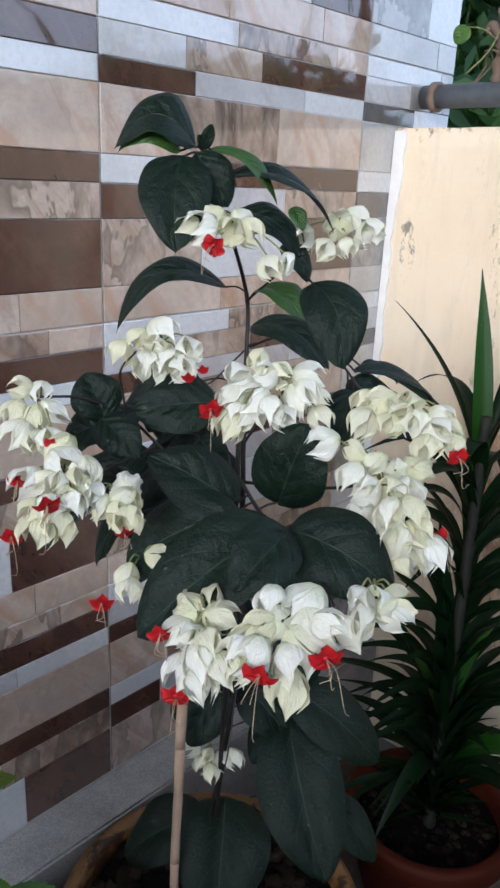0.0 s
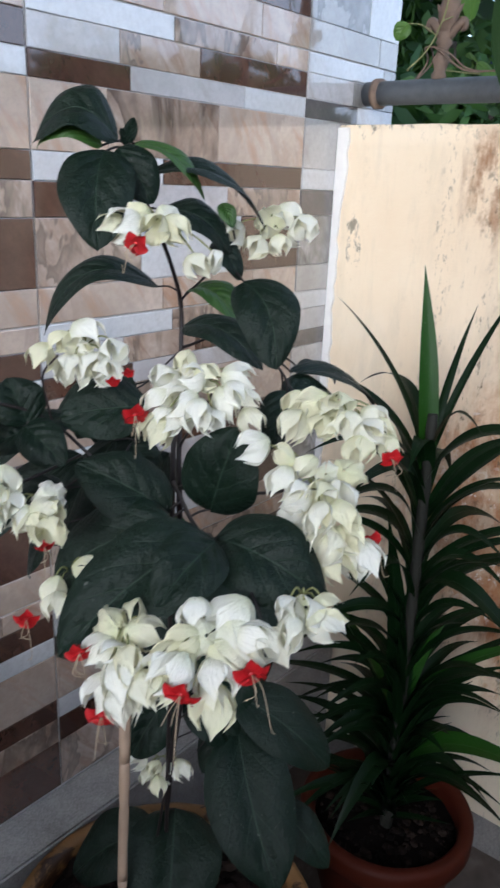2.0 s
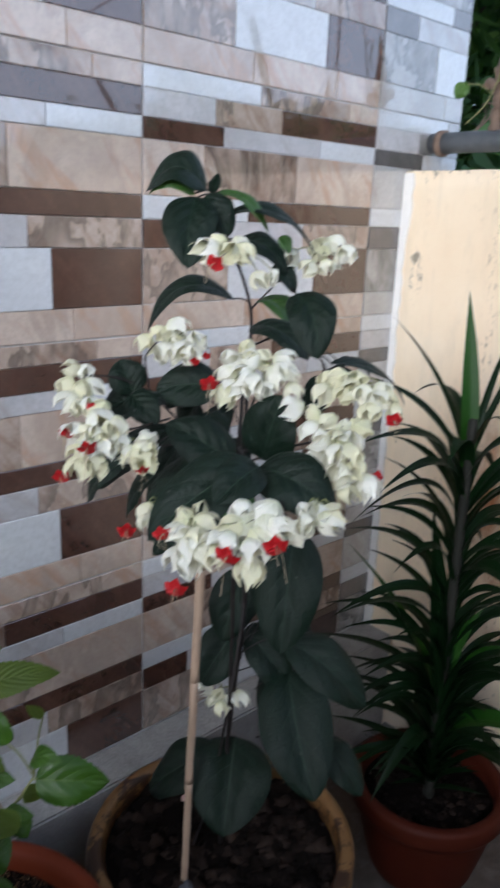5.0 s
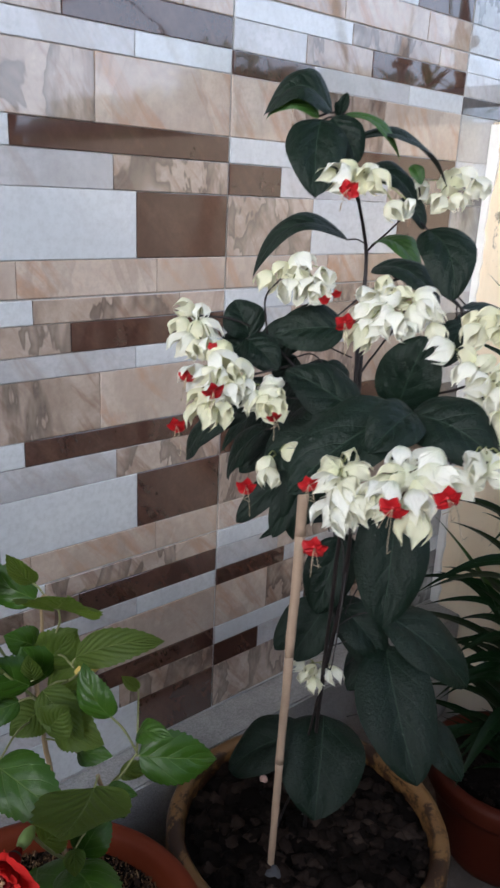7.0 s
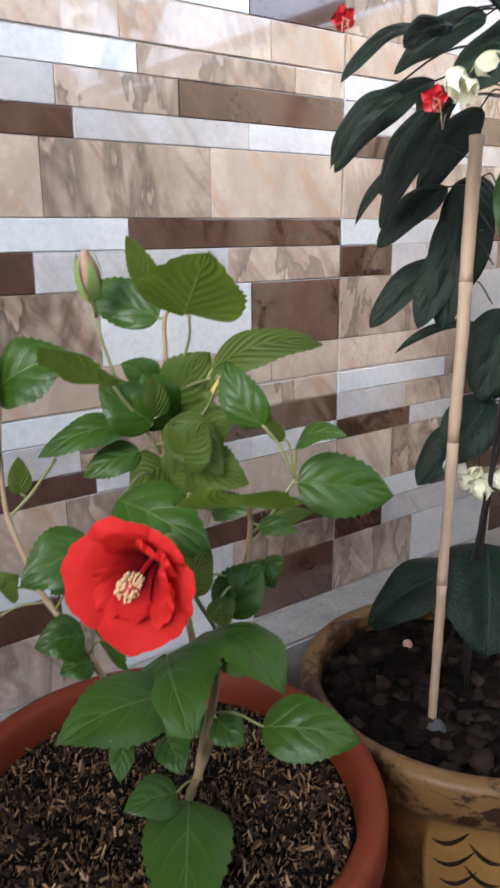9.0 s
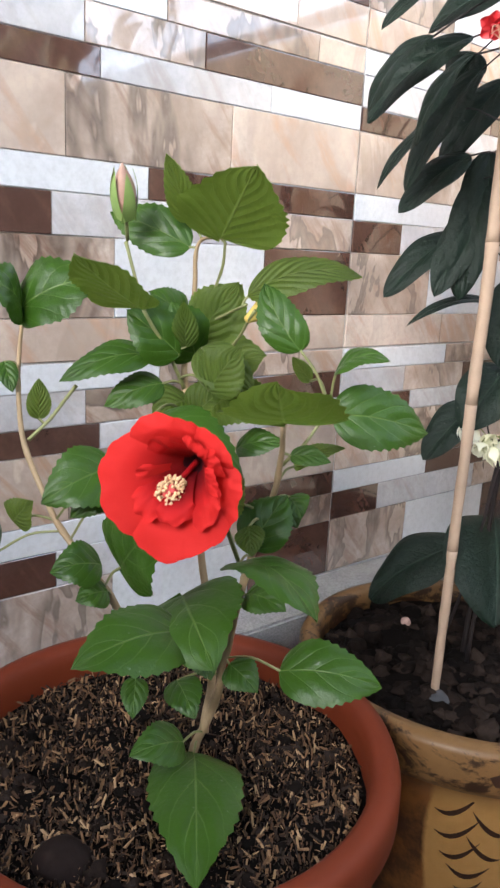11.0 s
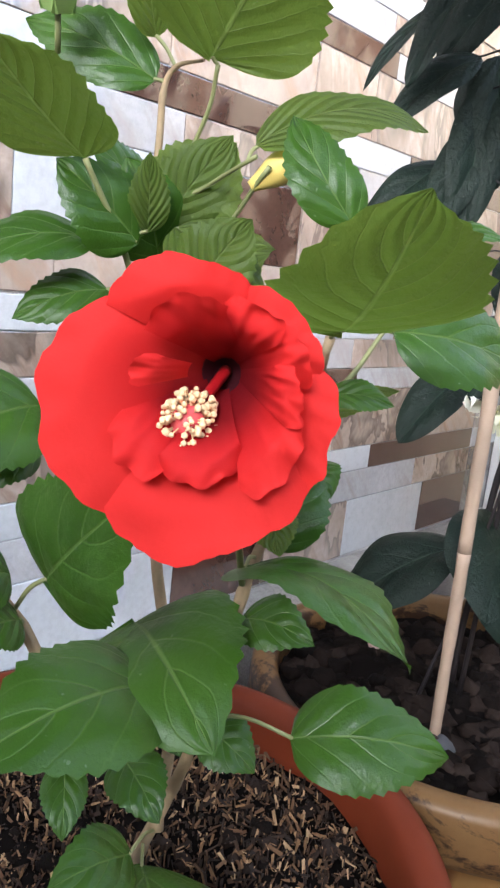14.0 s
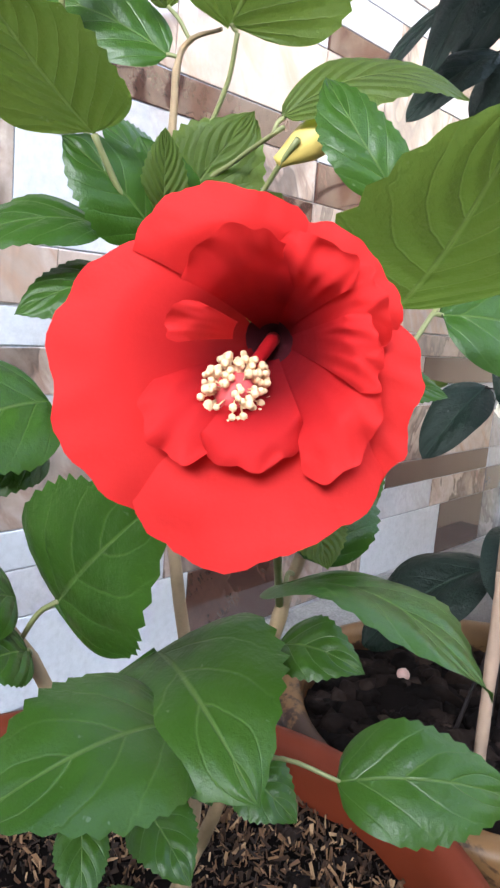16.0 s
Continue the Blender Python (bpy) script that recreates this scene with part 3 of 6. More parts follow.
def sprig(angle):
    """A brushed sprig of curved strokes, slightly proud of the pot's side."""
    def on_pot(a, z):
        h = clero_pot_height - 0.052
        k = max(0.0, min(1.0, z / h))
        r = 0.120 + (0.200 - 0.014 - 0.120) * k ** 0.85 + 0.0012
        return Vector((r * math.cos(a), r * math.sin(a), z))
    for da, z, bend, size in ((0.0, 0.235, 0.6, 0.05), (0.02, 0.205, 0.6, 0.055), (0.05, 0.175, 0.5, 0.05), (0.20, 0.215, -0.6, 0.05), (0.19, 0.18, -0.6, 0.05), (0.12, 0.15, 0.1, 0.06), (0.14, 0.125, 0.3, 0.04)):
        bm = bmesh.new()
        last = None
        for i in range(9):
            t = i / 8 - 0.5
            w = 0.0036 * (1 - (2 * t - 0.3 * bend) ** 2 * 0.6) * (1 - (2 * t) ** 4) + 0.0003
            c, a = z + size * (1.1 * t * t - 0.2) * (1 if bend > 0 else 0.8) + bend * 0.045 * t, angle + da + t * size * 4.4
            pair = [bm.verts.new(on_pot(a, c - w)), bm.verts.new(on_pot(a, c + w))]
            if last:
                bm.faces.new((last[0], pair[0], pair[1], last[1]))
            last = pair
        part("painted_stroke", bm, POT_BROWN, clero_pot, "dark brown brush stroke")


clero_pot_height = 0.366 - FLOOR_Z
for k in range(6):
    sprig(-2.55 + k * 1.05)
for k in range(13):
    a = math.tau * k / 13 + 0.15 * math.sin(k * 5.0)
    reach = 0.07 + 0.05 * math.sin(k * 3.7) ** 2
    bm = bmesh.new()
    last = None
    for i in range(9):
        d = reach * (i / 4 - 1)
        w = (0.009 + 0.004 * noise.noise((k * 3.1, i * 0.7, 0))) * (1 - (d / reach) ** 4) + 0.0004
        z = clero_pot_height - 0.028 + 0.006 * noise.noise((k * 2.3, i * 0.5, 4.0))
        pair = [bm.verts.new((0.2013 * math.cos(a + d), 0.2013 * math.sin(a + d), z + e * w)) for e in (-1, 1)]
        if last:
            bm.faces.new((last[0], pair[0], pair[1], last[1]))
        last = pair
    part("painted_dash", bm, POT_BROWN, clero_pot, "dark brown rim dash")

# ---- plant materials ----


def leaf_material(name, dark, light, vein, rough=0.36, veins=6.0, pale_back=None, specular=0.5, vein_amount=0.5, through=0.0, relief=0.5, glow=1.8, grain=1.0):
    """A leaf with a midrib and slanting side veins, quilted between them."""
    n = Nodes(name, rough, specular)
    uv = n.add("UVMap").outputs[0]
    sep = n.add("SeparateXYZ")
    n.link(uv, sep.inputs[0])
    u = n.math("ABSOLUTE", n.math("MULTIPLY_ADD", sep.outputs["X"], 2.0, -1.0))
    v = sep.outputs["Y"]
    wob = n.math("MULTIPLY", n.noise(n.coords("Object"), 60, 3), 0.25)
    phase = n.math("FRACT", n.math("ADD", n.math("MULTIPLY", n.math("MULTIPLY_ADD", u, -0.45, v), veins), wob))
    side = n.ramp(n.math("ABSOLUTE", n.math("SUBTRACT", phase, 0.5)), (0.0, (1, 1, 1)), (0.060, (0, 0, 0)))
    mid = n.ramp(u, (0.0, (1, 1, 1)), (0.012, (1, 1, 1)), (0.036, (0, 0, 0)))
    lines = n.math("MAXIMUM", n.math("MULTIPLY", side, n.math("MULTIPLY_ADD", u, -0.6, 0.75)), mid)
    r = n.random()
    big = n.noise(n.coords("Object", (1, 1, 1), r), 28, 5, 0.6)
    col = n.mix(big, dark, light)
    col = n.mix(n.math("MULTIPLY_ADD", r, 0.45, -0.1), col, light)
    col = n.mix(n.math("MULTIPLY", lines, vein_amount), col, vein)
    dust = n.ramp(n.noise(n.coords("Object"), 210, 2), (0.70, (0, 0, 0)), (0.76, (1, 1, 1)))
    col = n.mix(n.math("MULTIPLY", dust, 0.12), col, (0.5, 0.5, 0.46))
    n.colour(col)
    n.rough(n.math("MULTIPLY_ADD", big, 0.22, rough - 0.1))
    swell = n.math("MULTIPLY", n.math("COSINE", n.math("MULTIPLY", phase, math.tau)), n.math("MULTIPLY_ADD", u, -0.35, 0.5))
    quilt = n.math("MULTIPLY_ADD", lines, -0.7, swell)
    net = n.noise(n.coords("Object"), 230, 4, 0.65)
    n.bump(n.math("MULTIPLY_ADD", net, grain, quilt), relief, 0.0012)
    if through:
        n.b.inputs["Transmission Weight"].default_value = 0.0
        t = n.add("BsdfTranslucent")
        n.link(n.mix(0.5, col, tuple(min(1, glow * x) for x in light)), t.inputs["Color"])
        m = n.add("MixShader", {0: through})
        n.link(n.b.outputs[0], m.inputs[1])
        n.link(t.outputs[0], m.inputs[2])
        n.link(n.b.inputs["Normal"].links[0].from_socket, t.inputs["Normal"])
        n.link(m.outputs[0], n.t.nodes["Material Output"].inputs["Surface"])
    return n.m


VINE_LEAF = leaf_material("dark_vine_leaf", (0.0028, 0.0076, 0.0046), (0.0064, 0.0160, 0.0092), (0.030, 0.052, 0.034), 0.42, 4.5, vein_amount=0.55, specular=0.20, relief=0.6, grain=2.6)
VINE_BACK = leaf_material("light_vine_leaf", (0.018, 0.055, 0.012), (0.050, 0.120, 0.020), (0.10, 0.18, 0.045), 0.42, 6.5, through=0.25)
HIB_LEAF = leaf_material("hibiscus_leaf", (0.013, 0.043, 0.0038), (0.047, 0.106, 0.0095), (0.150, 0.215, 0.060), 0.34, 4.0, vein_amount=0.42, specular=0.28, through=0.14, relief=0.5)
HIB_BACK = leaf_material("hibiscus_leaf_underside", (0.051, 0.087, 0.0090), (0.106, 0.158, 0.0205), (0.20, 0.26, 0.080), 0.55, 7.0, vein_amount=0.6, through=0.5, relief=0.9, glow=2.7)
# one blade in two colours: near black for shade, brighter green for lit blades
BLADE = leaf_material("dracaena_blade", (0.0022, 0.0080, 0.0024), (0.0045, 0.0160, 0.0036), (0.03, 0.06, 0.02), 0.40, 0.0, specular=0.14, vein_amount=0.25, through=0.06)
BLADE_LIT = leaf_material("lit_dracaena_blade", (0.010, 0.040, 0.004), (0.018, 0.066, 0.006), (0.035, 0.08, 0.02), 0.40, 0.0, specular=0.18, vein_amount=0.2, through=0.12)
BOUGH_LEAF = leaf_material("overhanging_leaf", (0.014, 0.036, 0.010), (0.024, 0.056, 0.013), (0.045, 0.09, 0.03), 0.5, 0.0, vein_amount=0.2, through=0.28, specular=0.2)


CREEPER_LEAF = leaf_material("creeper_leaf", (0.05, 0.12, 0.018), (0.10, 0.20, 0.03), (0.16, 0.26, 0.07), 0.45, 5.0, through=0.25)


def petal_white():
    n = Nodes("cream_calyx", 0.62, 0.3)
    r = n.random()
    v = n.coords("Object")
    sep = n.add("SeparateXYZ")
    n.link(v, sep.inputs[0])
    tone = n.mix(n.ramp(r, (0.2, (0, 0, 0)), (0.75, (1, 1, 1))), (0.84, 0.82, 0.60), (0.95, 0.95, 0.90))
    tone = n.mix(n.ramp(n.math("MULTIPLY", sep.outputs["Z"], -1.0), (0.0, (0.6, 0.6, 0.6)), (0.35, (0, 0, 0))), tone, (0.66, 0.70, 0.40))
    fine = n.noise(v, 5, 5, 0.65)
    n.colour(n.mix(n.math("MULTIPLY", fine, 0.22), tone, (0.72, 0.69, 0.46)))
    n.bump(n.noise(n.coords("Object", (1, 1, 0.2)), 9, 4), 0.35, 0.06)
    t = n.add("BsdfTranslucent", {"Color": (0.88, 0.86, 0.66, 1)})
    m = n.add("MixShader", {0: 0.32})
    n.link(n.b.outputs[0], m.inputs[1])
    n.link(t.outputs[0], m.inputs[2])
    n.link(m.outputs[0], n.t.nodes["Material Output"].inputs["Surface"])
    return n.m


CALYX = petal_white()
RED = plain("crimson_corolla", (0.42, 0.006, 0.010), 0.5, 200, 0.3, 0.15)
THROAT = plain("dark_crimson_throat", (0.045, 0.0004, 0.004), 0.6, 200, 0.3, 0.15)
FILAMENT = plain("pale_filament", (0.42, 0.33, 0.22), 0.6, 200, 0.15, 0.0)
VINE_STEM = plain("dark_vine_stem", (0.013, 0.008, 0.008), 0.6, 120, 0.4, 0.3)
HIB_STEM = plain("brown_green_hibiscus_stem", (0.33, 0.235, 0.13), 0.65, 140, 0.35, 0.4)
HIB_TWIG = plain("green_hibiscus_twig", (0.21, 0.22, 0.085), 0.55, 140, 0.25, 0.2)
TRUNK = plain("ringed_dracaena_trunk", (0.014, 0.014, 0.009), 0.8, 90, 0.4, 0.7)
BAMBOO = plain("weathered_bamboo", (0.38, 0.27, 0.19), 0.7, 50, 0.3, 0.3)
YELLOW_BUD = plain("yellow_bud", (0.62, 0.47, 0.12), 0.55, 60, 0.08, 0.1)
PINK_BUD = plain("pink_tipped_bud", (0.44, 0.27, 0.21), 0.55, 120, 0.3, 0.1)
BUD_GREEN = plain("bud_sepals", (0.26, 0.38, 0.11), 0.5, 120, 0.2, 0.1)
STIGMA = plain("rosy_stigma", (0.72, 0.10, 0.10), 0.6, 300, 0.2, 0.1)
ANTHER = plain("cream_anthers", (0.84, 0.60, 0.33), 0.7, 300, 0.15, 0.1)


def petal_red():
    n = Nodes("scarlet_petal", 0.72, 0.16)
    uv = n.add("UVMap").outputs[0]
    sep = n.add("SeparateXYZ")
    n.link(uv, sep.inputs[0])
    rays = n.noise(n.coords("UV", (14, 1.2, 1)), 2.0, 3, 0.5)
    inner = n.ramp(sep.outputs["Y"], (0.0, (0.045, 0.0, 0.004)), (0.24, (0.085, 0.0005, 0.004)), (0.42, (0.40, 0.007, 0.009)), (0.62, (0.56, 0.017, 0.015)), (1.0, (0.62, 0.024, 0.020)))
    col = n.mix(n.math("MULTIPLY", rays, 0.12), inner, (0.46, 0.008, 0.010))
    n.colour(n.mix(n.math("MULTIPLY", n.noise(n.coords("Object"), 60, 4, 0.6), 0.25), col, (0.70, 0.036, 0.032)))
    n.bump(n.math("MULTIPLY_ADD", rays, 0.12, n.noise(n.coords("Object"), 130, 5, 0.65)), 0.22, 0.0012)
    t = n.add("BsdfTranslucent", {"Color": (0.80, 0.03, 0.02, 1)})
    m = n.add("MixShader", {0: 0.22})
    n.link(n.b.outputs[0], m.inputs[1])
    n.link(t.outputs[0], m.inputs[2])
    n.link(m.outputs[0], n.t.nodes["Material Output"].inputs["Surface"])
    return n.m


PETAL = petal_red()

# ---- plants ----
TO_VIEWER = Vector((-0.62, -0.60, 0.30)).normalized()
UP = Vector((0, 0, 1))
leaf_rng = random.Random(11)


class Plant:
    """A thing with the stems and leaves that belong to it."""

    def __init__(self, name, place, label, style):
        self.ob = thing(name, place, label, "plant", "potted plants")
        self.style = style
        self.stems = []


def sheet(bm, rows, uvs):
    """Faces over a grid of places, with their texture places."""
    layer = bm.loops.layers.uv.verify()
    vs = [[bm.verts.new(p) for p in r] for r in rows]
    for i in range(len(vs) - 1):
        for j in range(len(vs[0]) - 1):
            f = bm.faces.new((vs[i][j], vs[i][j + 1], vs[i + 1][j + 1], vs[i + 1][j]))
            for loop, (a, b) in zip(f.loops, ((i, j), (i, j + 1), (i + 1, j + 1), (i + 1, j))):
                loop[layer].uv = uvs[a][b]
    return vs


def leaf(plant, base, tip, width, normal=(0, 0, 1), arch=0.01, bend=0.0, back=False, long=False, stalk=True):
    """One leaf blade with a folded midrib, a wavy or toothed edge and a stalk to the nearest stem."""
    o = plant.ob
    b, t = local(o, base), local(o, tip)
    axis = t - b
    length = axis.length
    d = axis.normalized()
    width *= {"smooth": 1.22, "toothed": 1.2}.get(plant.style, 1.0)
    n = Vector(normal)
    n = (n - d * n.dot(d)).normalized()
    side = d.cross(n)
    n_long, n_side = (36 if plant.style == "toothed" else 26), 5
    rows, uvs = [], []
    seed = leaf_rng.random() * 90
    toothed = plant.style == "toothed" and not long
    fold = leaf_rng.uniform(0.10, 0.28)
    twist = leaf_rng.uniform(-0.25, 0.25)
    for i in range(n_long + 1):
        s = i / n_long
        if long:
            w = math.sin(math.pi * min(1, s * 0.97 + 0.03)) ** 0.8 * (1 - 0.25 * s)
        elif toothed:
            w = 2.40 * s ** 0.48 * (1 - s) ** 0.90
        else:
            w = 2.30 * s ** 0.52 * (1 - s) ** 0.68
        w = max(w, 0.012) * width / 2
        mid = b + axis * s + n * (arch * 4 * s * (1 - s)) + side * (bend * 4 * s * (1 - s)) - UP * (0.10 * length * s * s * max(0.0, n.z))
        roll = twist * (s - 0.3)
        sd = side * math.cos(roll) + n * math.sin(roll)
        nn = n * math.cos(roll) - side * math.sin(roll)
        r, q = [], []
        for j in range(-n_side, n_side + 1):
            u = j / n_side
            ww = w
            if toothed and abs(j) == n_side and 0.22 < s < 0.97:
                ww = w + width * 0.044 * (i % 3) * min(1.0, (s - 0.22) * 2.5) * (1.15 - s)
            wave = 0.035 * width * math.sin(s * 11 + seed + (2.0 if u > 0 else 0)) * abs(u) ** 2
            ribs = math.sin((s - 0.30 * abs(u)) * (36 if toothed else 34))
            quilt = (0.006 if toothed else 0.011) * width * ribs * abs(u) ** 0.5 * (1 - abs(u))
            if toothed or long:
                lift = fold * ww * (abs(u) - 0.35 * u * u) - 0.16 * ww * u ** 4
            else:
                lift = ww * ((0.5 + fold) * abs(u) - 0.62 * u * u)
            r.append(mid + sd * (u * ww) + nn * (lift + wave + quilt))
            q.append((0.5 + u / 2, s))
        rows.append(r)
        uvs.append(q)
    bm = bmesh.new()
    sheet(bm, rows, uvs)
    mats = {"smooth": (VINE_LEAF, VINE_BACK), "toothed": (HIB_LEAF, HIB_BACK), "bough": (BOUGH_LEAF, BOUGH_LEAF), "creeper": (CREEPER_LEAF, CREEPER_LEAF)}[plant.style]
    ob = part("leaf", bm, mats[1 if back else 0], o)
    if stalk and plant.stems:
        best = min((p for line in plant.stems for p in line), key=lambda p: (p - b).length + 0.6 * max(0, p.z - b.z))
        if (best - b).length > 0.002:
            reach = best if (best - b).length < 0.09 else b + (best - b) * 0.09 / (best - b).length
            m = (reach + b) / 2 + UP * 0.12 * (reach - b).length
            bm = bmesh.new()
            tube(bm, curve([reach, m, b + d * length * 0.02], 4), 0.0009 if plant.style == "smooth" else 0.0011, 6)
            part("leaf_stalk", bm, VINE_STEM if plant.style == "smooth" else HIB_TWIG, ob)
    return ob


def strap(plant, line, normal):
    """A long limp leaf along a line of (place, width)."""
    o = plant.ob
    pts = curve([local(o, p) for p, w in line], 5)
    ws = [v.x for v in curve([(w, 0, 0) for p, w in line], 5)]
    n = Vector(normal).normalized()
    rows, uvs = [], []
    for i, p in enumerate(pts):
        d = (pts[min(i + 1, len(pts) - 1)] - pts[max(i - 1, 0)]).normalized()
        side = d.cross(n).normalized()
        nn = side.cross(d)
        w = max(0.0003, ws[i] / 2)
        rows.append([p + side * (w * u) + nn * (0.25 * w * abs(u)) for u in (-1, -0.5, 0, 0.5, 1)])
        uvs.append([(0.5 + u / 2, i / (len(pts) - 1)) for u in (-1, -0.5, 0, 0.5, 1)])
    bm = bmesh.new()
    sheet(bm, rows, uvs)
    part("leaf", bm, BOUGH_LEAF, o)


def stem(plant, points, r0, r1):
    o = plant.ob
    line = curve([local(o, p) for p in points], 7)
    if plant.style == "smooth":
        r0, r1 = 0.62 * r0, 0.75 * r1
    line = [p + Vector((noise.noise(p * 40), noise.noise(p * 40 + Vector((5, 0, 0))), 0)) * 0.0012 for p in line]
    plant.stems.append(line)
    k = len(line) - 1
    radii = [(r0 + (r1 - r0) * i / k) * (1.18 if i % 7 == 0 else 1.0) for i in range(k + 1)]
    bm = bmesh.new()
    tube(bm, line, radii, 8)
    part("stem", bm, VINE_STEM if plant.style in ("smooth", "bough") else HIB_STEM if r0 > 0.0025 else HIB_TWIG, o)


def calyx_mesh(kind):
    """A papery pouch of five pointed sepals whose margins meet in raised keels."""
    r = random.Random(kind)
    bm = bmesh.new()
    open_by = r.choice((-0.16, -0.12, -0.06, 0.04))
    flat, lean = r.uniform(0.62, 0.95), r.uniform(-0.16, 0.16)
    for k in range(5):
        a0 = math.tau * k / 5 + r.uniform(-0.12, 0.12)
        length, out = r.uniform(0.92, 1.10), open_by * r.uniform(0.4, 1.8)
        half = math.pi / 5 * r.uniform(0.98, 1.10)
        rows = []
        for i in range(9):
            f = i / 8
            row = []
            for j in range(-3, 4):
                u = j / 3
                g = f * (1 - 0.30 * abs(u) ** 1.2)
                body = 0.05 + 0.47 * math.sin(math.pi * 0.80 * g ** 0.72) ** 0.85 + out * g ** 2.5
                keel = 0.86 + 0.22 * abs(u) ** 1.8 * min(1.0, 2.2 * g) + 0.05 * noise.noise((u * 2 + k, f * 3, kind * 3))
                close = 1 - 0.55 * max(0.0, (f - 0.62) / 0.38) ** 1.3
                ang = a0 + half * u * close + 0.08 * math.sin(f * 3 + k)
                z = -length * g + 0.03 * noise.noise((u + k * 3, f * 4, kind))
                q = body * keel
                row.append(bm.verts.new((q * math.cos(ang), q * flat * math.sin(ang) + lean * g * g, z)))
            rows.append(row)
        for x, y in zip(rows, rows[1:]):
            for j in range(6):
                bm.faces.new((x[j], y[j], y[j + 1], x[j + 1]))
    me = bpy.data.meshes.new("calyx")
    bm.normal_update()
    bm.to_mesh(me)
    bm.free()
    me.materials.append(CALYX)
    me.polygons.foreach_set("use_smooth", [True] * len(me.polygons))
    return me


CALYX_MESHES = [calyx_mesh(k) for k in range(12)]
flower_rng = random.Random(5)


def flower_head(plant, places, size):
    """A hanging head of pouches, each on a thin stalk from the head's middle."""
    o = plant.ob
    ps = [local(o, p) for p in places]
    mid = sum(ps, Vector()) / len(ps)
    top = mid - TO_VIEWER * 0.022 + UP * 0.010
    head = new("flower_head")
    head.parent, head.location = o, top
    head.empty_display_size = 0.01
    tagged(head, "hanging head of cream-white papery calyces")
    bm = bmesh.new()
    for p in ps:
        end = p - top + UP * size * 0.25 - TO_VIEWER * size * 0.2
        tube(bm, curve([(0, 0, 0), end * 0.5 + UP * 0.006, end], 3), 0.0007, 5)
    part("flower_stalk", bm, HIB_TWIG, head)
    for p in ps:
        out = p - mid
        way = (out.normalized() * 0.55 if out.length > 1e-4 else Vector()) + TO_VIEWER * 0.42 + Vector((flower_rng.uniform(-0.45, 0.45), flower_rng.uniform(-0.45, 0.45), flower_rng.uniform(-1.1, -0.35)))
        q = (-way).to_track_quat("Z", "Y")
        s = size * flower_rng.uniform(0.66, 0.92)
        ob = new("calyx", flower_rng.choice(CALYX_MESHES))
        ob.parent = head
        ob.matrix_basis = Matrix.LocRotScale(p - top - way.normalized() * s * 0.45, q, (s, s, s)) @ pose(0, 0, 0, 0, 0, flower_rng.uniform(0, 360))


def corolla(plant, place, size):
    """A small crimson flower: five spread lobes on a tube, with long curling filaments."""
    o = plant.ob
    p = local(o, place) + TO_VIEWER * 0.010
    way = (TO_VIEWER + Vector((flower_rng.uniform(-0.5, 0.5), flower_rng.uniform(-0.5, 0.5), -0.75))).normalized()
    q = way.to_track_quat("Z", "Y").to_matrix().to_4x4()
    m = Matrix.Translation(p) @ q
    bm = bmesh.new()
    s = 0.0088 * size
    turn = flower_rng.uniform(0, 2)
    for k in range(5):
        a = math.tau * k / 5 + turn
        ca, sa = math.cos(a), math.sin(a)
        grid = []
        for i in range(6):
            f = i / 5
            row = []
            w = 0.55 * math.sin(math.pi * min(1.0, 0.16 + 0.80 * f)) ** 0.8
            for j in (-1, -0.5, 0, 0.5, 1):
                x, y = s * (0.10 + 1.0 * f), s * w * j
                z = s * (0.35 * f - 0.5 * f * f + 0.15 * j * j + 0.1 * math.sin(k * 3 + j))
                row.append(m @ Vector((x * ca - y * sa, x * sa + y * ca, z)))
            grid.append(row)
        vs = [[bm.verts.new(c) for c in r] for r in grid]
        for i in range(5):
            for j in range(4):
                bm.faces.new((vs[i][j], vs[i][j + 1], vs[i + 1][j + 1], vs[i + 1][j]))
    tube(bm, [m @ Vector((0, 0, -s * 0.7)), m @ Vector((0, 0, -s * 0.3)), m @ Vector((0, 0, 0.1 * s))], [s * 0.12, s * 0.16, s * 0.24], 7)
    ob = part("corolla", bm, RED, o, "small crimson flower")
    if size > 0.6:
        bm = bmesh.new()
        for k in range(3):
            e = Vector((flower_rng.uniform(-0.6, 0.6), flower_rng.uniform(-0.6, 0.6), 1.4 if k else 1.9)) * s
            c = m @ e - UP * s * (0.3 if k else 1.6)
            tube(bm, curve([m @ Vector((0, 0, 0)), m @ (e * 0.55), c, c + (c - m @ (e * 0.3)).orthogonal() * 0.5], 4), 0.00026, 4)
        part("filament", bm, FILAMENT, ob)


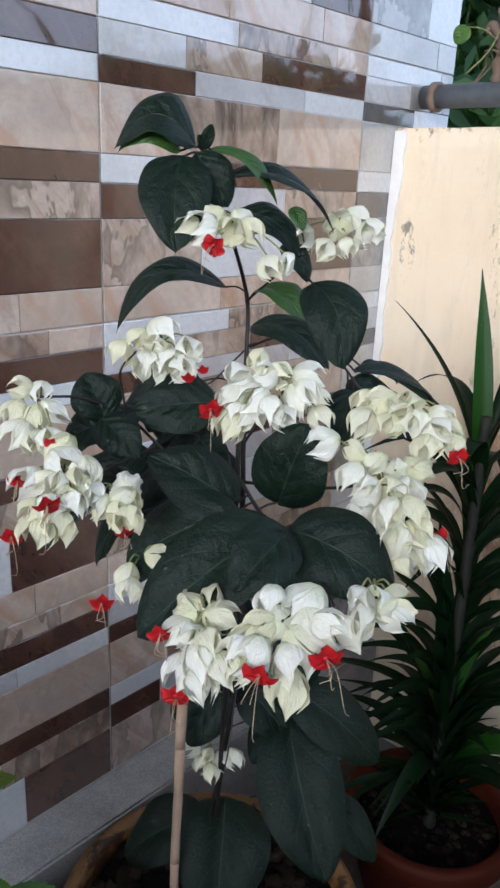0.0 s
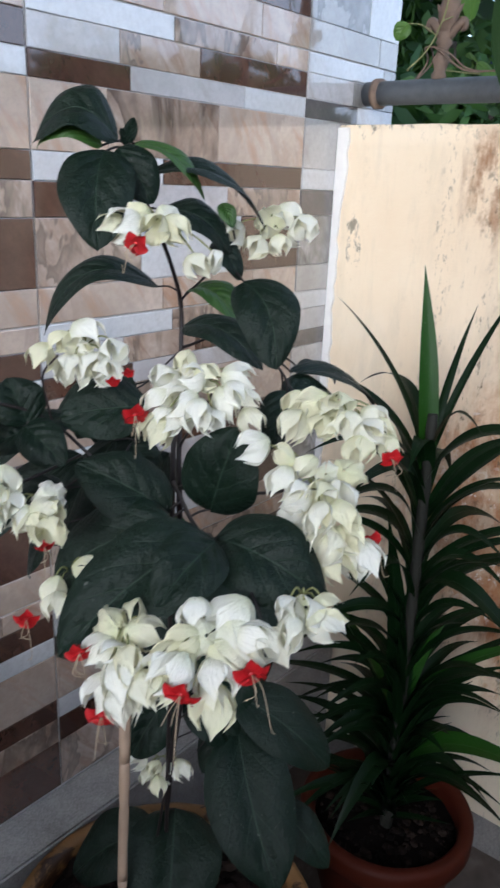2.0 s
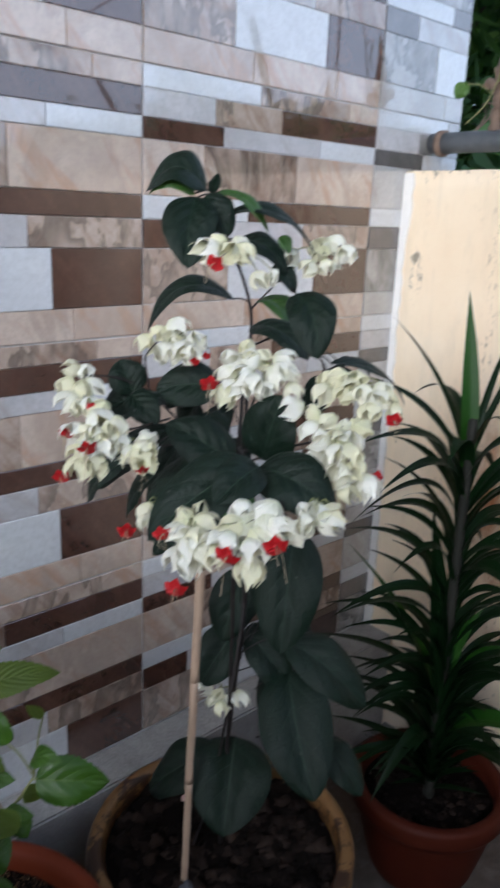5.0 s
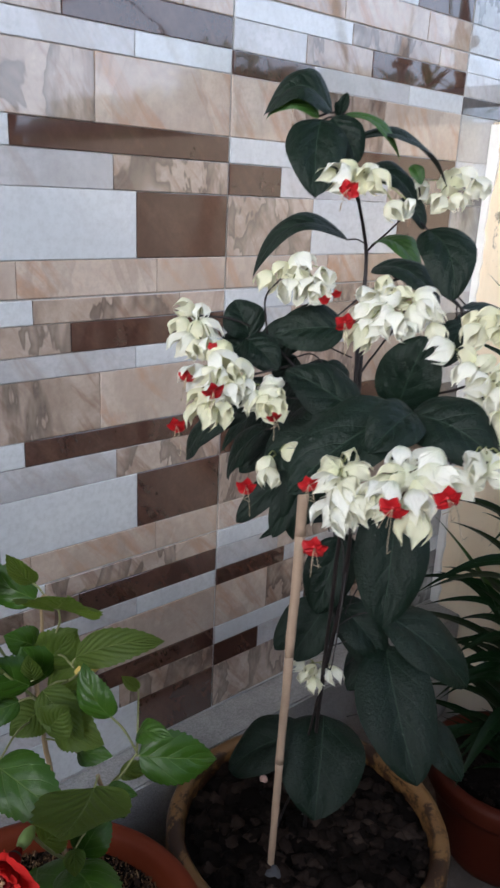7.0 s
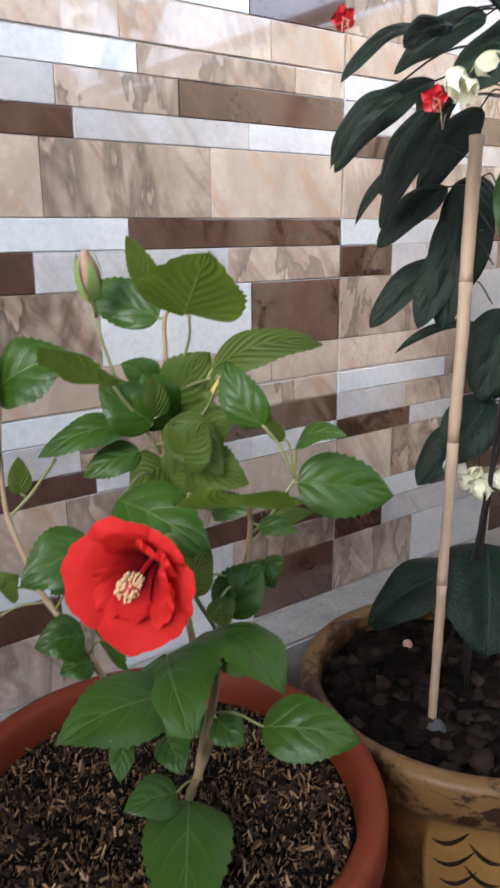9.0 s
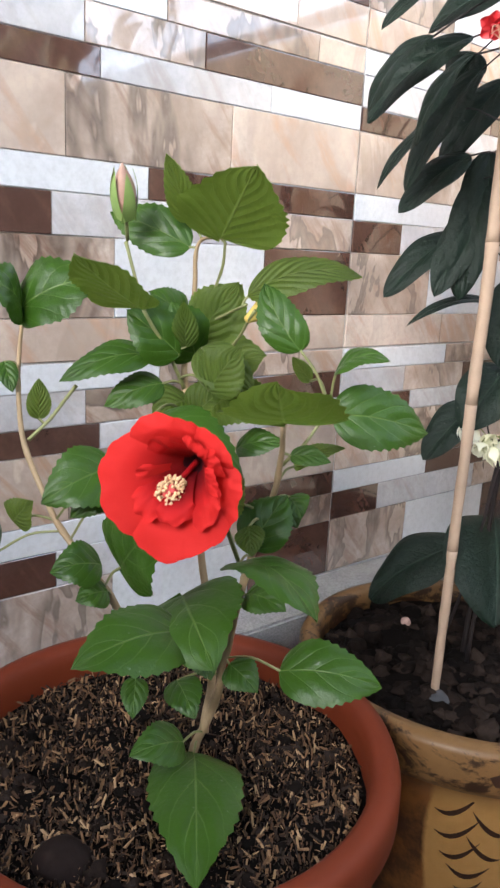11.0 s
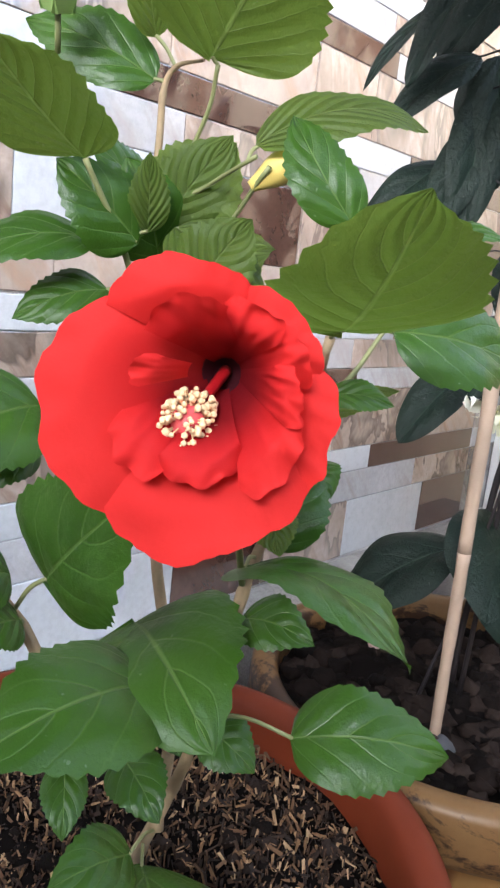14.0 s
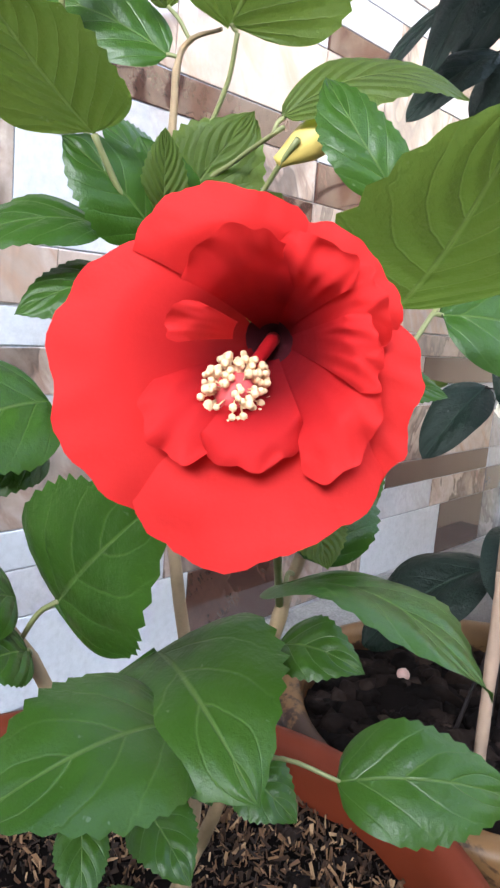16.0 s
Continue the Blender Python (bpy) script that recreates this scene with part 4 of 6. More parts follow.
def hib_bud(plant, base, tip, r, yellow=False):
    """A furled bud in its green sepals."""
    o = plant.ob
    b, t = local(o, base), local(o, tip)
    d = t - b
    start = 0.30 if not yellow else 0.1
    bm = bmesh.new()
    line = [b + d * (start + (1 - start) * k / 10) for k in range(11)]
    girth = [0.30 + 0.70 * math.sin(math.pi / 2 * min(1.0, k / 7)) ** 1.3 for k in range(11)]
    tube(bm, line, [r * girth[k] * (1 - 0.92 * (k / 10) ** 5) for k in range(11)] if yellow else [r * (0.25 + 0.75 * math.sin(math.pi * (0.12 + 0.86 * k / 10)) ** 0.8) * (1 - 0.92 * (k / 10) ** 5) for k in range(11)], 12)
    ob = part("bud", bm, YELLOW_BUD if yellow else PINK_BUD, o, "closed yellow bud" if yellow else "closed pink-tipped bud")
    side = d.orthogonal().normalized()
    up = d.normalized().cross(side)
    for k in range(0 if yellow else 5):
        bm = bmesh.new()
        a = math.tau * k / 5
        dirn = side * math.cos(a) + up * math.sin(a)
        tan = d.normalized().cross(dirn)
        rows = []
        for i in range(6):
            f = i / 5
            c = b + d * (start + 0.62 * f) + dirn * r * (0.32 + 0.76 * math.sin(math.pi * min(1, 0.12 + 0.68 * f)))
            w = r * 0.66 * (1 - f ** 1.6) ** 0.8
            rows.append([bm.verts.new(c - tan * w), bm.verts.new(c + dirn * r * 0.05), bm.verts.new(c + tan * w)])
        for x, y in zip(rows, rows[1:]):
            for j in range(2):
                bm.faces.new((x[j], x[j + 1], y[j + 1], y[j]))
        part("sepal", bm, BUD_GREEN, ob)
    if not yellow:
        bm = bmesh.new()
        tube(bm, [b, b + d * start * 0.5, b + d * (start + 0.02)], 0.0016, 6)
        part("bud_stalk", bm, HIB_TWIG, ob)


def blade(plant, base, tip, width, arch, lit=False):
    """A sword-shaped blade that arches out from the trunk."""
    o = plant.ob
    b, t = local(o, base), local(o, tip)
    trunk = min(plant.stems[0], key=lambda p: (p - b).length)
    start = trunk + (b - trunk) * 0.12
    b = start - UP * min(0.085, max(0.0, trunk.z - 0.02))
    axis = t - b
    d = axis.normalized()
    n = (UP - d * UP.dot(d))
    n = n.normalized() if n.length > 0.35 else (TO_VIEWER - d * TO_VIEWER.dot(d)).normalized()
    n = (n + 0.35 * (TO_VIEWER - d * TO_VIEWER.dot(d))).normalized()
    side = d.cross(n)
    knee = start + (t - start) * 0.26 + UP * (0.012 + 1.15 * arch)
    rows, uvs = [], []
    turn = leaf_rng.uniform(-0.5, 0.5)
    for i in range(19):
        s = i / 18
        w = width / 2 * max(0.015, (0.48 + 0.52 * math.sin(math.pi * min(1, 0.05 + s * 0.80)) ** 0.7) * (1 - s ** 2.4))
        mid = b * (1 - s) ** 2 + knee * (2 * s * (1 - s)) + t * s * s
        a = turn * s
        sd, nn = side * math.cos(a) + n * math.sin(a), n * math.cos(a) - side * math.sin(a)
        r, q = [], []
        for j in (-1, -0.5, 0, 0.5, 1):
            r.append(mid + sd * (w * j) + nn * (w * 0.36 * abs(j) * (1 - 0.5 * s)))
            q.append((0.5 + j / 2, s))
        rows.append(r)
        uvs.append(q)
    bm = bmesh.new()
    sheet(bm, rows, uvs)
    part("leaf_blade", bm, BLADE_LIT if lit else BLADE, o)


clero = Plant("flowering_vine", (-0.722, -0.300, 0.338), "dark-leaved glory-bower with cream-white calyces and small crimson flowers", "smooth")
hib = Plant("hibiscus", (-1.11, -0.30, 0.352), "hibiscus shrub with one large open scarlet flower and two buds", "toothed")
drac = Plant("dracaena", (-0.268, -0.385, 0.214), "dark green dracaena with arching sword-shaped leaves", "blade")
bough = Plant("overhanging_branch", (-0.05, -0.62, 1.75), "green leaves of a branch that hangs into the yard", "bough")
bough.ob["category"] = "branch"
del bough.ob["group"]

line = curve([local(drac.ob, p) for p in ((-0.268, -0.385, 0.205), (-0.268, -0.383, 0.45), (-0.262, -0.378, 0.72), (-0.252, -0.370, 0.95))], 10)
drac.stems.append(line)
bm = bmesh.new()
tube(bm, line, [0.0100 - 0.003 * i / len(line) + (0.0012 if i % 2 else 0) for i in range(len(line))], 10)
part("trunk", bm, TRUNK, drac.ob, "slim ringed grey-brown trunk")

stick = thing("bamboo_stake", (-0.821, -0.336, 0.338), "pale weathered bamboo stake pushed into the soil", "plant stake")
top = Vector((-0.7813, -0.3142, 0.955)) - stick.location
joints = (0.0, 0.27, 0.52, 0.78, 1.0)
for a, b in zip(joints, joints[1:]):
    bm = bmesh.new()
    pts, radii = [], []
    for i in range(13):
        f = i / 12
        k = a + (b - a) * f
        pts.append(top * k + Vector((0.0012 * noise.noise((k * 5, 0, 0)), 0.0012 * noise.noise((0, k * 5, 3)), 0)) - UP * (0.02 if k == 0 else 0))
        radii.append(0.0047 + 0.0025 * k + 0.0004 * max(0.0, abs(f - 0.5) * 2 - 0.86) / 0.14 + 0.0009 * noise.noise((k * 22, 1, 1)))
    tube(bm, pts, radii, 10)
    part("cane_length", bm, BAMBOO, stick)

# stems of the flowering vine
stem(clero, [(-0.722, -0.300, 0.335), (-0.720, -0.310, 0.550), (-0.745, -0.358, 0.775), (-0.784, -0.387, 0.976), (-0.746, -0.349, 1.095), (-0.739, -0.340, 1.152), (-0.771, -0.350, 1.206), (-0.801, -0.359, 1.244), (-0.819, -0.362, 1.282)], 0.0052, 0.0016)
stem(clero, [(-0.735, -0.315, 0.335), (-0.740, -0.330, 0.600), (-0.796, -0.389, 0.910), (-0.796, -0.390, 1.003), (-0.774, -0.370, 1.060)], 0.0040, 0.0030)
stem(clero, [(-0.796, -0.391, 1.003), (-0.891, -0.511, 1.029), (-0.920, -0.551, 1.046), (-0.956, -0.569, 1.035), (-0.972, -0.582, 1.028)], 0.0028, 0.0014)
stem(clero, [(-0.920, -0.551, 1.046), (-0.929, -0.587, 1.033), (-0.943, -0.612, 1.026)], 0.0020, 0.0010)
stem(clero, [(-0.812, -0.411, 0.992), (-0.866, -0.398, 1.029), (-0.903, -0.367, 1.075), (-0.935, -0.355, 1.093), (-0.969, -0.345, 1.098)], 0.0026, 0.0012)
stem(clero, [(-0.903, -0.367, 1.075), (-0.916, -0.375, 1.114), (-0.913, -0.391, 1.134)], 0.0016, 0.0010)
stem(clero, [(-0.889, -0.382, 1.049), (-0.956, -0.408, 1.054), (-0.986, -0.419, 1.056)], 0.0020, 0.0010)
stem(clero, [(-0.784, -0.387, 1.033), (-0.834, -0.461, 1.092), (-0.855, -0.489, 1.115)], 0.0020, 0.0010)
stem(clero, [(-0.746, -0.345, 1.105), (-0.828, -0.377, 1.091), (-0.885, -0.398, 1.123)], 0.0014, 0.0010)
stem(clero, [(-0.800, -0.402, 1.002), (-0.836, -0.490, 1.034), (-0.851, -0.544, 1.055), (-0.860, -0.577, 1.072)], 0.0026, 0.0012)
stem(clero, [(-0.742, -0.348, 1.110), (-0.746, -0.406, 1.131), (-0.748, -0.460, 1.116), (-0.788, -0.513, 1.109), (-0.807, -0.555, 1.117)], 0.0022, 0.0010)
stem(clero, [(-0.739, -0.340, 1.152), (-0.748, -0.378, 1.178), (-0.735, -0.404, 1.205)], 0.0020, 0.0010)
stem(clero, [(-0.771, -0.350, 1.206), (-0.827, -0.391, 1.220), (-0.840, -0.407, 1.217)], 0.0016, 0.0010)
stem(clero, [(-0.770, -0.290, 0.335), (-0.750, -0.310, 0.450), (-0.746, -0.351, 0.713), (-0.747, -0.356, 0.775)], 0.0030, 0.0020)
stem(clero, [(-0.745, -0.358, 0.775), (-0.787, -0.385, 0.680), (-0.802, -0.391, 0.677)], 0.0016, 0.0010)

# leaves of the flowering vine: base, tip, width, facing, arch, bend
leaf(clero, (-0.825, -0.357, 1.283), (-0.865, -0.304, 1.284), 0.046, (-0.46, -0.36, 0.81), 0.020, 0.012)
leaf(clero, (-0.834, -0.349, 1.279), (-0.862, -0.304, 1.279), 0.022, (-0.65, -0.41, 0.64), 0.016, 0.006, back=True)
leaf(clero, (-0.836, -0.354, 1.276), (-0.873, -0.390, 1.211), 0.046, (-0.51, -0.59, 0.63), 0.006, 0.004)
leaf(clero, (-0.828, -0.360, 1.278), (-0.816, -0.387, 1.240), 0.030, (-0.61, -0.73, 0.30), 0.006, 0.000)
leaf(clero, (-0.813, -0.362, 1.282), (-0.781, -0.408, 1.246), 0.020, (-0.01, -0.62, 0.79), 0.012, 0.000, back=True)
leaf(clero, (-0.804, -0.370, 1.261), (-0.728, -0.427, 1.230), 0.036, (0.04, -0.44, 0.90), 0.018, 0.000)
leaf(clero, (-0.820, -0.362, 1.282), (-0.820, -0.370, 1.300), 0.009, (-0.86, -0.46, -0.22), 0.000, 0.000)
leaf(clero, (-0.819, -0.362, 1.280), (-0.827, -0.362, 1.292), 0.007, (-0.25, -0.95, -0.17), 0.000, 0.000)
leaf(clero, (-0.793, -0.368, 1.232), (-0.758, -0.416, 1.207), 0.032, (-0.19, -0.56, 0.81), 0.014, 0.000)
leaf(clero, (-0.756, -0.395, 1.209), (-0.750, -0.421, 1.182), 0.020, (-0.38, -0.70, 0.60), 0.006, 0.000)
leaf(clero, (-0.758, -0.405, 1.240), (-0.760, -0.420, 1.223), 0.012, (-0.56, -0.60, 0.57), 0.003, 0.000, back=True)
leaf(clero, (-0.752, -0.324, 1.164), (-0.833, -0.261, 1.127), 0.033, (-0.52, -0.18, 0.83), 0.040, 0.000)
leaf(clero, (-0.732, -0.346, 1.162), (-0.730, -0.408, 1.140), 0.030, (-0.28, -0.33, 0.90), 0.014, 0.000, back=True)
leaf(clero, (-0.756, -0.431, 1.180), (-0.774, -0.482, 1.123), 0.042, (-0.64, -0.46, 0.62), 0.010, -0.008)
leaf(clero, (-0.778, -0.384, 1.139), (-0.761, -0.459, 1.118), 0.034, (-0.32, -0.32, 0.89), 0.016, 0.000)
leaf(clero, (-0.726, -0.460, 1.105), (-0.623, -0.492, 1.059), 0.026, (0.26, -0.42, 0.87), 0.016, 0.000)
leaf(clero, (-0.705, -0.454, 1.104), (-0.656, -0.461, 1.088), 0.020, (0.25, -0.31, 0.92), 0.006, 0.000)
leaf(clero, (-0.920, -0.360, 1.076), (-0.926, -0.343, 1.111), 0.034, (-0.49, -0.82, 0.30), 0.003, 0.000)
leaf(clero, (-0.923, -0.358, 1.075), (-0.916, -0.398, 1.054), 0.029, (-0.55, -0.44, 0.70), 0.004, 0.000)
leaf(clero, (-0.913, -0.355, 1.069), (-0.945, -0.338, 1.056), 0.026, (-0.55, -0.51, 0.67), 0.005, 0.000)
leaf(clero, (-0.849, -0.416, 1.088), (-0.900, -0.372, 1.084), 0.041, (-0.55, -0.59, 0.59), 0.004, 0.000)
leaf(clero, (-0.856, -0.448, 1.010), (-0.904, -0.395, 1.054), 0.046, (-0.33, -0.75, 0.57), 0.006, 0.000)
leaf(clero, (-0.869, -0.465, 1.014), (-0.934, -0.403, 0.972), 0.054, (-0.67, -0.22, 0.71), 0.010, 0.000)
leaf(clero, (-0.920, -0.549, 1.048), (-1.012, -0.515, 0.996), 0.050, (-0.56, -0.40, 0.72), 0.012, 0.000)
leaf(clero, (-0.931, -0.565, 1.053), (-0.982, -0.567, 1.035), 0.034, (-0.40, -0.55, 0.73), 0.006, 0.000)
leaf(clero, (-0.918, -0.553, 1.046), (-0.895, -0.623, 1.026), 0.046, (-0.55, -0.38, 0.74), 0.012, 0.000)
leaf(clero, (-0.858, -0.493, 1.027), (-0.859, -0.518, 1.097), 0.048, (-0.91, -0.38, -0.15), 0.004, 0.000)
leaf(clero, (-0.899, -0.312, 0.984), (-0.917, -0.259, 0.928), 0.036, (-0.81, 0.28, 0.51), 0.010, 0.000)
leaf(clero, (-0.874, -0.337, 0.971), (-0.879, -0.285, 0.904), 0.036, (-0.81, 0.43, 0.39), 0.008, 0.000)
leaf(clero, (-0.898, -0.374, 1.022), (-0.932, -0.355, 1.009), 0.030, (-0.50, -0.36, 0.78), 0.006, 0.000)
leaf(clero, (-0.840, -0.384, 1.047), (-0.828, -0.407, 1.024), 0.024, (-0.39, -0.73, 0.56), 0.003, 0.000)
leaf(clero, (-0.760, -0.485, 1.099), (-0.792, -0.494, 1.062), 0.028, (-0.62, -0.42, 0.66), 0.004, 0.000)
leaf(clero, (-0.748, -0.471, 1.089), (-0.691, -0.483, 1.087), 0.030, (-0.05, -0.37, 0.93), 0.008, 0.000)
leaf(clero, (-0.851, -0.359, 1.081), (-0.871, -0.354, 1.053), 0.022, (-0.78, -0.44, 0.46), 0.004, 0.000)
leaf(clero, (-0.662, -0.367, 0.643), (-0.721, -0.481, 0.537), 0.082, (-0.52, -0.43, 0.74), 0.012, 0.006)
leaf(clero, (-0.654, -0.354, 0.851), (-0.714, -0.397, 0.710), 0.075, (-0.66, -0.59, 0.46), 0.012, 0.000)
leaf(clero, (-0.698, -0.305, 0.786), (-0.744, -0.314, 0.697), 0.054, (-0.71, -0.57, 0.42), 0.008, 0.000)
leaf(clero, (-0.710, -0.303, 0.689), (-0.765, -0.293, 0.626), 0.052, (-0.72, -0.42, 0.56), 0.008, 0.000)
leaf(clero, (-0.690, -0.311, 0.683), (-0.672, -0.375, 0.633), 0.050, (-0.37, -0.64, 0.68), 0.006, 0.000)
leaf(clero, (-0.654, -0.350, 0.680), (-0.602, -0.461, 0.614), 0.062, (-0.27, -0.58, 0.77), 0.014, 0.000)
leaf(clero, (-0.707, -0.309, 0.517), (-0.784, -0.375, 0.438), 0.096, (-0.42, -0.45, 0.79), 0.010, 0.000)
leaf(clero, (-0.717, -0.283, 0.476), (-0.785, -0.201, 0.401), 0.070, (-0.65, 0.14, 0.75), 0.012, 0.000)
leaf(clero, (-0.629, -0.401, 0.533), (-0.618, -0.482, 0.483), 0.042, (-0.32, -0.53, 0.78), 0.010, 0.000)
leaf(clero, (-0.822, -0.290, 1.046), (-0.900, -0.252, 1.006), 0.037, (-0.50, -0.12, 0.86), 0.014, 0.000)
leaf(clero, (-0.813, -0.286, 1.004), (-0.885, -0.229, 0.931), 0.039, (-0.77, -0.22, 0.60), 0.012, 0.000)
leaf(clero, (-0.739, -0.246, 0.995), (-0.792, -0.203, 0.876), 0.034, (-0.92, -0.15, 0.36), 0.010, 0.000)
leaf(clero, (-0.707, -0.221, 0.916), (-0.765, -0.174, 0.855), 0.034, (-0.80, -0.32, 0.50), 0.008, 0.000)
leaf(clero, (-0.679, -0.226, 0.923), (-0.689, -0.241, 0.803), 0.050, (-0.78, -0.61, 0.14), 0.006, 0.000)
leaf(clero, (-0.660, -0.224, 1.001), (-0.708, -0.181, 0.909), 0.039, (-0.89, -0.33, 0.32), 0.008, 0.000)
leaf(clero, (-0.686, -0.222, 0.895), (-0.710, -0.228, 0.759), 0.043, (-0.80, -0.57, 0.17), 0.008, 0.000)
leaf(clero, (-0.751, -0.293, 1.066), (-0.800, -0.222, 1.026), 0.039, (-0.81, -0.27, 0.51), 0.008, 0.000)
leaf(clero, (-0.609, -0.194, 0.932), (-0.621, -0.173, 0.865), 0.047, (-0.94, -0.33, 0.06), 0.008, 0.000)
leaf(clero, (-0.730, -0.321, 0.931), (-0.745, -0.347, 0.843), 0.036, (-0.76, -0.57, 0.31), 0.006, 0.000, back=True)
leaf(clero, (-0.638, -0.261, 0.759), (-0.666, -0.274, 0.680), 0.043, (-0.78, -0.52, 0.36), 0.008, 0.000)
leaf(clero, (-0.618, -0.293, 0.694), (-0.621, -0.362, 0.654), 0.047, (-0.48, -0.43, 0.77), 0.008, 0.000)
leaf(clero, (-0.633, -0.259, 0.658), (-0.649, -0.334, 0.591), 0.047, (-0.50, -0.53, 0.69), 0.008, 0.000)
leaf(clero, (-0.674, -0.219, 0.863), (-0.732, -0.211, 0.764), 0.039, (-0.80, -0.41, 0.43), 0.008, 0.000)
leaf(clero, (-0.589, -0.298, 0.826), (-0.625, -0.282, 0.754), 0.039, (-0.88, -0.28, 0.38), 0.008, 0.000)
leaf(clero, (-0.584, -0.309, 0.592), (-0.652, -0.302, 0.536), 0.047, (-0.63, -0.27, 0.73), 0.008, 0.000)
leaf(clero, (-0.726, -0.230, 1.015), (-0.735, -0.212, 0.976), 0.039, (-0.96, -0.24, 0.11), 0.006, 0.000)
leaf(clero, (-0.660, -0.217, 0.811), (-0.677, -0.184, 0.769), 0.022, (-0.89, 0.11, 0.45), 0.006, 0.000)
leaf(clero, (-0.745, -0.202, 0.950), (-0.777, -0.149, 0.879), 0.016, (-0.91, 0.00, 0.42), 0.010, 0.000)
leaf(clero, (-0.661, -0.178, 0.834), (-0.731, -0.133, 0.759), 0.036, (-0.78, -0.34, 0.53), 0.008, 0.000)
leaf(clero, (-0.607, -0.205, 0.753), (-0.690, -0.138, 0.726), 0.016, (-0.49, -0.27, 0.83), 0.016, 0.000)
leaf(clero, (-0.624, -0.213, 0.627), (-0.691, -0.188, 0.559), 0.044, (-0.73, -0.32, 0.61), 0.008, 0.000)

# flower heads: the places of their calyces
flower_head(clero, [(-0.857, -0.403, 1.225), (-0.858, -0.388, 1.224), (-0.842, -0.418, 1.223), (-0.826, -0.420, 1.222), (-0.824, -0.441, 1.198), (-0.807, -0.444, 1.200), (-0.841, -0.398, 1.231), (-0.816, -0.401, 1.229)], 0.0300)
flower_head(clero, [(-0.745, -0.407, 1.217), (-0.725, -0.417, 1.206), (-0.709, -0.419, 1.225), (-0.685, -0.436, 1.223), (-0.706, -0.426, 1.208), (-0.686, -0.417, 1.232), (-0.685, -0.428, 1.215)], 0.0300)
flower_head(clero, [(-0.914, -0.372, 1.131), (-0.901, -0.379, 1.140), (-0.897, -0.397, 1.136), (-0.907, -0.399, 1.124), (-0.895, -0.409, 1.126), (-0.882, -0.417, 1.137), (-0.892, -0.419, 1.124), (-0.884, -0.386, 1.145)], 0.0300)
flower_head(clero, [(-0.861, -0.468, 1.135), (-0.875, -0.464, 1.124), (-0.866, -0.481, 1.126), (-0.885, -0.466, 1.111), (-0.877, -0.482, 1.111), (-0.856, -0.484, 1.127), (-0.887, -0.477, 1.099), (-0.890, -0.469, 1.093), (-0.876, -0.494, 1.105), (-0.839, -0.497, 1.125), (-0.853, -0.501, 1.111), (-0.840, -0.509, 1.113), (-0.866, -0.500, 1.100), (-0.838, -0.511, 1.098), (-0.852, -0.508, 1.119)], 0.0300)
flower_head(clero, [(-0.813, -0.530, 1.111), (-0.812, -0.549, 1.113), (-0.813, -0.567, 1.115), (-0.832, -0.545, 1.101), (-0.825, -0.564, 1.102), (-0.815, -0.578, 1.106), (-0.805, -0.589, 1.100), (-0.792, -0.592, 1.100), (-0.815, -0.589, 1.090), (-0.788, -0.597, 1.088), (-0.813, -0.561, 1.107), (-0.794, -0.584, 1.107)], 0.0300)
flower_head(clero, [(-0.862, -0.536, 1.089), (-0.863, -0.562, 1.089), (-0.871, -0.568, 1.076), (-0.856, -0.575, 1.085), (-0.846, -0.585, 1.079), (-0.835, -0.594, 1.079), (-0.876, -0.584, 1.071), (-0.868, -0.596, 1.072), (-0.853, -0.600, 1.071), (-0.879, -0.604, 1.064), (-0.868, -0.612, 1.064), (-0.866, -0.617, 1.051), (-0.878, -0.610, 1.048), (-0.852, -0.623, 1.036), (-0.849, -0.614, 1.027), (-0.868, -0.612, 1.029), (-0.870, -0.577, 1.052)], 0.0300)
flower_head(clero, [(-0.992, -0.543, 1.011), (-0.985, -0.551, 1.020), (-0.988, -0.561, 1.014), (-1.003, -0.546, 1.005), (-1.005, -0.560, 1.007), (-1.011, -0.569, 0.999), (-1.014, -0.576, 0.989), (-1.005, -0.584, 0.998), (-1.007, -0.572, 1.008), (-1.012, -0.561, 0.989)], 0.0310)
flower_head(clero, [(-0.969, -0.586, 1.029), (-0.981, -0.591, 1.019), (-0.971, -0.593, 1.018), (-0.989, -0.590, 1.011), (-0.997, -0.592, 1.008), (-0.952, -0.600, 1.026), (-0.959, -0.608, 1.019), (-0.996, -0.598, 1.012), (-0.958, -0.618, 1.020), (-0.984, -0.612, 0.995), (-0.977, -0.610, 1.004), (-0.952, -0.624, 1.018), (-0.966, -0.607, 1.011), (-1.002, -0.590, 1.000), (-0.983, -0.614, 0.990)], 0.0310)
flower_head(clero, [(-0.929, -0.622, 1.028), (-0.928, -0.631, 1.030), (-0.915, -0.635, 1.027), (-0.940, -0.631, 1.024), (-0.918, -0.636, 1.021)], 0.0300)
flower_head(clero, [(-0.976, -0.333, 1.103), (-0.965, -0.340, 1.101), (-0.985, -0.338, 1.088), (-0.977, -0.350, 1.085), (-0.962, -0.352, 1.087), (-0.991, -0.352, 1.075), (-0.987, -0.368, 1.072), (-0.983, -0.380, 1.077)], 0.0290)
flower_head(clero, [(-0.990, -0.405, 1.068), (-1.005, -0.406, 1.057), (-1.011, -0.397, 1.056), (-1.004, -0.419, 1.059), (-0.990, -0.422, 1.058), (-0.978, -0.415, 1.062), (-1.018, -0.412, 1.042), (-1.011, -0.422, 1.045), (-0.997, -0.424, 1.044), (-1.016, -0.414, 1.029), (-1.007, -0.425, 1.032), (-0.983, -0.394, 1.074), (-0.980, -0.420, 1.049)], 0.0300)
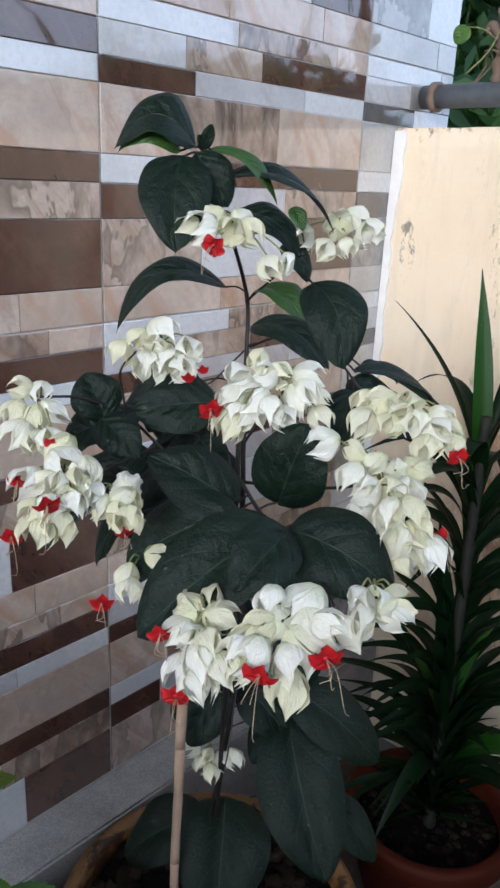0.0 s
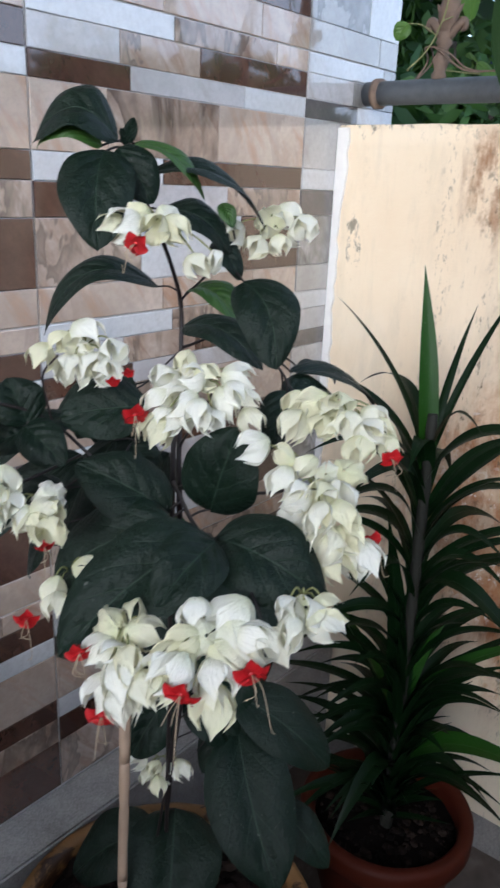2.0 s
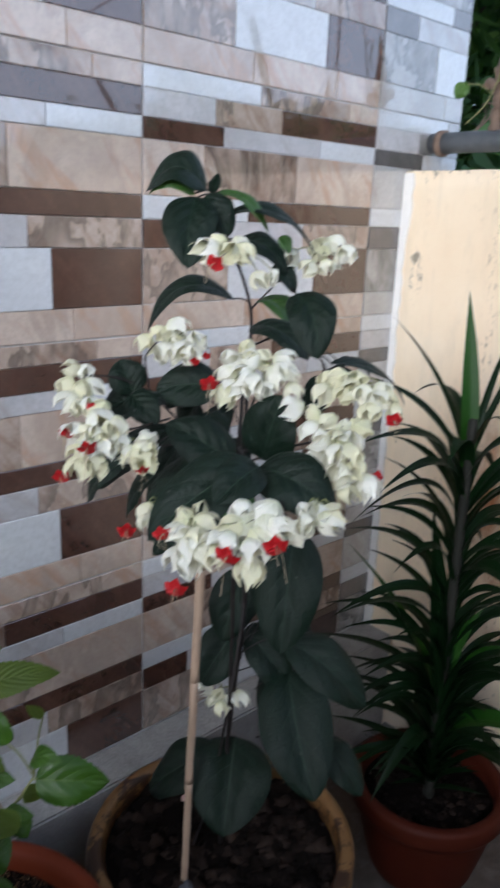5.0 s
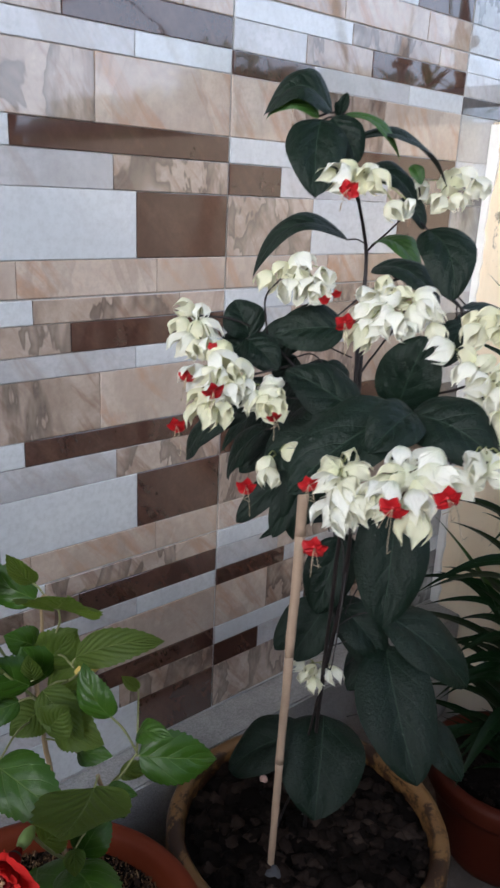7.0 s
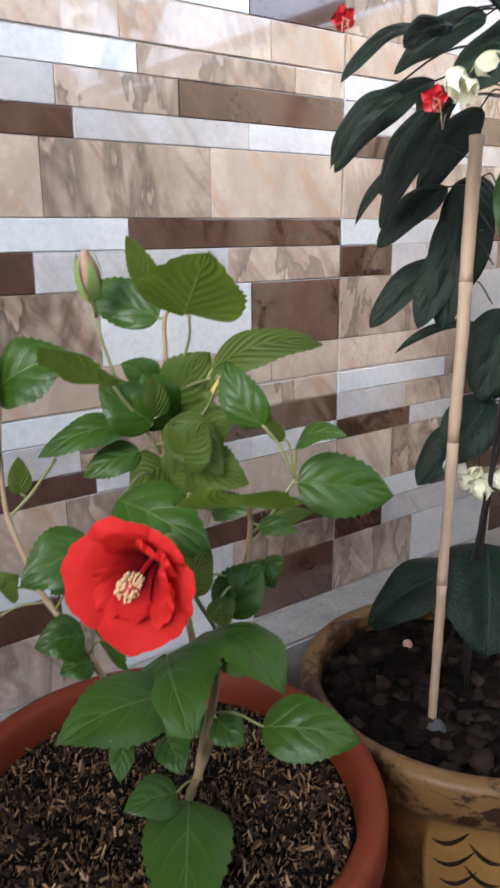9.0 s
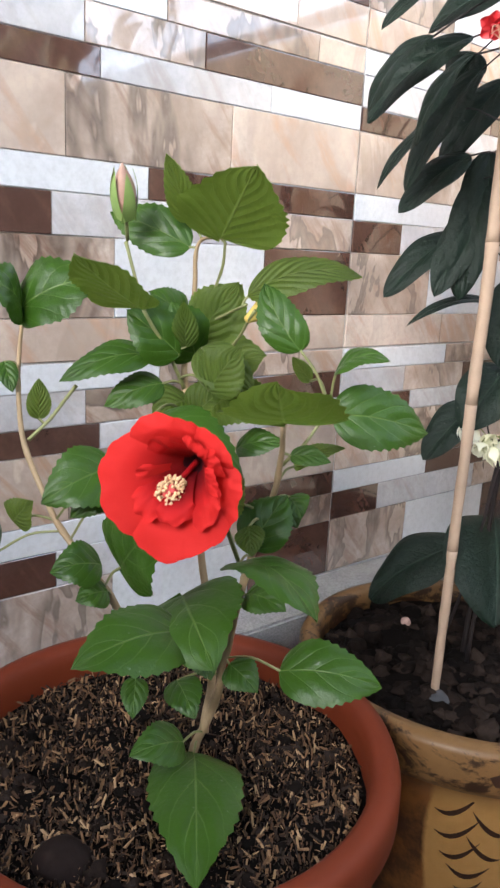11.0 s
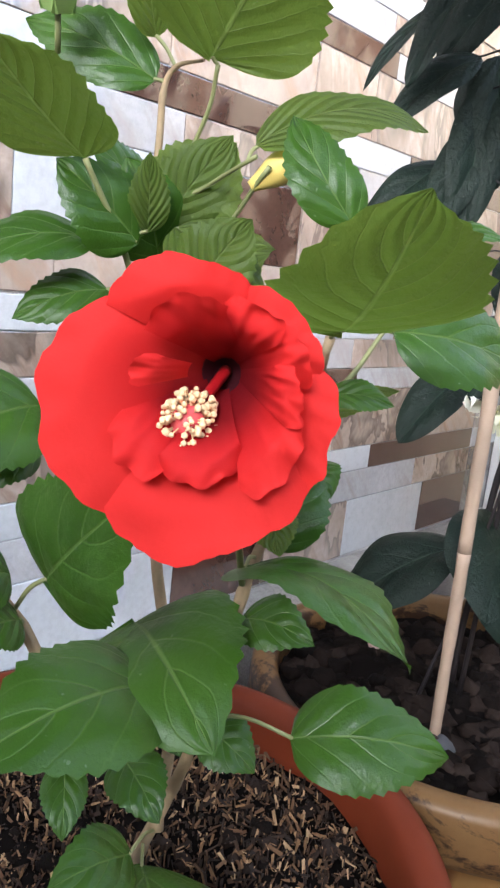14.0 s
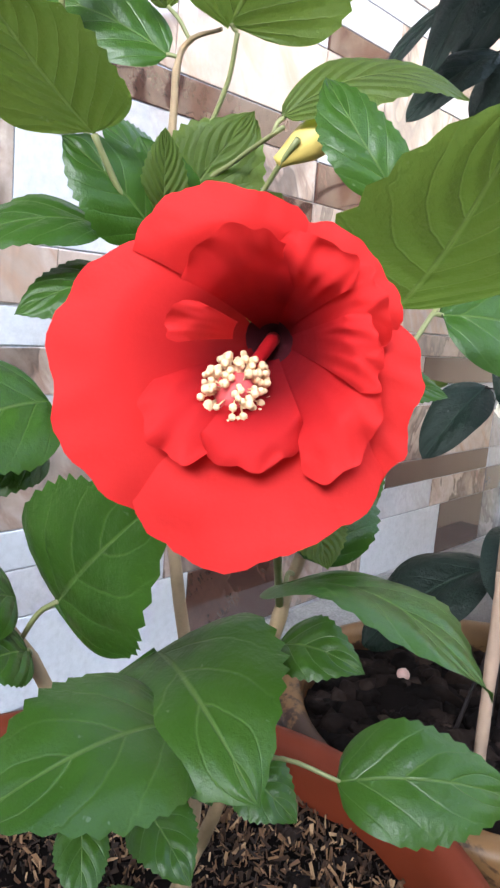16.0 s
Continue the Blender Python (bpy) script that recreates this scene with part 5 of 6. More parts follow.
flower_head(clero, [(-0.976, -0.428, 1.039), (-0.973, -0.433, 1.034), (-0.963, -0.436, 1.043), (-0.957, -0.442, 1.041), (-0.969, -0.450, 1.034), (-0.971, -0.441, 1.036), (-0.953, -0.428, 1.046), (-0.978, -0.420, 1.039)], 0.0270)
flower_head(clero, [(-0.948, -0.422, 0.970), (-0.952, -0.431, 0.963), (-0.926, -0.432, 0.981)], 0.0300)
flower_head(clero, [(-0.758, -0.297, 0.619), (-0.751, -0.318, 0.612), (-0.757, -0.331, 0.601), (-0.726, -0.337, 0.607), (-0.737, -0.329, 0.605), (-0.760, -0.316, 0.604)], 0.0300)

# red corollas and buds
corolla(clero, (-0.863, -0.420, 1.210), 1.00)
corolla(clero, (-0.901, -0.461, 1.102), 1.00)
corolla(clero, (-0.889, -0.424, 1.116), 0.55)
corolla(clero, (-0.877, -0.427, 1.121), 0.50)
corolla(clero, (-1.013, -0.425, 1.049), 1.00)
corolla(clero, (-1.011, -0.386, 1.053), 0.80)
corolla(clero, (-1.011, -0.372, 1.006), 0.90)
corolla(clero, (-0.966, -0.417, 0.953), 1.00)
corolla(clero, (-1.009, -0.535, 1.002), 0.85)
corolla(clero, (-0.986, -0.524, 0.940), 1.10)
corolla(clero, (-0.998, -0.604, 1.004), 1.10)
corolla(clero, (-0.967, -0.625, 1.011), 1.10)
corolla(clero, (-0.795, -0.600, 1.081), 0.90)
corolla(clero, (-0.829, -0.610, 1.034), 0.90)
corolla(clero, (-0.977, -0.460, 1.030), 0.70)
corolla(clero, (-0.987, -0.390, 1.077), 0.50)

# stems of the hibiscus
stem(hib, [(-1.118, -0.298, 0.345), (-1.112, -0.298, 0.374), (-1.103, -0.312, 0.419), (-1.111, -0.336, 0.485), (-1.110, -0.353, 0.553), (-1.103, -0.358, 0.585), (-1.092, -0.364, 0.635), (-1.105, -0.382, 0.681)], 0.0042, 0.0020)
stem(hib, [(-1.110, -0.307, 0.392), (-1.095, -0.296, 0.455), (-1.095, -0.262, 0.589), (-1.099, -0.247, 0.689), (-1.089, -0.240, 0.749), (-1.089, -0.243, 0.792), (-1.088, -0.250, 0.806), (-1.089, -0.272, 0.807)], 0.0040, 0.0009)
stem(hib, [(-1.184, -0.314, 0.498), (-1.200, -0.304, 0.542), (-1.216, -0.258, 0.582), (-1.226, -0.215, 0.636), (-1.222, -0.191, 0.685), (-1.211, -0.178, 0.741)], 0.0032, 0.0016)
stem(hib, [(-1.141, -0.219, 0.801), (-1.131, -0.234, 0.750), (-1.101, -0.244, 0.709)], 0.0014, 0.0014)
stem(hib, [(-1.088, -0.322, 0.755), (-1.082, -0.286, 0.722), (-1.091, -0.253, 0.695)], 0.0012, 0.0014)
stem(hib, [(-1.093, -0.317, 0.759), (-1.083, -0.271, 0.745), (-1.088, -0.241, 0.730)], 0.0010, 0.0013)
stem(hib, [(-1.088, -0.282, 0.804), (-1.083, -0.270, 0.780), (-1.084, -0.254, 0.751), (-1.090, -0.246, 0.735)], 0.0011, 0.0013)
stem(hib, [(-1.063, -0.385, 0.688), (-1.079, -0.378, 0.664), (-1.088, -0.365, 0.644)], 0.0011, 0.0014)
stem(hib, [(-1.146, -0.256, 0.750), (-1.124, -0.256, 0.718), (-1.100, -0.248, 0.684)], 0.0014, 0.0018)
FLOWER_NODE = (-1.116, -0.357, 0.561)
stem(hib, [(-1.184, -0.217, 0.687), (-1.205, -0.215, 0.662), (-1.223, -0.213, 0.645)], 0.0016, 0.0016)
hib_bud(hib, (-1.140, -0.220, 0.802), (-1.159, -0.244, 0.858), 0.0095)
hib_bud(hib, (-1.088, -0.307, 0.744), (-1.069, -0.331, 0.766), 0.0094, True)
HIB_EYE, HIB_BALL, HIB_THROAT = (-1.376, -0.576, 0.702), (-1.228, -0.424, 0.660), (-1.188, -0.396, 0.673)

# leaves of the hibiscus
leaf(hib, (-1.160, -0.349, 0.520), (-1.254, -0.350, 0.529), 0.052, (-0.05, -0.42, 0.90), 0.010, 0.000)
leaf(hib, (-1.136, -0.306, 0.527), (-1.169, -0.396, 0.523), 0.072, (-0.40, 0.10, 0.90), 0.012, 0.000)
leaf(hib, (-1.128, -0.366, 0.574), (-1.134, -0.458, 0.576), 0.050, (0.10, 0.26, 0.95), 0.012, 0.000)
leaf(hib, (-1.092, -0.379, 0.480), (-1.040, -0.440, 0.485), 0.044, (-0.51, -0.37, 0.77), 0.010, 0.000)
leaf(hib, (-1.123, -0.312, 0.380), (-1.202, -0.431, 0.391), 0.062, (0.06, 0.05, 1.00), 0.010, 0.000)
leaf(hib, (-1.140, -0.321, 0.402), (-1.190, -0.319, 0.413), 0.032, (0.16, -0.58, 0.80), 0.006, 0.000)
leaf(hib, (-1.192, -0.330, 0.484), (-1.206, -0.350, 0.467), 0.017, (-0.34, -0.48, 0.81), 0.002, 0.000)
leaf(hib, (-1.200, -0.320, 0.570), (-1.208, -0.381, 0.624), 0.053, (-0.52, -0.68, 0.50), 0.006, 0.000)
leaf(hib, (-1.194, -0.301, 0.641), (-1.250, -0.297, 0.625), 0.040, (-0.22, -0.74, 0.64), 0.008, 0.000)
leaf(hib, (-1.192, -0.295, 0.623), (-1.226, -0.292, 0.607), 0.022, (-0.35, -0.70, 0.63), 0.006, 0.000)
leaf(hib, (-1.205, -0.300, 0.567), (-1.243, -0.294, 0.570), 0.030, (-0.05, -0.72, 0.70), 0.006, 0.000)
leaf(hib, (-1.205, -0.310, 0.549), (-1.231, -0.310, 0.550), 0.022, (0.04, -0.67, 0.74), 0.004, 0.000)
leaf(hib, (-1.092, -0.280, 0.806), (-1.112, -0.345, 0.861), 0.070, (0.46, 0.46, 0.62), -0.004, 0.0, back=True)
leaf(hib, (-1.096, -0.242, 0.819), (-1.128, -0.256, 0.867), 0.020, (-0.31, -0.84, -0.44), 0.004, 0.000, back=True)
leaf(hib, (-1.093, -0.241, 0.799), (-1.134, -0.180, 0.827), 0.034, (-0.69, -0.63, 0.37), 0.008, 0.000)
leaf(hib, (-1.146, -0.256, 0.750), (-1.208, -0.264, 0.797), 0.058, (0.52, 0.22, 0.82), -0.004, 0.000, back=True)
leaf(hib, (-1.217, -0.178, 0.742), (-1.163, -0.222, 0.777), 0.054, (-0.70, -0.40, 0.58), 0.008, 0.000)
leaf(hib, (-1.213, -0.182, 0.744), (-1.257, -0.196, 0.772), 0.044, (0.51, -0.73, 0.45), 0.010, 0.000)
leaf(hib, (-1.132, -0.246, 0.714), (-1.199, -0.218, 0.696), 0.028, (-0.42, -0.56, 0.71), 0.010, 0.000)
leaf(hib, (-1.119, -0.245, 0.689), (-1.165, -0.228, 0.673), 0.026, (-0.44, -0.65, 0.62), 0.006, 0.000)
leaf(hib, (-1.113, -0.260, 0.714), (-1.153, -0.242, 0.750), 0.038, (-0.27, -0.95, 0.16), 0.005, 0.000)
leaf(hib, (-1.088, -0.241, 0.717), (-1.073, -0.282, 0.774), 0.038, (-0.86, -0.49, -0.13), 0.006, 0.000, back=True)
leaf(hib, (-1.109, -0.262, 0.720), (-1.117, -0.269, 0.758), 0.018, (-0.58, -0.77, -0.26), 0.002, 0.000, back=True)
leaf(hib, (-1.088, -0.312, 0.765), (-1.018, -0.364, 0.790), 0.031, (-0.58, -0.42, 0.69), 0.014, 0.000, back=True)
leaf(hib, (-1.084, -0.372, 0.730), (-1.094, -0.339, 0.778), 0.027, (-0.66, -0.60, 0.42), 0.006, -0.004)
leaf(hib, (-1.116, -0.396, 0.685), (-1.190, -0.470, 0.730), 0.068, (-0.24, -0.30, -0.92), 0.006, 0.0, back=True)
leaf(hib, (-1.063, -0.386, 0.685), (-0.996, -0.424, 0.675), 0.042, (-0.38, -0.79, 0.49), 0.008, 0.000)
leaf(hib, (-1.068, -0.392, 0.717), (-1.054, -0.430, 0.733), 0.020, (-0.65, 0.07, 0.76), 0.008, 0.000)
leaf(hib, (-1.091, -0.375, 0.654), (-1.072, -0.399, 0.654), 0.014, (-0.59, -0.46, 0.66), 0.004, 0.000)
leaf(hib, (-1.119, -0.309, 0.693), (-1.106, -0.331, 0.729), 0.034, (-0.89, -0.46, 0.02), 0.004, 0.000, back=True)
leaf(hib, (-1.108, -0.336, 0.471), (-1.102, -0.367, 0.461), 0.026, (-0.51, -0.33, 0.80), 0.004, 0.000)
leaf(hib, (-1.123, -0.315, 0.479), (-1.127, -0.338, 0.465), 0.020, (-0.48, -0.38, 0.79), 0.003, 0.000)
leaf(hib, (-1.106, -0.351, 0.538), (-1.099, -0.391, 0.541), 0.026, (-0.59, -0.05, 0.80), 0.006, 0.000)
leaf(hib, (-1.130, -0.379, 0.608), (-1.138, -0.394, 0.593), 0.018, (-0.57, -0.41, 0.71), 0.002, 0.000, back=True)
leaf(hib, (-1.059, -0.336, 0.603), (-1.061, -0.357, 0.588), 0.020, (-0.61, -0.42, 0.67), 0.003, 0.000)
leaf(hib, (-1.230, -0.184, 0.704), (-1.230, -0.200, 0.683), 0.014, (-0.30, -0.77, 0.57), 0.002, 0.000)
leaf(hib, (-1.214, -0.212, 0.661), (-1.214, -0.214, 0.694), 0.016, (-0.37, -0.93, -0.06), 0.002, 0.000, back=True)
leaf(hib, (-1.240, -0.220, 0.582), (-1.231, -0.237, 0.603), 0.024, (-0.86, -0.51, -0.03), 0.004, 0.000, back=True)
leaf(hib, (-1.259, -0.233, 0.564), (-1.284, -0.238, 0.587), 0.040, (0.42, -0.87, 0.27), 0.006, 0.000)
leaf(hib, (-1.091, -0.282, 0.677), (-1.076, -0.343, 0.680), 0.040, (-0.74, -0.14, 0.66), 0.010, 0.000, back=True)
leaf(hib, (-1.083, -0.300, 0.641), (-1.062, -0.337, 0.654), 0.022, (-0.74, -0.19, 0.65), 0.006, 0.000)
leaf(hib, (-1.060, -0.346, 0.634), (-1.040, -0.382, 0.658), 0.016, (-0.77, -0.02, 0.63), 0.006, 0.000, back=True)
leaf(hib, (-1.067, -0.351, 0.612), (-1.069, -0.369, 0.601), 0.022, (-0.52, -0.40, 0.75), 0.004, 0.000)
leaf(hib, (-1.013, -0.310, 0.694), (-1.030, -0.303, 0.715), 0.012, (-0.32, -0.95, 0.05), 0.000, 0.000, back=True)
leaf(hib, (-1.144, -0.314, 0.457), (-1.150, -0.350, 0.447), 0.026, (-0.39, -0.18, 0.90), 0.004, 0.000)
leaf(hib, (-1.169, -0.297, 0.670), (-1.134, -0.376, 0.648), 0.048, (-0.51, -0.43, 0.75), 0.010, 0.000)
leaf(hib, (-1.156, -0.365, 0.619), (-1.135, -0.377, 0.645), 0.030, (-0.74, -0.59, 0.33), 0.004, 0.000, back=True)
leaf(hib, (-1.119, -0.369, 0.585), (-1.086, -0.369, 0.624), 0.034, (-0.61, -0.60, 0.51), 0.006, 0.000)
leaf(hib, (-1.112, -0.286, 0.723), (-1.094, -0.334, 0.688), 0.034, (-0.46, -0.63, 0.62), 0.006, 0.000, back=True)
leaf(hib, (-1.090, -0.250, 0.709), (-1.115, -0.249, 0.756), 0.042, (-0.19, -0.98, -0.09), 0.006, 0.000)
leaf(hib, (-1.084, -0.250, 0.726), (-1.066, -0.278, 0.772), 0.046, (-0.85, -0.52, 0.00), 0.006, 0.000, back=True)
leaf(hib, (-1.090, -0.253, 0.696), (-1.066, -0.313, 0.721), 0.050, (-0.89, -0.19, 0.41), 0.006, 0.000, back=True)
leaf(hib, (-1.097, -0.254, 0.674), (-1.137, -0.257, 0.666), 0.036, (-0.12, -0.63, 0.77), 0.006, 0.000, back=True)
leaf(hib, (-1.104, -0.266, 0.662), (-1.079, -0.286, 0.693), 0.034, (-0.78, -0.55, 0.30), 0.006, 0.000, back=True)
leaf(hib, (-1.090, -0.232, 0.737), (-1.126, -0.230, 0.764), 0.030, (0.19, -0.94, 0.29), 0.006, 0.000)

# blades of the dracaena: base, tip, width, arch, whether in the lit green
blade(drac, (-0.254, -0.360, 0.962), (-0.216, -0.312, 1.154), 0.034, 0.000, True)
blade(drac, (-0.246, -0.358, 0.988), (-0.165, -0.378, 1.102), 0.016, 0.000)
blade(drac, (-0.234, -0.371, 0.997), (-0.118, -0.426, 1.141), 0.016, -0.006)
blade(drac, (-0.261, -0.349, 0.966), (-0.272, -0.203, 1.101), 0.016, 0.010)
blade(drac, (-0.239, -0.376, 0.976), (-0.245, -0.446, 0.933), 0.023, 0.045)
blade(drac, (-0.264, -0.354, 0.926), (-0.352, -0.219, 1.007), 0.023, 0.020)
blade(drac, (-0.257, -0.365, 0.927), (-0.352, -0.392, 0.893), 0.034, 0.040)
blade(drac, (-0.254, -0.374, 0.862), (-0.038, -0.602, 0.993), 0.022, 0.022)
blade(drac, (-0.254, -0.375, 0.853), (-0.065, -0.525, 0.952), 0.020, 0.016)
blade(drac, (-0.254, -0.378, 0.825), (-0.180, -0.510, 0.849), 0.023, 0.040)
blade(drac, (-0.249, -0.383, 0.844), (-0.138, -0.544, 0.849), 0.018, 0.040)
blade(drac, (-0.265, -0.360, 0.852), (-0.303, -0.241, 0.900), 0.022, 0.016)
blade(drac, (-0.270, -0.357, 0.799), (-0.339, -0.255, 0.872), 0.020, 0.016)
blade(drac, (-0.252, -0.386, 0.777), (-0.068, -0.643, 0.767), 0.022, 0.045)
blade(drac, (-0.252, -0.388, 0.753), (-0.141, -0.597, 0.773), 0.020, 0.034)
blade(drac, (-0.253, -0.390, 0.729), (-0.102, -0.561, 0.720), 0.021, 0.032)
blade(drac, (-0.265, -0.368, 0.766), (-0.354, -0.233, 0.775), 0.020, 0.022)
blade(drac, (-0.255, -0.386, 0.738), (-0.247, -0.589, 0.592), 0.041, 0.055)
blade(drac, (-0.255, -0.387, 0.718), (-0.219, -0.506, 0.736), 0.020, 0.022)
blade(drac, (-0.288, -0.350, 0.527), (-0.288, -0.334, 0.795), 0.045, 0.012)
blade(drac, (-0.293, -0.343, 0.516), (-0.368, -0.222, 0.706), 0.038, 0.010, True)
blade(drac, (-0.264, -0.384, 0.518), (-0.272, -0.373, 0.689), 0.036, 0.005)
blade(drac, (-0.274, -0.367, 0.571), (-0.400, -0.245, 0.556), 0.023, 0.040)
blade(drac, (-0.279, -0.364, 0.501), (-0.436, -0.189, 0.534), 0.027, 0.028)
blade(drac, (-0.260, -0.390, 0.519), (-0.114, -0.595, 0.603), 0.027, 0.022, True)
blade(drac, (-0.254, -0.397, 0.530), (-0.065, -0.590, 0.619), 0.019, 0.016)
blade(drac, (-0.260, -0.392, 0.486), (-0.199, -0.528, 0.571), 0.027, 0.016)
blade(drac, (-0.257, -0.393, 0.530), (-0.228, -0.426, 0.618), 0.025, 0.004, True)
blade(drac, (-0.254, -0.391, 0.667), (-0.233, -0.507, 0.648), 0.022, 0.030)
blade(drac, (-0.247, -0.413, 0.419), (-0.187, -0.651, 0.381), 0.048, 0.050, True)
blade(drac, (-0.248, -0.411, 0.384), (-0.226, -0.557, 0.310), 0.020, 0.026)
blade(drac, (-0.245, -0.416, 0.372), (-0.181, -0.551, 0.295), 0.022, 0.036)
blade(drac, (-0.289, -0.353, 0.415), (-0.445, -0.377, 0.292), 0.036, 0.028)
blade(drac, (-0.279, -0.366, 0.462), (-0.369, -0.225, 0.479), 0.023, 0.022)
blade(drac, (-0.270, -0.368, 0.666), (-0.345, -0.296, 0.732), 0.024, 0.014)
blade(drac, (-0.267, -0.374, 0.635), (-0.316, -0.221, 0.681), 0.025, 0.014)
blade(drac, (-0.266, -0.377, 0.593), (-0.336, -0.231, 0.603), 0.023, 0.022)
blade(drac, (-0.268, -0.383, 0.452), (-0.368, -0.359, 0.465), 0.025, 0.030)
blade(drac, (-0.261, -0.392, 0.430), (-0.306, -0.485, 0.447), 0.028, 0.030)
blade(drac, (-0.260, -0.393, 0.475), (-0.175, -0.440, 0.479), 0.026, 0.012)
blade(drac, (-0.264, -0.379, 0.614), (-0.162, -0.429, 0.627), 0.023, 0.012)
blade(drac, (-0.262, -0.391, 0.371), (-0.342, -0.384, 0.338), 0.021, 0.028)

# leaves of the overhanging branch
leaf(bough, (-0.342, -0.637, 1.548), (-0.214, -0.509, 1.307), 0.080, (-0.75, -0.55, 0.35), 0.010, 0.0, long=True)
strap(bough, [((-0.884, -0.858, 1.304), 0.0100), ((-0.905, -0.855, 1.280), 0.0210), ((-0.922, -0.853, 1.256), 0.0190), ((-0.935, -0.853, 1.238), 0.0170), ((-0.952, -0.850, 1.224), 0.0135), ((-0.963, -0.847, 1.217), 0.0090), ((-0.968, -0.847, 1.211), 0.0060), ((-0.970, -0.851, 1.206), 0.0040), ((-0.972, -0.855, 1.200), 0.0006)], (-0.8, -0.3, 0.5))
strap(bough, [((-0.098, -0.384, 1.683), 0.0500), ((-0.090, -0.364, 1.629), 0.0580), ((-0.087, -0.350, 1.593), 0.0580), ((-0.083, -0.333, 1.540), 0.0500), ((-0.081, -0.320, 1.493), 0.0320), ((-0.077, -0.316, 1.452), 0.0180), ((-0.069, -0.321, 1.419), 0.0100), ((-0.061, -0.331, 1.391), 0.0020)], (-0.7, -0.5, 0.3))
stem(bough, [(-0.884, -0.858, 1.304), (-0.809, -0.869, 1.373), (-0.678, -0.876, 1.503)], 0.0016, 0.0022)
stem(bough, [(-0.342, -0.637, 1.548), (-0.448, -0.710, 1.601), (-0.678, -0.876, 1.503), (-0.681, -0.923, 1.523)], 0.0016, 0.0022)
stem(bough, [(-0.098, -0.384, 1.683), (-0.271, -0.558, 1.727), (-0.448, -0.710, 1.601)], 0.0016, 0.0022)

# ---- the open hibiscus flower ----
ball, throat = Vector(HIB_BALL), Vector(HIB_THROAT)
flower = new("open_flower")
flower.parent = hib.ob
facing_way = (Vector(HIB_EYE) - throat).normalized()
turn_to = (facing_way + Vector((-0.10, 0.0, -0.02))).to_track_quat("Z", "Y")
heart = ball - turn_to @ Vector((-0.0085, -0.0155, 0.004))
flower.matrix_basis = Matrix.Translation(local(hib.ob, heart)) @ (facing_way + Vector((-0.10, 0.0, -0.02))).to_track_quat("Z", "Y").to_matrix().to_4x4()
flower.empty_display_size = 0.02
tagged(flower, "large open scarlet hibiscus flower with ruffled petals")


RIM_SHIFT, RIM_R = Vector((-0.0085, -0.0115)), 0.0415


def petal(angle, spread, share, lift, ruffle, seed, notch=0.0, rise=0.0, foot=0.0, crumple=0.0, curl=0.006, tone=0.0, frill=0.0):
    """A ruffled fan: narrow in the deep throat, broad and wavy at the rim."""
    rows, uvs = [], []
    ni, nj = 20, 34
    for i in range(ni + 1):
        s = foot + (1 - foot) * i / ni
        r, q = [], []
        for j in range(nj + 1):
            u = 2 * j / nj - 1
            a = angle + spread * u * (0.8 + 0.2 * s ** 0.5)
            way = Vector((math.cos(a), math.sin(a)))
            c = RIM_SHIFT.dot(way)
            full = c + math.sqrt(c * c - RIM_SHIFT.length_squared + RIM_R ** 2)
            w = u * spread * 1.27
            edge = 1 - 0.15 * abs(u) ** 4 + 0.016 * math.sin(w * 5 + seed) + 0.040 * noise.noise((w * 4.5 + seed * 3, 0.5, 2.0)) + 0.014 * noise.noise((w * 14 + seed * 3, 0.5, 6.0)) - notch * math.exp(-(u * 6) ** 2)
            rad = 0.003 + (full * share * (1 + (edge - 1) * s ** 3) - 0.003) * s
            free = max(0.0, min(1.0, (s - 0.30) / 0.45))
            free = free * free * (3 - 2 * free)
            z = 0.12 * rise + rise * free - 0.030 * max(0.0, 1 - s) ** 3.3 + (lift + 0.007) * s
            z += ruffle * s ** 2.2 * (math.sin(w * 3.4 + seed) + 0.5 * noise.noise((w * 3.0 + seed, s * 2, 1.0)))
            z += 0.5 * ruffle * max(0, s - 0.7) / 0.3 * noise.noise((w * 7 + seed, 3.0, seed))
            z += frill * max(0, s - 0.70) / 0.30 * noise.noise((w * 5 + seed * 5, s * 5, seed))
            z -= curl * max(0, s - 0.72) / 0.28 * (0.6 + 0.4 * math.sin(u * 4 + seed))
            z -= 0.005 * abs(u) ** 3 * s
            z += crumple * s * free * (noise.noise((rad * way.x * 62 + seed, rad * way.y * 62, seed)) + 0.25 * noise.noise((rad * way.x * 170, rad * way.y * 170 + seed, seed)))
            rad += crumple * s * free * 0.8 * noise.noise((u * 3.0 + seed, s * 4, 7.0))
            r.append(Vector((rad * way.x, rad * way.y, z)))
            q.append((j / nj, tone + (1 - tone) * s * share))
        rows.append(r)
        uvs.append(q)
    bm = bmesh.new()
    sheet(bm, rows, uvs)
    part("petal", bm, PETAL, flower)


# the five broad petals: angle, spread, share of the rim, lift, ruffle, crumple
for k, (angle, spread, share, lift, ruffle, crumple) in enumerate((
    (115, 40, 1.03, 0.004, 0.0014, 0.0016), (194, 50, 1.02, 0.001, 0.0010, 0.0010), (276, 44, 1.04, 0.003, 0.0012, 0.0014), (336, 38, 1.05, 0.001, 0.0022, 0.0026), (42, 46, 1.01, 0.0015, 0.0020, 0.0024),
)):
    petal(radians(angle), radians(spread), share, lift, ruffle, k * 1.9 + 0.4, 0.03 if k == 3 else 0.0, crumple=crumple, frill=0.0012)
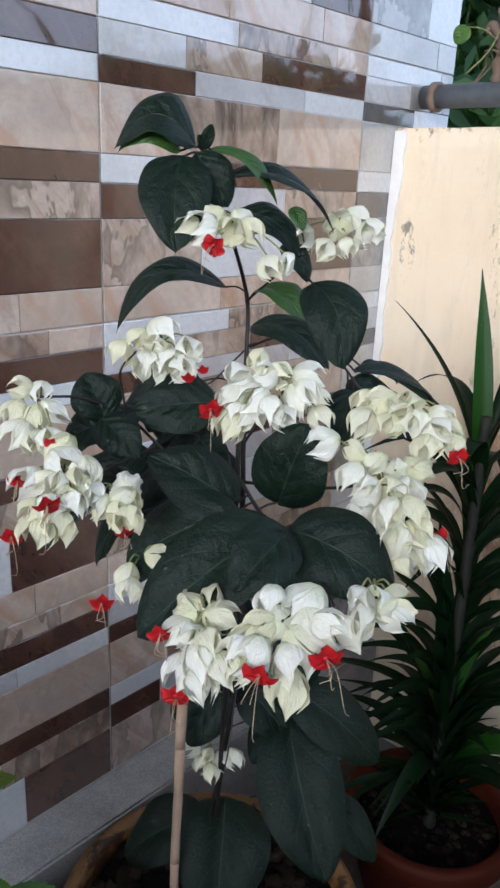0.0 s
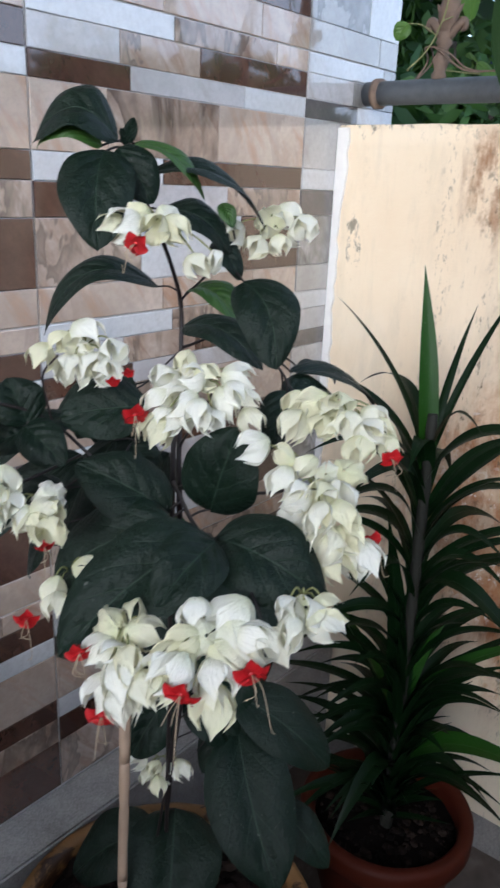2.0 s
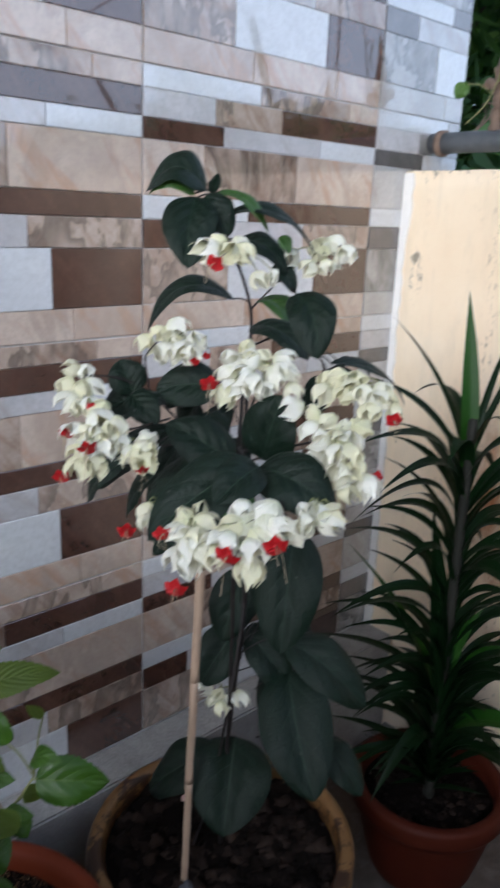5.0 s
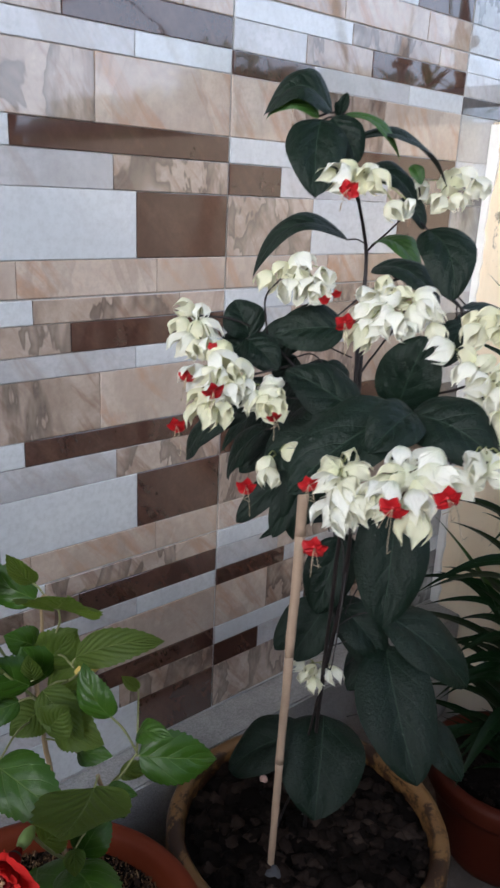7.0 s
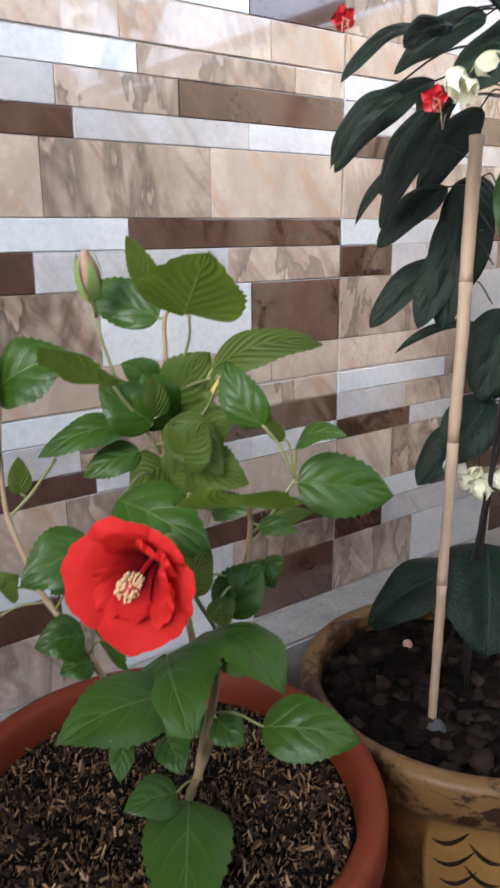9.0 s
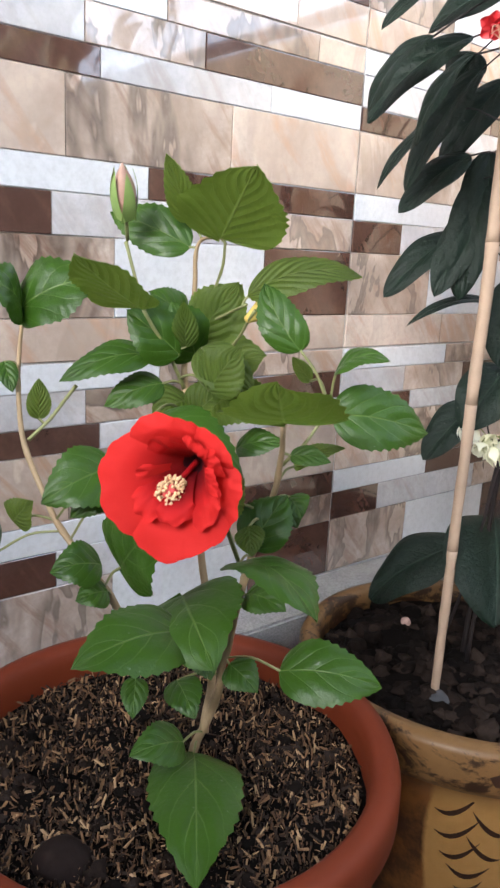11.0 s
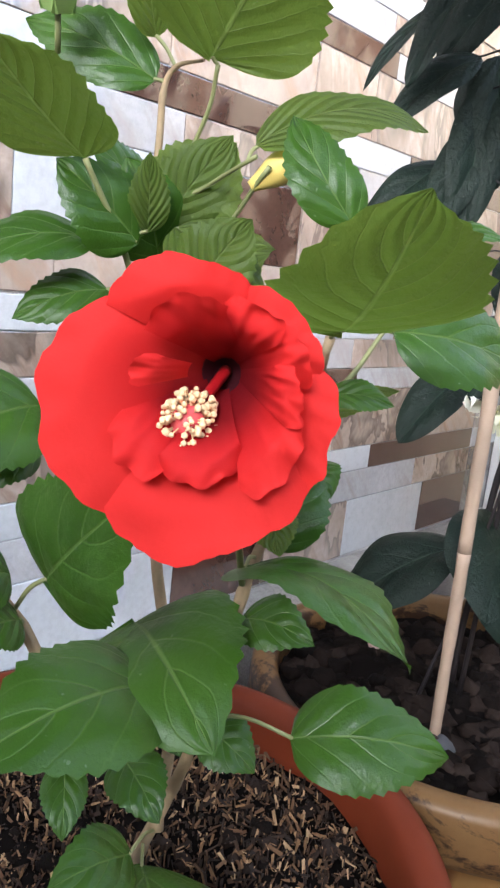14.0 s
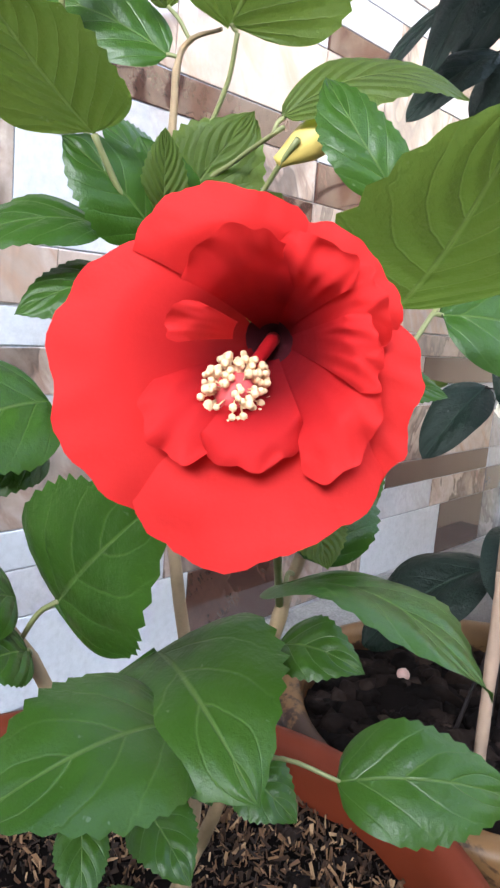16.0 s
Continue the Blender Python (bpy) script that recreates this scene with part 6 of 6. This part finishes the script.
# smaller petals crowded inside them: angle, spread, share, lift, ruffle, rise, foot, crumple, curl
for k, (angle, spread, share, lift, ruffle, rise, foot, crumple, curl) in enumerate((
    (112, 44, 0.66, 0.0040, 0.0020, 0.0030, 0.06, 0.0030, -0.002), (62, 30, 0.78, 0.0045, 0.0014, 0.0050, 0.08, 0.0034, 0.001), (22, 26, 0.86, 0.0040, 0.0012, 0.0062, 0.10, 0.0040, 0.004),
    (-46, 28, 0.78, 0.0050, 0.0010, 0.0040, 0.10, 0.0026, 0.005), (266, 27, 0.58, 0.0050, 0.0010, 0.0030, 0.10, 0.0012, 0.004), (226, 20, 0.66, 0.0030, 0.0014, 0.0022, 0.10, 0.0020, 0.003), (-8, 24, 0.72, 0.0045, 0.0008, 0.0075, 0.10, 0.0034, 0.003),
)):
    petal(radians(angle), radians(spread), share, lift, ruffle, 20 + k * 2.3, 0.0, rise, foot, crumple, curl, frill=0.0026)
# a small one stands beside the stamens; its lighter tone paints a highlight
petal(radians(180), radians(14), 0.45, 0.0130, 0.0006, 51.0, 0.0, 0.006, 0.34, 0.0010, 0.004, 0.6)

bm = bmesh.new()
lathe(bm, [(0.0005, -0.058), (0.0030, -0.056), (0.0058, -0.049), (0.0060, -0.041), (0.0046, -0.034), (0.0026, -0.0330), (0.0004, -0.0335)], 14)
part("flower_calyx", bm, BUD_GREEN, flower, "green cup behind the petals")
bm = bmesh.new()
lathe(bm, [(0.0072, -0.0190), (0.0050, -0.0232), (0.0030, -0.0262), (0.0004, -0.0275)], 18)
part("throat", bm, THROAT, flower, "dark crimson throat")
back_end = local(hib.ob, heart) + turn_to @ Vector((0, 0, -0.050))
node = local(hib.ob, FLOWER_NODE)
bm = bmesh.new()
tube(bm, curve([back_end, back_end * 0.6 + node * 0.4 - UP * 0.006, node], 6), 0.0017, 7)
part("flower_stalk", bm, HIB_TWIG, hib.ob)

inv = flower.matrix_basis.inverted()
b0 = Vector((0, 0, -0.024))
b1 = inv @ local(hib.ob, ball)
bm = bmesh.new()
tube(bm, curve([b0, b0 * 0.5 + b1 * 0.5 + Vector((0, 0, 0.003)), b1], 6), [0.0020 - 0.00006 * i for i in range(13)], 10)
column = part("stamen_column", bm, RED, flower, "crimson stamen column")
bm = bmesh.new()
r = random.Random(8)
axis = (b1 - b0).normalized()
for k in range(230):
    v = Vector((r.gauss(0, 1), r.gauss(0, 1), r.gauss(0, 1))).normalized()
    if v.dot(axis) > 0.80 and k % 3:
        continue
    c = b1 - axis * 0.003 + v * 0.0076 * r.uniform(0.80, 1.08) + axis * v.dot(axis) * 0.003
    bmesh.ops.create_icosphere(bm, subdivisions=1, radius=0.00100 * r.uniform(0.8, 1.25), matrix=Matrix.Translation(c))
    tube(bm, [b1 - axis * 0.003 + v * 0.0018, c], 0.00025, 3, cap=False)
core = bmesh.new()
bmesh.ops.create_icosphere(core, subdivisions=2, radius=0.0052, matrix=Matrix.Translation(b1 - axis * 0.002))
for v in core.verts:
    v.co += Vector((1, 1, 1)) * 0.0006 * noise.noise(v.co * 700)
part("stigma", core, STIGMA, column, "rosy tip of the stamen column")
anthers = part("anther_mass", bm, ANTHER, column, "cluster of pale yellow anthers")
tagged(anthers, kind="stuff")

# ---- soil clods and mulch ----


def clods(pot_ob, centre, radius, z, count, lo, hi, material, name, label, seed, flat=0.7, chips=False):
    r = random.Random(seed)
    bm = bmesh.new()
    for k in range(count):
        a, q = r.uniform(0, math.tau), radius * math.sqrt(r.random())
        s = lo + (hi - lo) * r.random() ** 2
        m = Matrix.Translation((q * math.cos(a), q * math.sin(a), z - FLOOR_Z + s * 0.2 + 0.004 * r.random())) @ Euler((r.uniform(0, 6), r.uniform(0, 6), r.uniform(0, 6))).to_matrix().to_4x4()
        if chips:
            e = [bm.verts.new(m @ Vector(p)) for p in ((-s, -s * 0.22, 0), (s, -s * 0.14, s * 0.1), (s * 0.9, s * 0.2, 0), (-s * 0.8, s * 0.26, s * 0.12))]
            f = [bm.verts.new(m @ Vector(p)) for p in ((-s, -s * 0.2, s * 0.16), (s, -s * 0.12, s * 0.22), (s * 0.9, s * 0.18, s * 0.16), (-s * 0.8, s * 0.22, s * 0.26))]
            bm.faces.new(e[::-1])
            bm.faces.new(f)
            for i in range(4):
                j = (i + 1) % 4
                bm.faces.new((e[i], e[j], f[j], f[i]))
        else:
            new_v = bmesh.ops.create_icosphere(bm, subdivisions=2, radius=s, matrix=m)["verts"]
            for v in new_v:
                c = m.translation
                v.co = c + (v.co - c) * (1 + 0.8 * noise.noise(v.co * 120 + Vector((k, 0, 0))) + 0.6 * noise.noise(v.co * 340))
                v.co.z = c.z + (v.co.z - c.z) * flat
    ob = part(name, bm, material, pot_ob, label, smooth=not chips)
    tagged(ob, kind="stuff")


def chip_material():
    n = Nodes("bark_mulch", 0.85, 0.3)
    i = n.add("NewGeometry").outputs["Random Per Island"]
    col = n.ramp(i, (0.0, (0.012, 0.007, 0.005)), (0.40, (0.034, 0.017, 0.009)), (0.66, (0.115, 0.058, 0.027)), (0.88, (0.27, 0.15, 0.07)), (1.0, (0.56, 0.37, 0.20)))
    n.colour(n.mix(n.math("MULTIPLY", n.noise(n.coords("Object"), 300, 3), 0.4), col, (0.02, 0.012, 0.008)))
    n.bump(n.noise(n.coords("Object"), 420, 3), 0.5, 0.0006)
    return n.m


MULCH = chip_material()


def clod_material():
    n = Nodes("crumbly_soil", 0.92, 0.10)
    i = n.add("NewGeometry").outputs["Random Per Island"]
    v = n.coords("Object")
    col = n.ramp(i, (0.0, (0.003, 0.002, 0.0016)), (0.5, (0.0085, 0.0054, 0.0042)), (0.85, (0.021, 0.0135, 0.0106)), (1.0, (0.040, 0.027, 0.021)))
    n.colour(n.mix(n.math("MULTIPLY", n.noise(v, 150, 5, 0.7), 0.5), col, (0.006, 0.004, 0.003)))
    n.bump(n.noise(v, 260, 4, 0.7), 0.8, 0.002)
    return n.m


CLODS = clod_material()
GREY_STONE = plain("rough_grey_stone", (0.062, 0.064, 0.072), 0.85, 90, 0.4, 0.6)
PINK_STONE = plain("pale_pink_pebble", (0.55, 0.36, 0.31), 0.7, 80, 0.2, 0.3)
clods(clero_pot, (0, 0), 0.168, 0.333, 1000, 0.003, 0.0155, CLODS, "crumbled_soil", "dark crumbly lumps of soil", 3)
clods(hibiscus_pot, (0, 0), 0.172, 0.353, 8500, 0.0016, 0.0062, MULCH, "bark_mulch", "brown bark and coir chips", 4, chips=True)
clods(hibiscus_pot, (0, 0), 0.165, 0.350, 260, 0.003, 0.009, CLODS, "crumbled_soil", "dark crumbly lumps of soil", 5)
clods(dracaena_pot, (0, 0), 0.112, 0.213, 320, 0.003, 0.009, CLODS, "crumbled_soil", "dark crumbly lumps of soil", 6)
pebble = thing("pebble", (-0.722, -0.212, 0.347), "small pale pink pebble lying on the soil", "pebble")
bm = bmesh.new()
bmesh.ops.create_icosphere(bm, subdivisions=2, radius=0.0065)
for v in bm.verts:
    v.co *= 1 + 0.2 * noise.noise(v.co * 200)
part("stone", bm, PINK_STONE, pebble)
lump = thing("stone", (-0.823, -0.345, 0.340), "small rough grey stone lying at the stake's foot", "stone")
bm = bmesh.new()
bmesh.ops.create_icosphere(bm, subdivisions=3, radius=0.012)
for v in bm.verts:
    v.co *= 1 + 0.45 * noise.noise(v.co * 90 + Vector((3, 0, 0)))
    v.co.z *= 0.8
part("stone", bm, GREY_STONE, lump)
stone = thing("stone", (-1.255, -0.335, 0.356), "rounded brown stone half sunk in the mulch", "stone")
bm = bmesh.new()
bmesh.ops.create_icosphere(bm, subdivisions=3, radius=0.022)
for v in bm.verts:
    v.co *= 1 + 0.25 * noise.noise(v.co * 40)
    v.co.z *= 0.6
part("rock", bm, CLOD, stone)

# ---- beyond the compound wall ----
BARK = plain("grey_brown_bark", (0.07, 0.055, 0.042), 0.9, 30, 0.4, 0.9)
BLUE_SHEET = plain("blue_plastic_sheet", (0.008, 0.022, 0.085), 0.45, 20, 0.3, 0.3)
CABLE = plain("grey_cable", (0.16, 0.17, 0.18), 0.5, 60, 0.2, 0.1)


def crown_material():
    n = Nodes("tree_foliage", 0.5, 0.35)
    i = n.add("NewGeometry").outputs["Random Per Island"]
    col = n.ramp(i, (0.0, (0.018, 0.052, 0.022)), (0.5, (0.048, 0.12, 0.042)), (0.85, (0.10, 0.20, 0.055)), (1.0, (0.17, 0.28, 0.07)))
    n.colour(n.mix(n.math("MULTIPLY", n.noise(n.coords("Object"), 30, 3), 0.4), col, (0.008, 0.022, 0.008)))
    t = n.add("BsdfTranslucent", {"Color": (0.09, 0.18, 0.02, 1)})
    m = n.add("MixShader", {0: 0.35})
    n.link(n.b.outputs[0], m.inputs[1])
    n.link(t.outputs[0], m.inputs[2])
    n.link(m.outputs[0], n.t.nodes["Material Output"].inputs["Surface"])
    return n.m


CROWN = crown_material()


def tree(place, height, spread, leaves, leaf_len, seed, low=0.35):
    """A tapered trunk with forking limbs and a ragged crown of single leaves."""
    r = random.Random(seed)
    ob = thing("garden_tree", place, "leafy dark green tree behind the compound wall", "tree", "trees behind the wall")
    top = Vector((r.uniform(-0.2, 0.2), r.uniform(-0.2, 0.2), height * 0.75))
    bm = bmesh.new()
    line = curve([(0, 0, 0), (0.05, -0.04, height * 0.25), top * 0.6, top], 5)
    tube(bm, line, [0.07 - 0.05 * i / len(line) for i in range(len(line))], 9)
    part("trunk", bm, BARK, ob)
    tips = []
    for k in range(16):
        s = line[r.randrange(3, len(line))]
        a = math.tau * k / 16 + r.uniform(-0.3, 0.3)
        q = spread * r.uniform(0.45, 1.0)
        e = s + Vector((q * math.cos(a), q * math.sin(a), r.uniform(-0.15, 0.5) * height * 0.4))
        bm = bmesh.new()
        limb = curve([s, (s + e) / 2 + UP * 0.12, e], 4)
        tube(bm, limb, [0.022 - 0.017 * i / len(limb) for i in range(len(limb))], 6)
        part("limb", bm, BARK, ob)
        tips += limb[3:]
    verts, faces = [], []
    for k in range(leaves):
        c = r.choice(tips) + Vector((r.gauss(0, 0.16), r.gauss(0, 0.16), r.gauss(0, 0.15))) * spread
        c.z = max(c.z, height * low * r.uniform(0.7, 1.0))
        d = Vector((r.gauss(0, 1), r.gauss(0, 1), r.gauss(-0.7, 0.6))).normalized()
        s = d.orthogonal().normalized()
        s = (Matrix.Rotation(r.uniform(0, 6.3), 3, d) @ s)
        n = d.cross(s)
        L = leaf_len * r.uniform(0.6, 1.25)
        w = L * r.uniform(0.17, 0.27)
        b = len(verts)
        verts += [c, c + d * L * 0.35 + s * w - n * w * 0.3, c + d * L * 0.4, c + d * L * 0.35 - s * w - n * w * 0.3, c + d * L * 0.75 + s * w * 0.6 - n * w * 0.5, c + d * L * 0.75 - s * w * 0.6 - n * w * 0.5, c + d * L - n * w * 0.8]
        faces += [(b, b + 1, b + 2), (b, b + 2, b + 3), (b + 1, b + 4, b + 6, b + 2), (b + 3, b + 2, b + 6, b + 5)]
    me = bpy.data.meshes.new("crown")
    me.from_pydata(verts, [], faces)
    tagged(put("crown", me, CROWN, ob, "ragged mass of dark leaves"), kind="stuff")


tree((1.50, 0.75, -0.06), 3.0, 0.70, 5200, 0.12, 1)
tree((1.15, 0.30, -0.06), 2.1, 0.42, 2600, 0.085, 2)
tree((2.60, 0.70, -0.06), 3.6, 0.95, 5200, 0.15, 3)
tree((2.30, 1.80, -0.06), 3.8, 1.10, 4200, 0.16, 4)
tree((3.60, 1.90, -0.06), 4.2, 1.20, 4200, 0.17, 5)
for k in range(6):
    tree((2.3 + 0.35 * (k % 2), -2.35 - 0.80 * k, -0.06), 2.02 + 0.10 * (k % 3), 0.66, 6500, 0.19, 6 + k, 0.2)


sheet_thing = thing("plastic_sheet", (1.35, 0.45, 1.60), "blue plastic sheet slung among the foliage", "sheet")
bm = bmesh.new()
rows = [[Vector((0.03 * noise.noise((i * 0.5, j * 0.5, 0)), -0.35 + 0.022 * i, 0.016 * j)) for i in range(12)] for j in range(11)]
sheet(bm, rows, [[(i / 11, j / 10) for i in range(12)] for j in range(11)])
bmesh.ops.solidify(bm, geom=bm.faces[:], thickness=0.003)
part("cloth", bm, BLUE_SHEET, sheet_thing)

cable = thing("cable", (0.145, -0.345, WALL_TOP), "thin grey cable hanging behind the railing", "cable")
bm = bmesh.new()
tube(bm, curve([(-0.03, 0.0, 0.085), (-0.012, 0.006, 0.15), (0.0, 0.004, 0.4), (0.01, -0.02, 1.6)], 6), 0.0028, 6)
part("wire", bm, CABLE, cable)

# blades that fill the middle of the dracaena
fill = random.Random(21)


def away(a):
    """Turns a blade out of the open side, where the plant is thin."""
    d = (a + 2.4 + math.pi) % math.tau - math.pi
    return a if abs(d) > 0.8 else a + math.copysign(0.9, d)


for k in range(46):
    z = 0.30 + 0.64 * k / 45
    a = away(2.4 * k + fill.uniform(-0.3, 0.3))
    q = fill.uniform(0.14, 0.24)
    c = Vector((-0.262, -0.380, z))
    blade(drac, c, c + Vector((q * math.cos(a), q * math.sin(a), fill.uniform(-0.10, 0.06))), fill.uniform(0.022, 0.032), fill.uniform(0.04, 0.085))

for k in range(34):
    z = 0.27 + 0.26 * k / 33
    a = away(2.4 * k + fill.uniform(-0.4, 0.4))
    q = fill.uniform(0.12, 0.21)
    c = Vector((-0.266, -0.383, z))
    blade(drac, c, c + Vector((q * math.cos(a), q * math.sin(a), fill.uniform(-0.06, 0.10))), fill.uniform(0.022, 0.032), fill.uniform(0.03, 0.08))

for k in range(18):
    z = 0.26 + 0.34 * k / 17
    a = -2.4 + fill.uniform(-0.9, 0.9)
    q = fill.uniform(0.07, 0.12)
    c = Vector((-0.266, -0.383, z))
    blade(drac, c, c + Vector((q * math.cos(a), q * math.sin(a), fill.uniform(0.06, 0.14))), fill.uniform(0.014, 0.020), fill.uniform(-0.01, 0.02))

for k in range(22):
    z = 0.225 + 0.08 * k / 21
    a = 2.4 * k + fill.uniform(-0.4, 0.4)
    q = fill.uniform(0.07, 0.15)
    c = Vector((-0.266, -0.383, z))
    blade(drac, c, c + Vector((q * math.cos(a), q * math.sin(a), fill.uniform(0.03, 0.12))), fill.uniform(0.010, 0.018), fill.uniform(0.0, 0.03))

# a creeper with pale green leaves on the railing
creeper = Plant("creeper", (0.10, -0.14, WALL_TOP + 0.08), "pale green creeper twined round the railing", "creeper")
creeper.ob["category"] = "creeper"
stem(creeper, [(0.033, -0.107, 1.448), (0.049, -0.142, 1.493), (0.049, -0.165, 1.567), (0.031, -0.164, 1.636), (0.023, -0.180, 1.693)], 0.0016, 0.001)
stem(creeper, [(0.092, -0.145, 1.454), (0.130, -0.210, 1.451), (0.155, -0.266, 1.475), (0.178, -0.313, 1.472)], 0.0014, 0.001)
leaf(creeper, (0.119, -0.171, 1.531), (0.087, -0.166, 1.653), 0.035, (-0.7, -0.5, 0.4), 0.004)
leaf(creeper, (0.022, -0.108, 1.519), (0.014, -0.090, 1.494), 0.030, (-0.7, -0.5, 0.4), 0.004)
leaf(creeper, (0.115, -0.208, 1.642), (0.135, -0.221, 1.589), 0.030, (-0.7, -0.5, 0.4), 0.004)
leaf(creeper, (0.112, -0.242, 1.460), (0.121, -0.277, 1.518), 0.035, (-0.7, -0.5, 0.4), 0.004)
leaf(creeper, (0.173, -0.265, 1.507), (0.191, -0.299, 1.494), 0.030, (-0.7, -0.5, 0.4), 0.004)
leaf(creeper, (0.172, -0.295, 1.457), (0.130, -0.218, 1.483), 0.030, (-0.7, -0.5, 0.4), 0.004)
leaf(creeper, (0.091, -0.206, 1.463), (0.111, -0.234, 1.431), 0.022, (-0.7, -0.5, 0.4), 0.004)
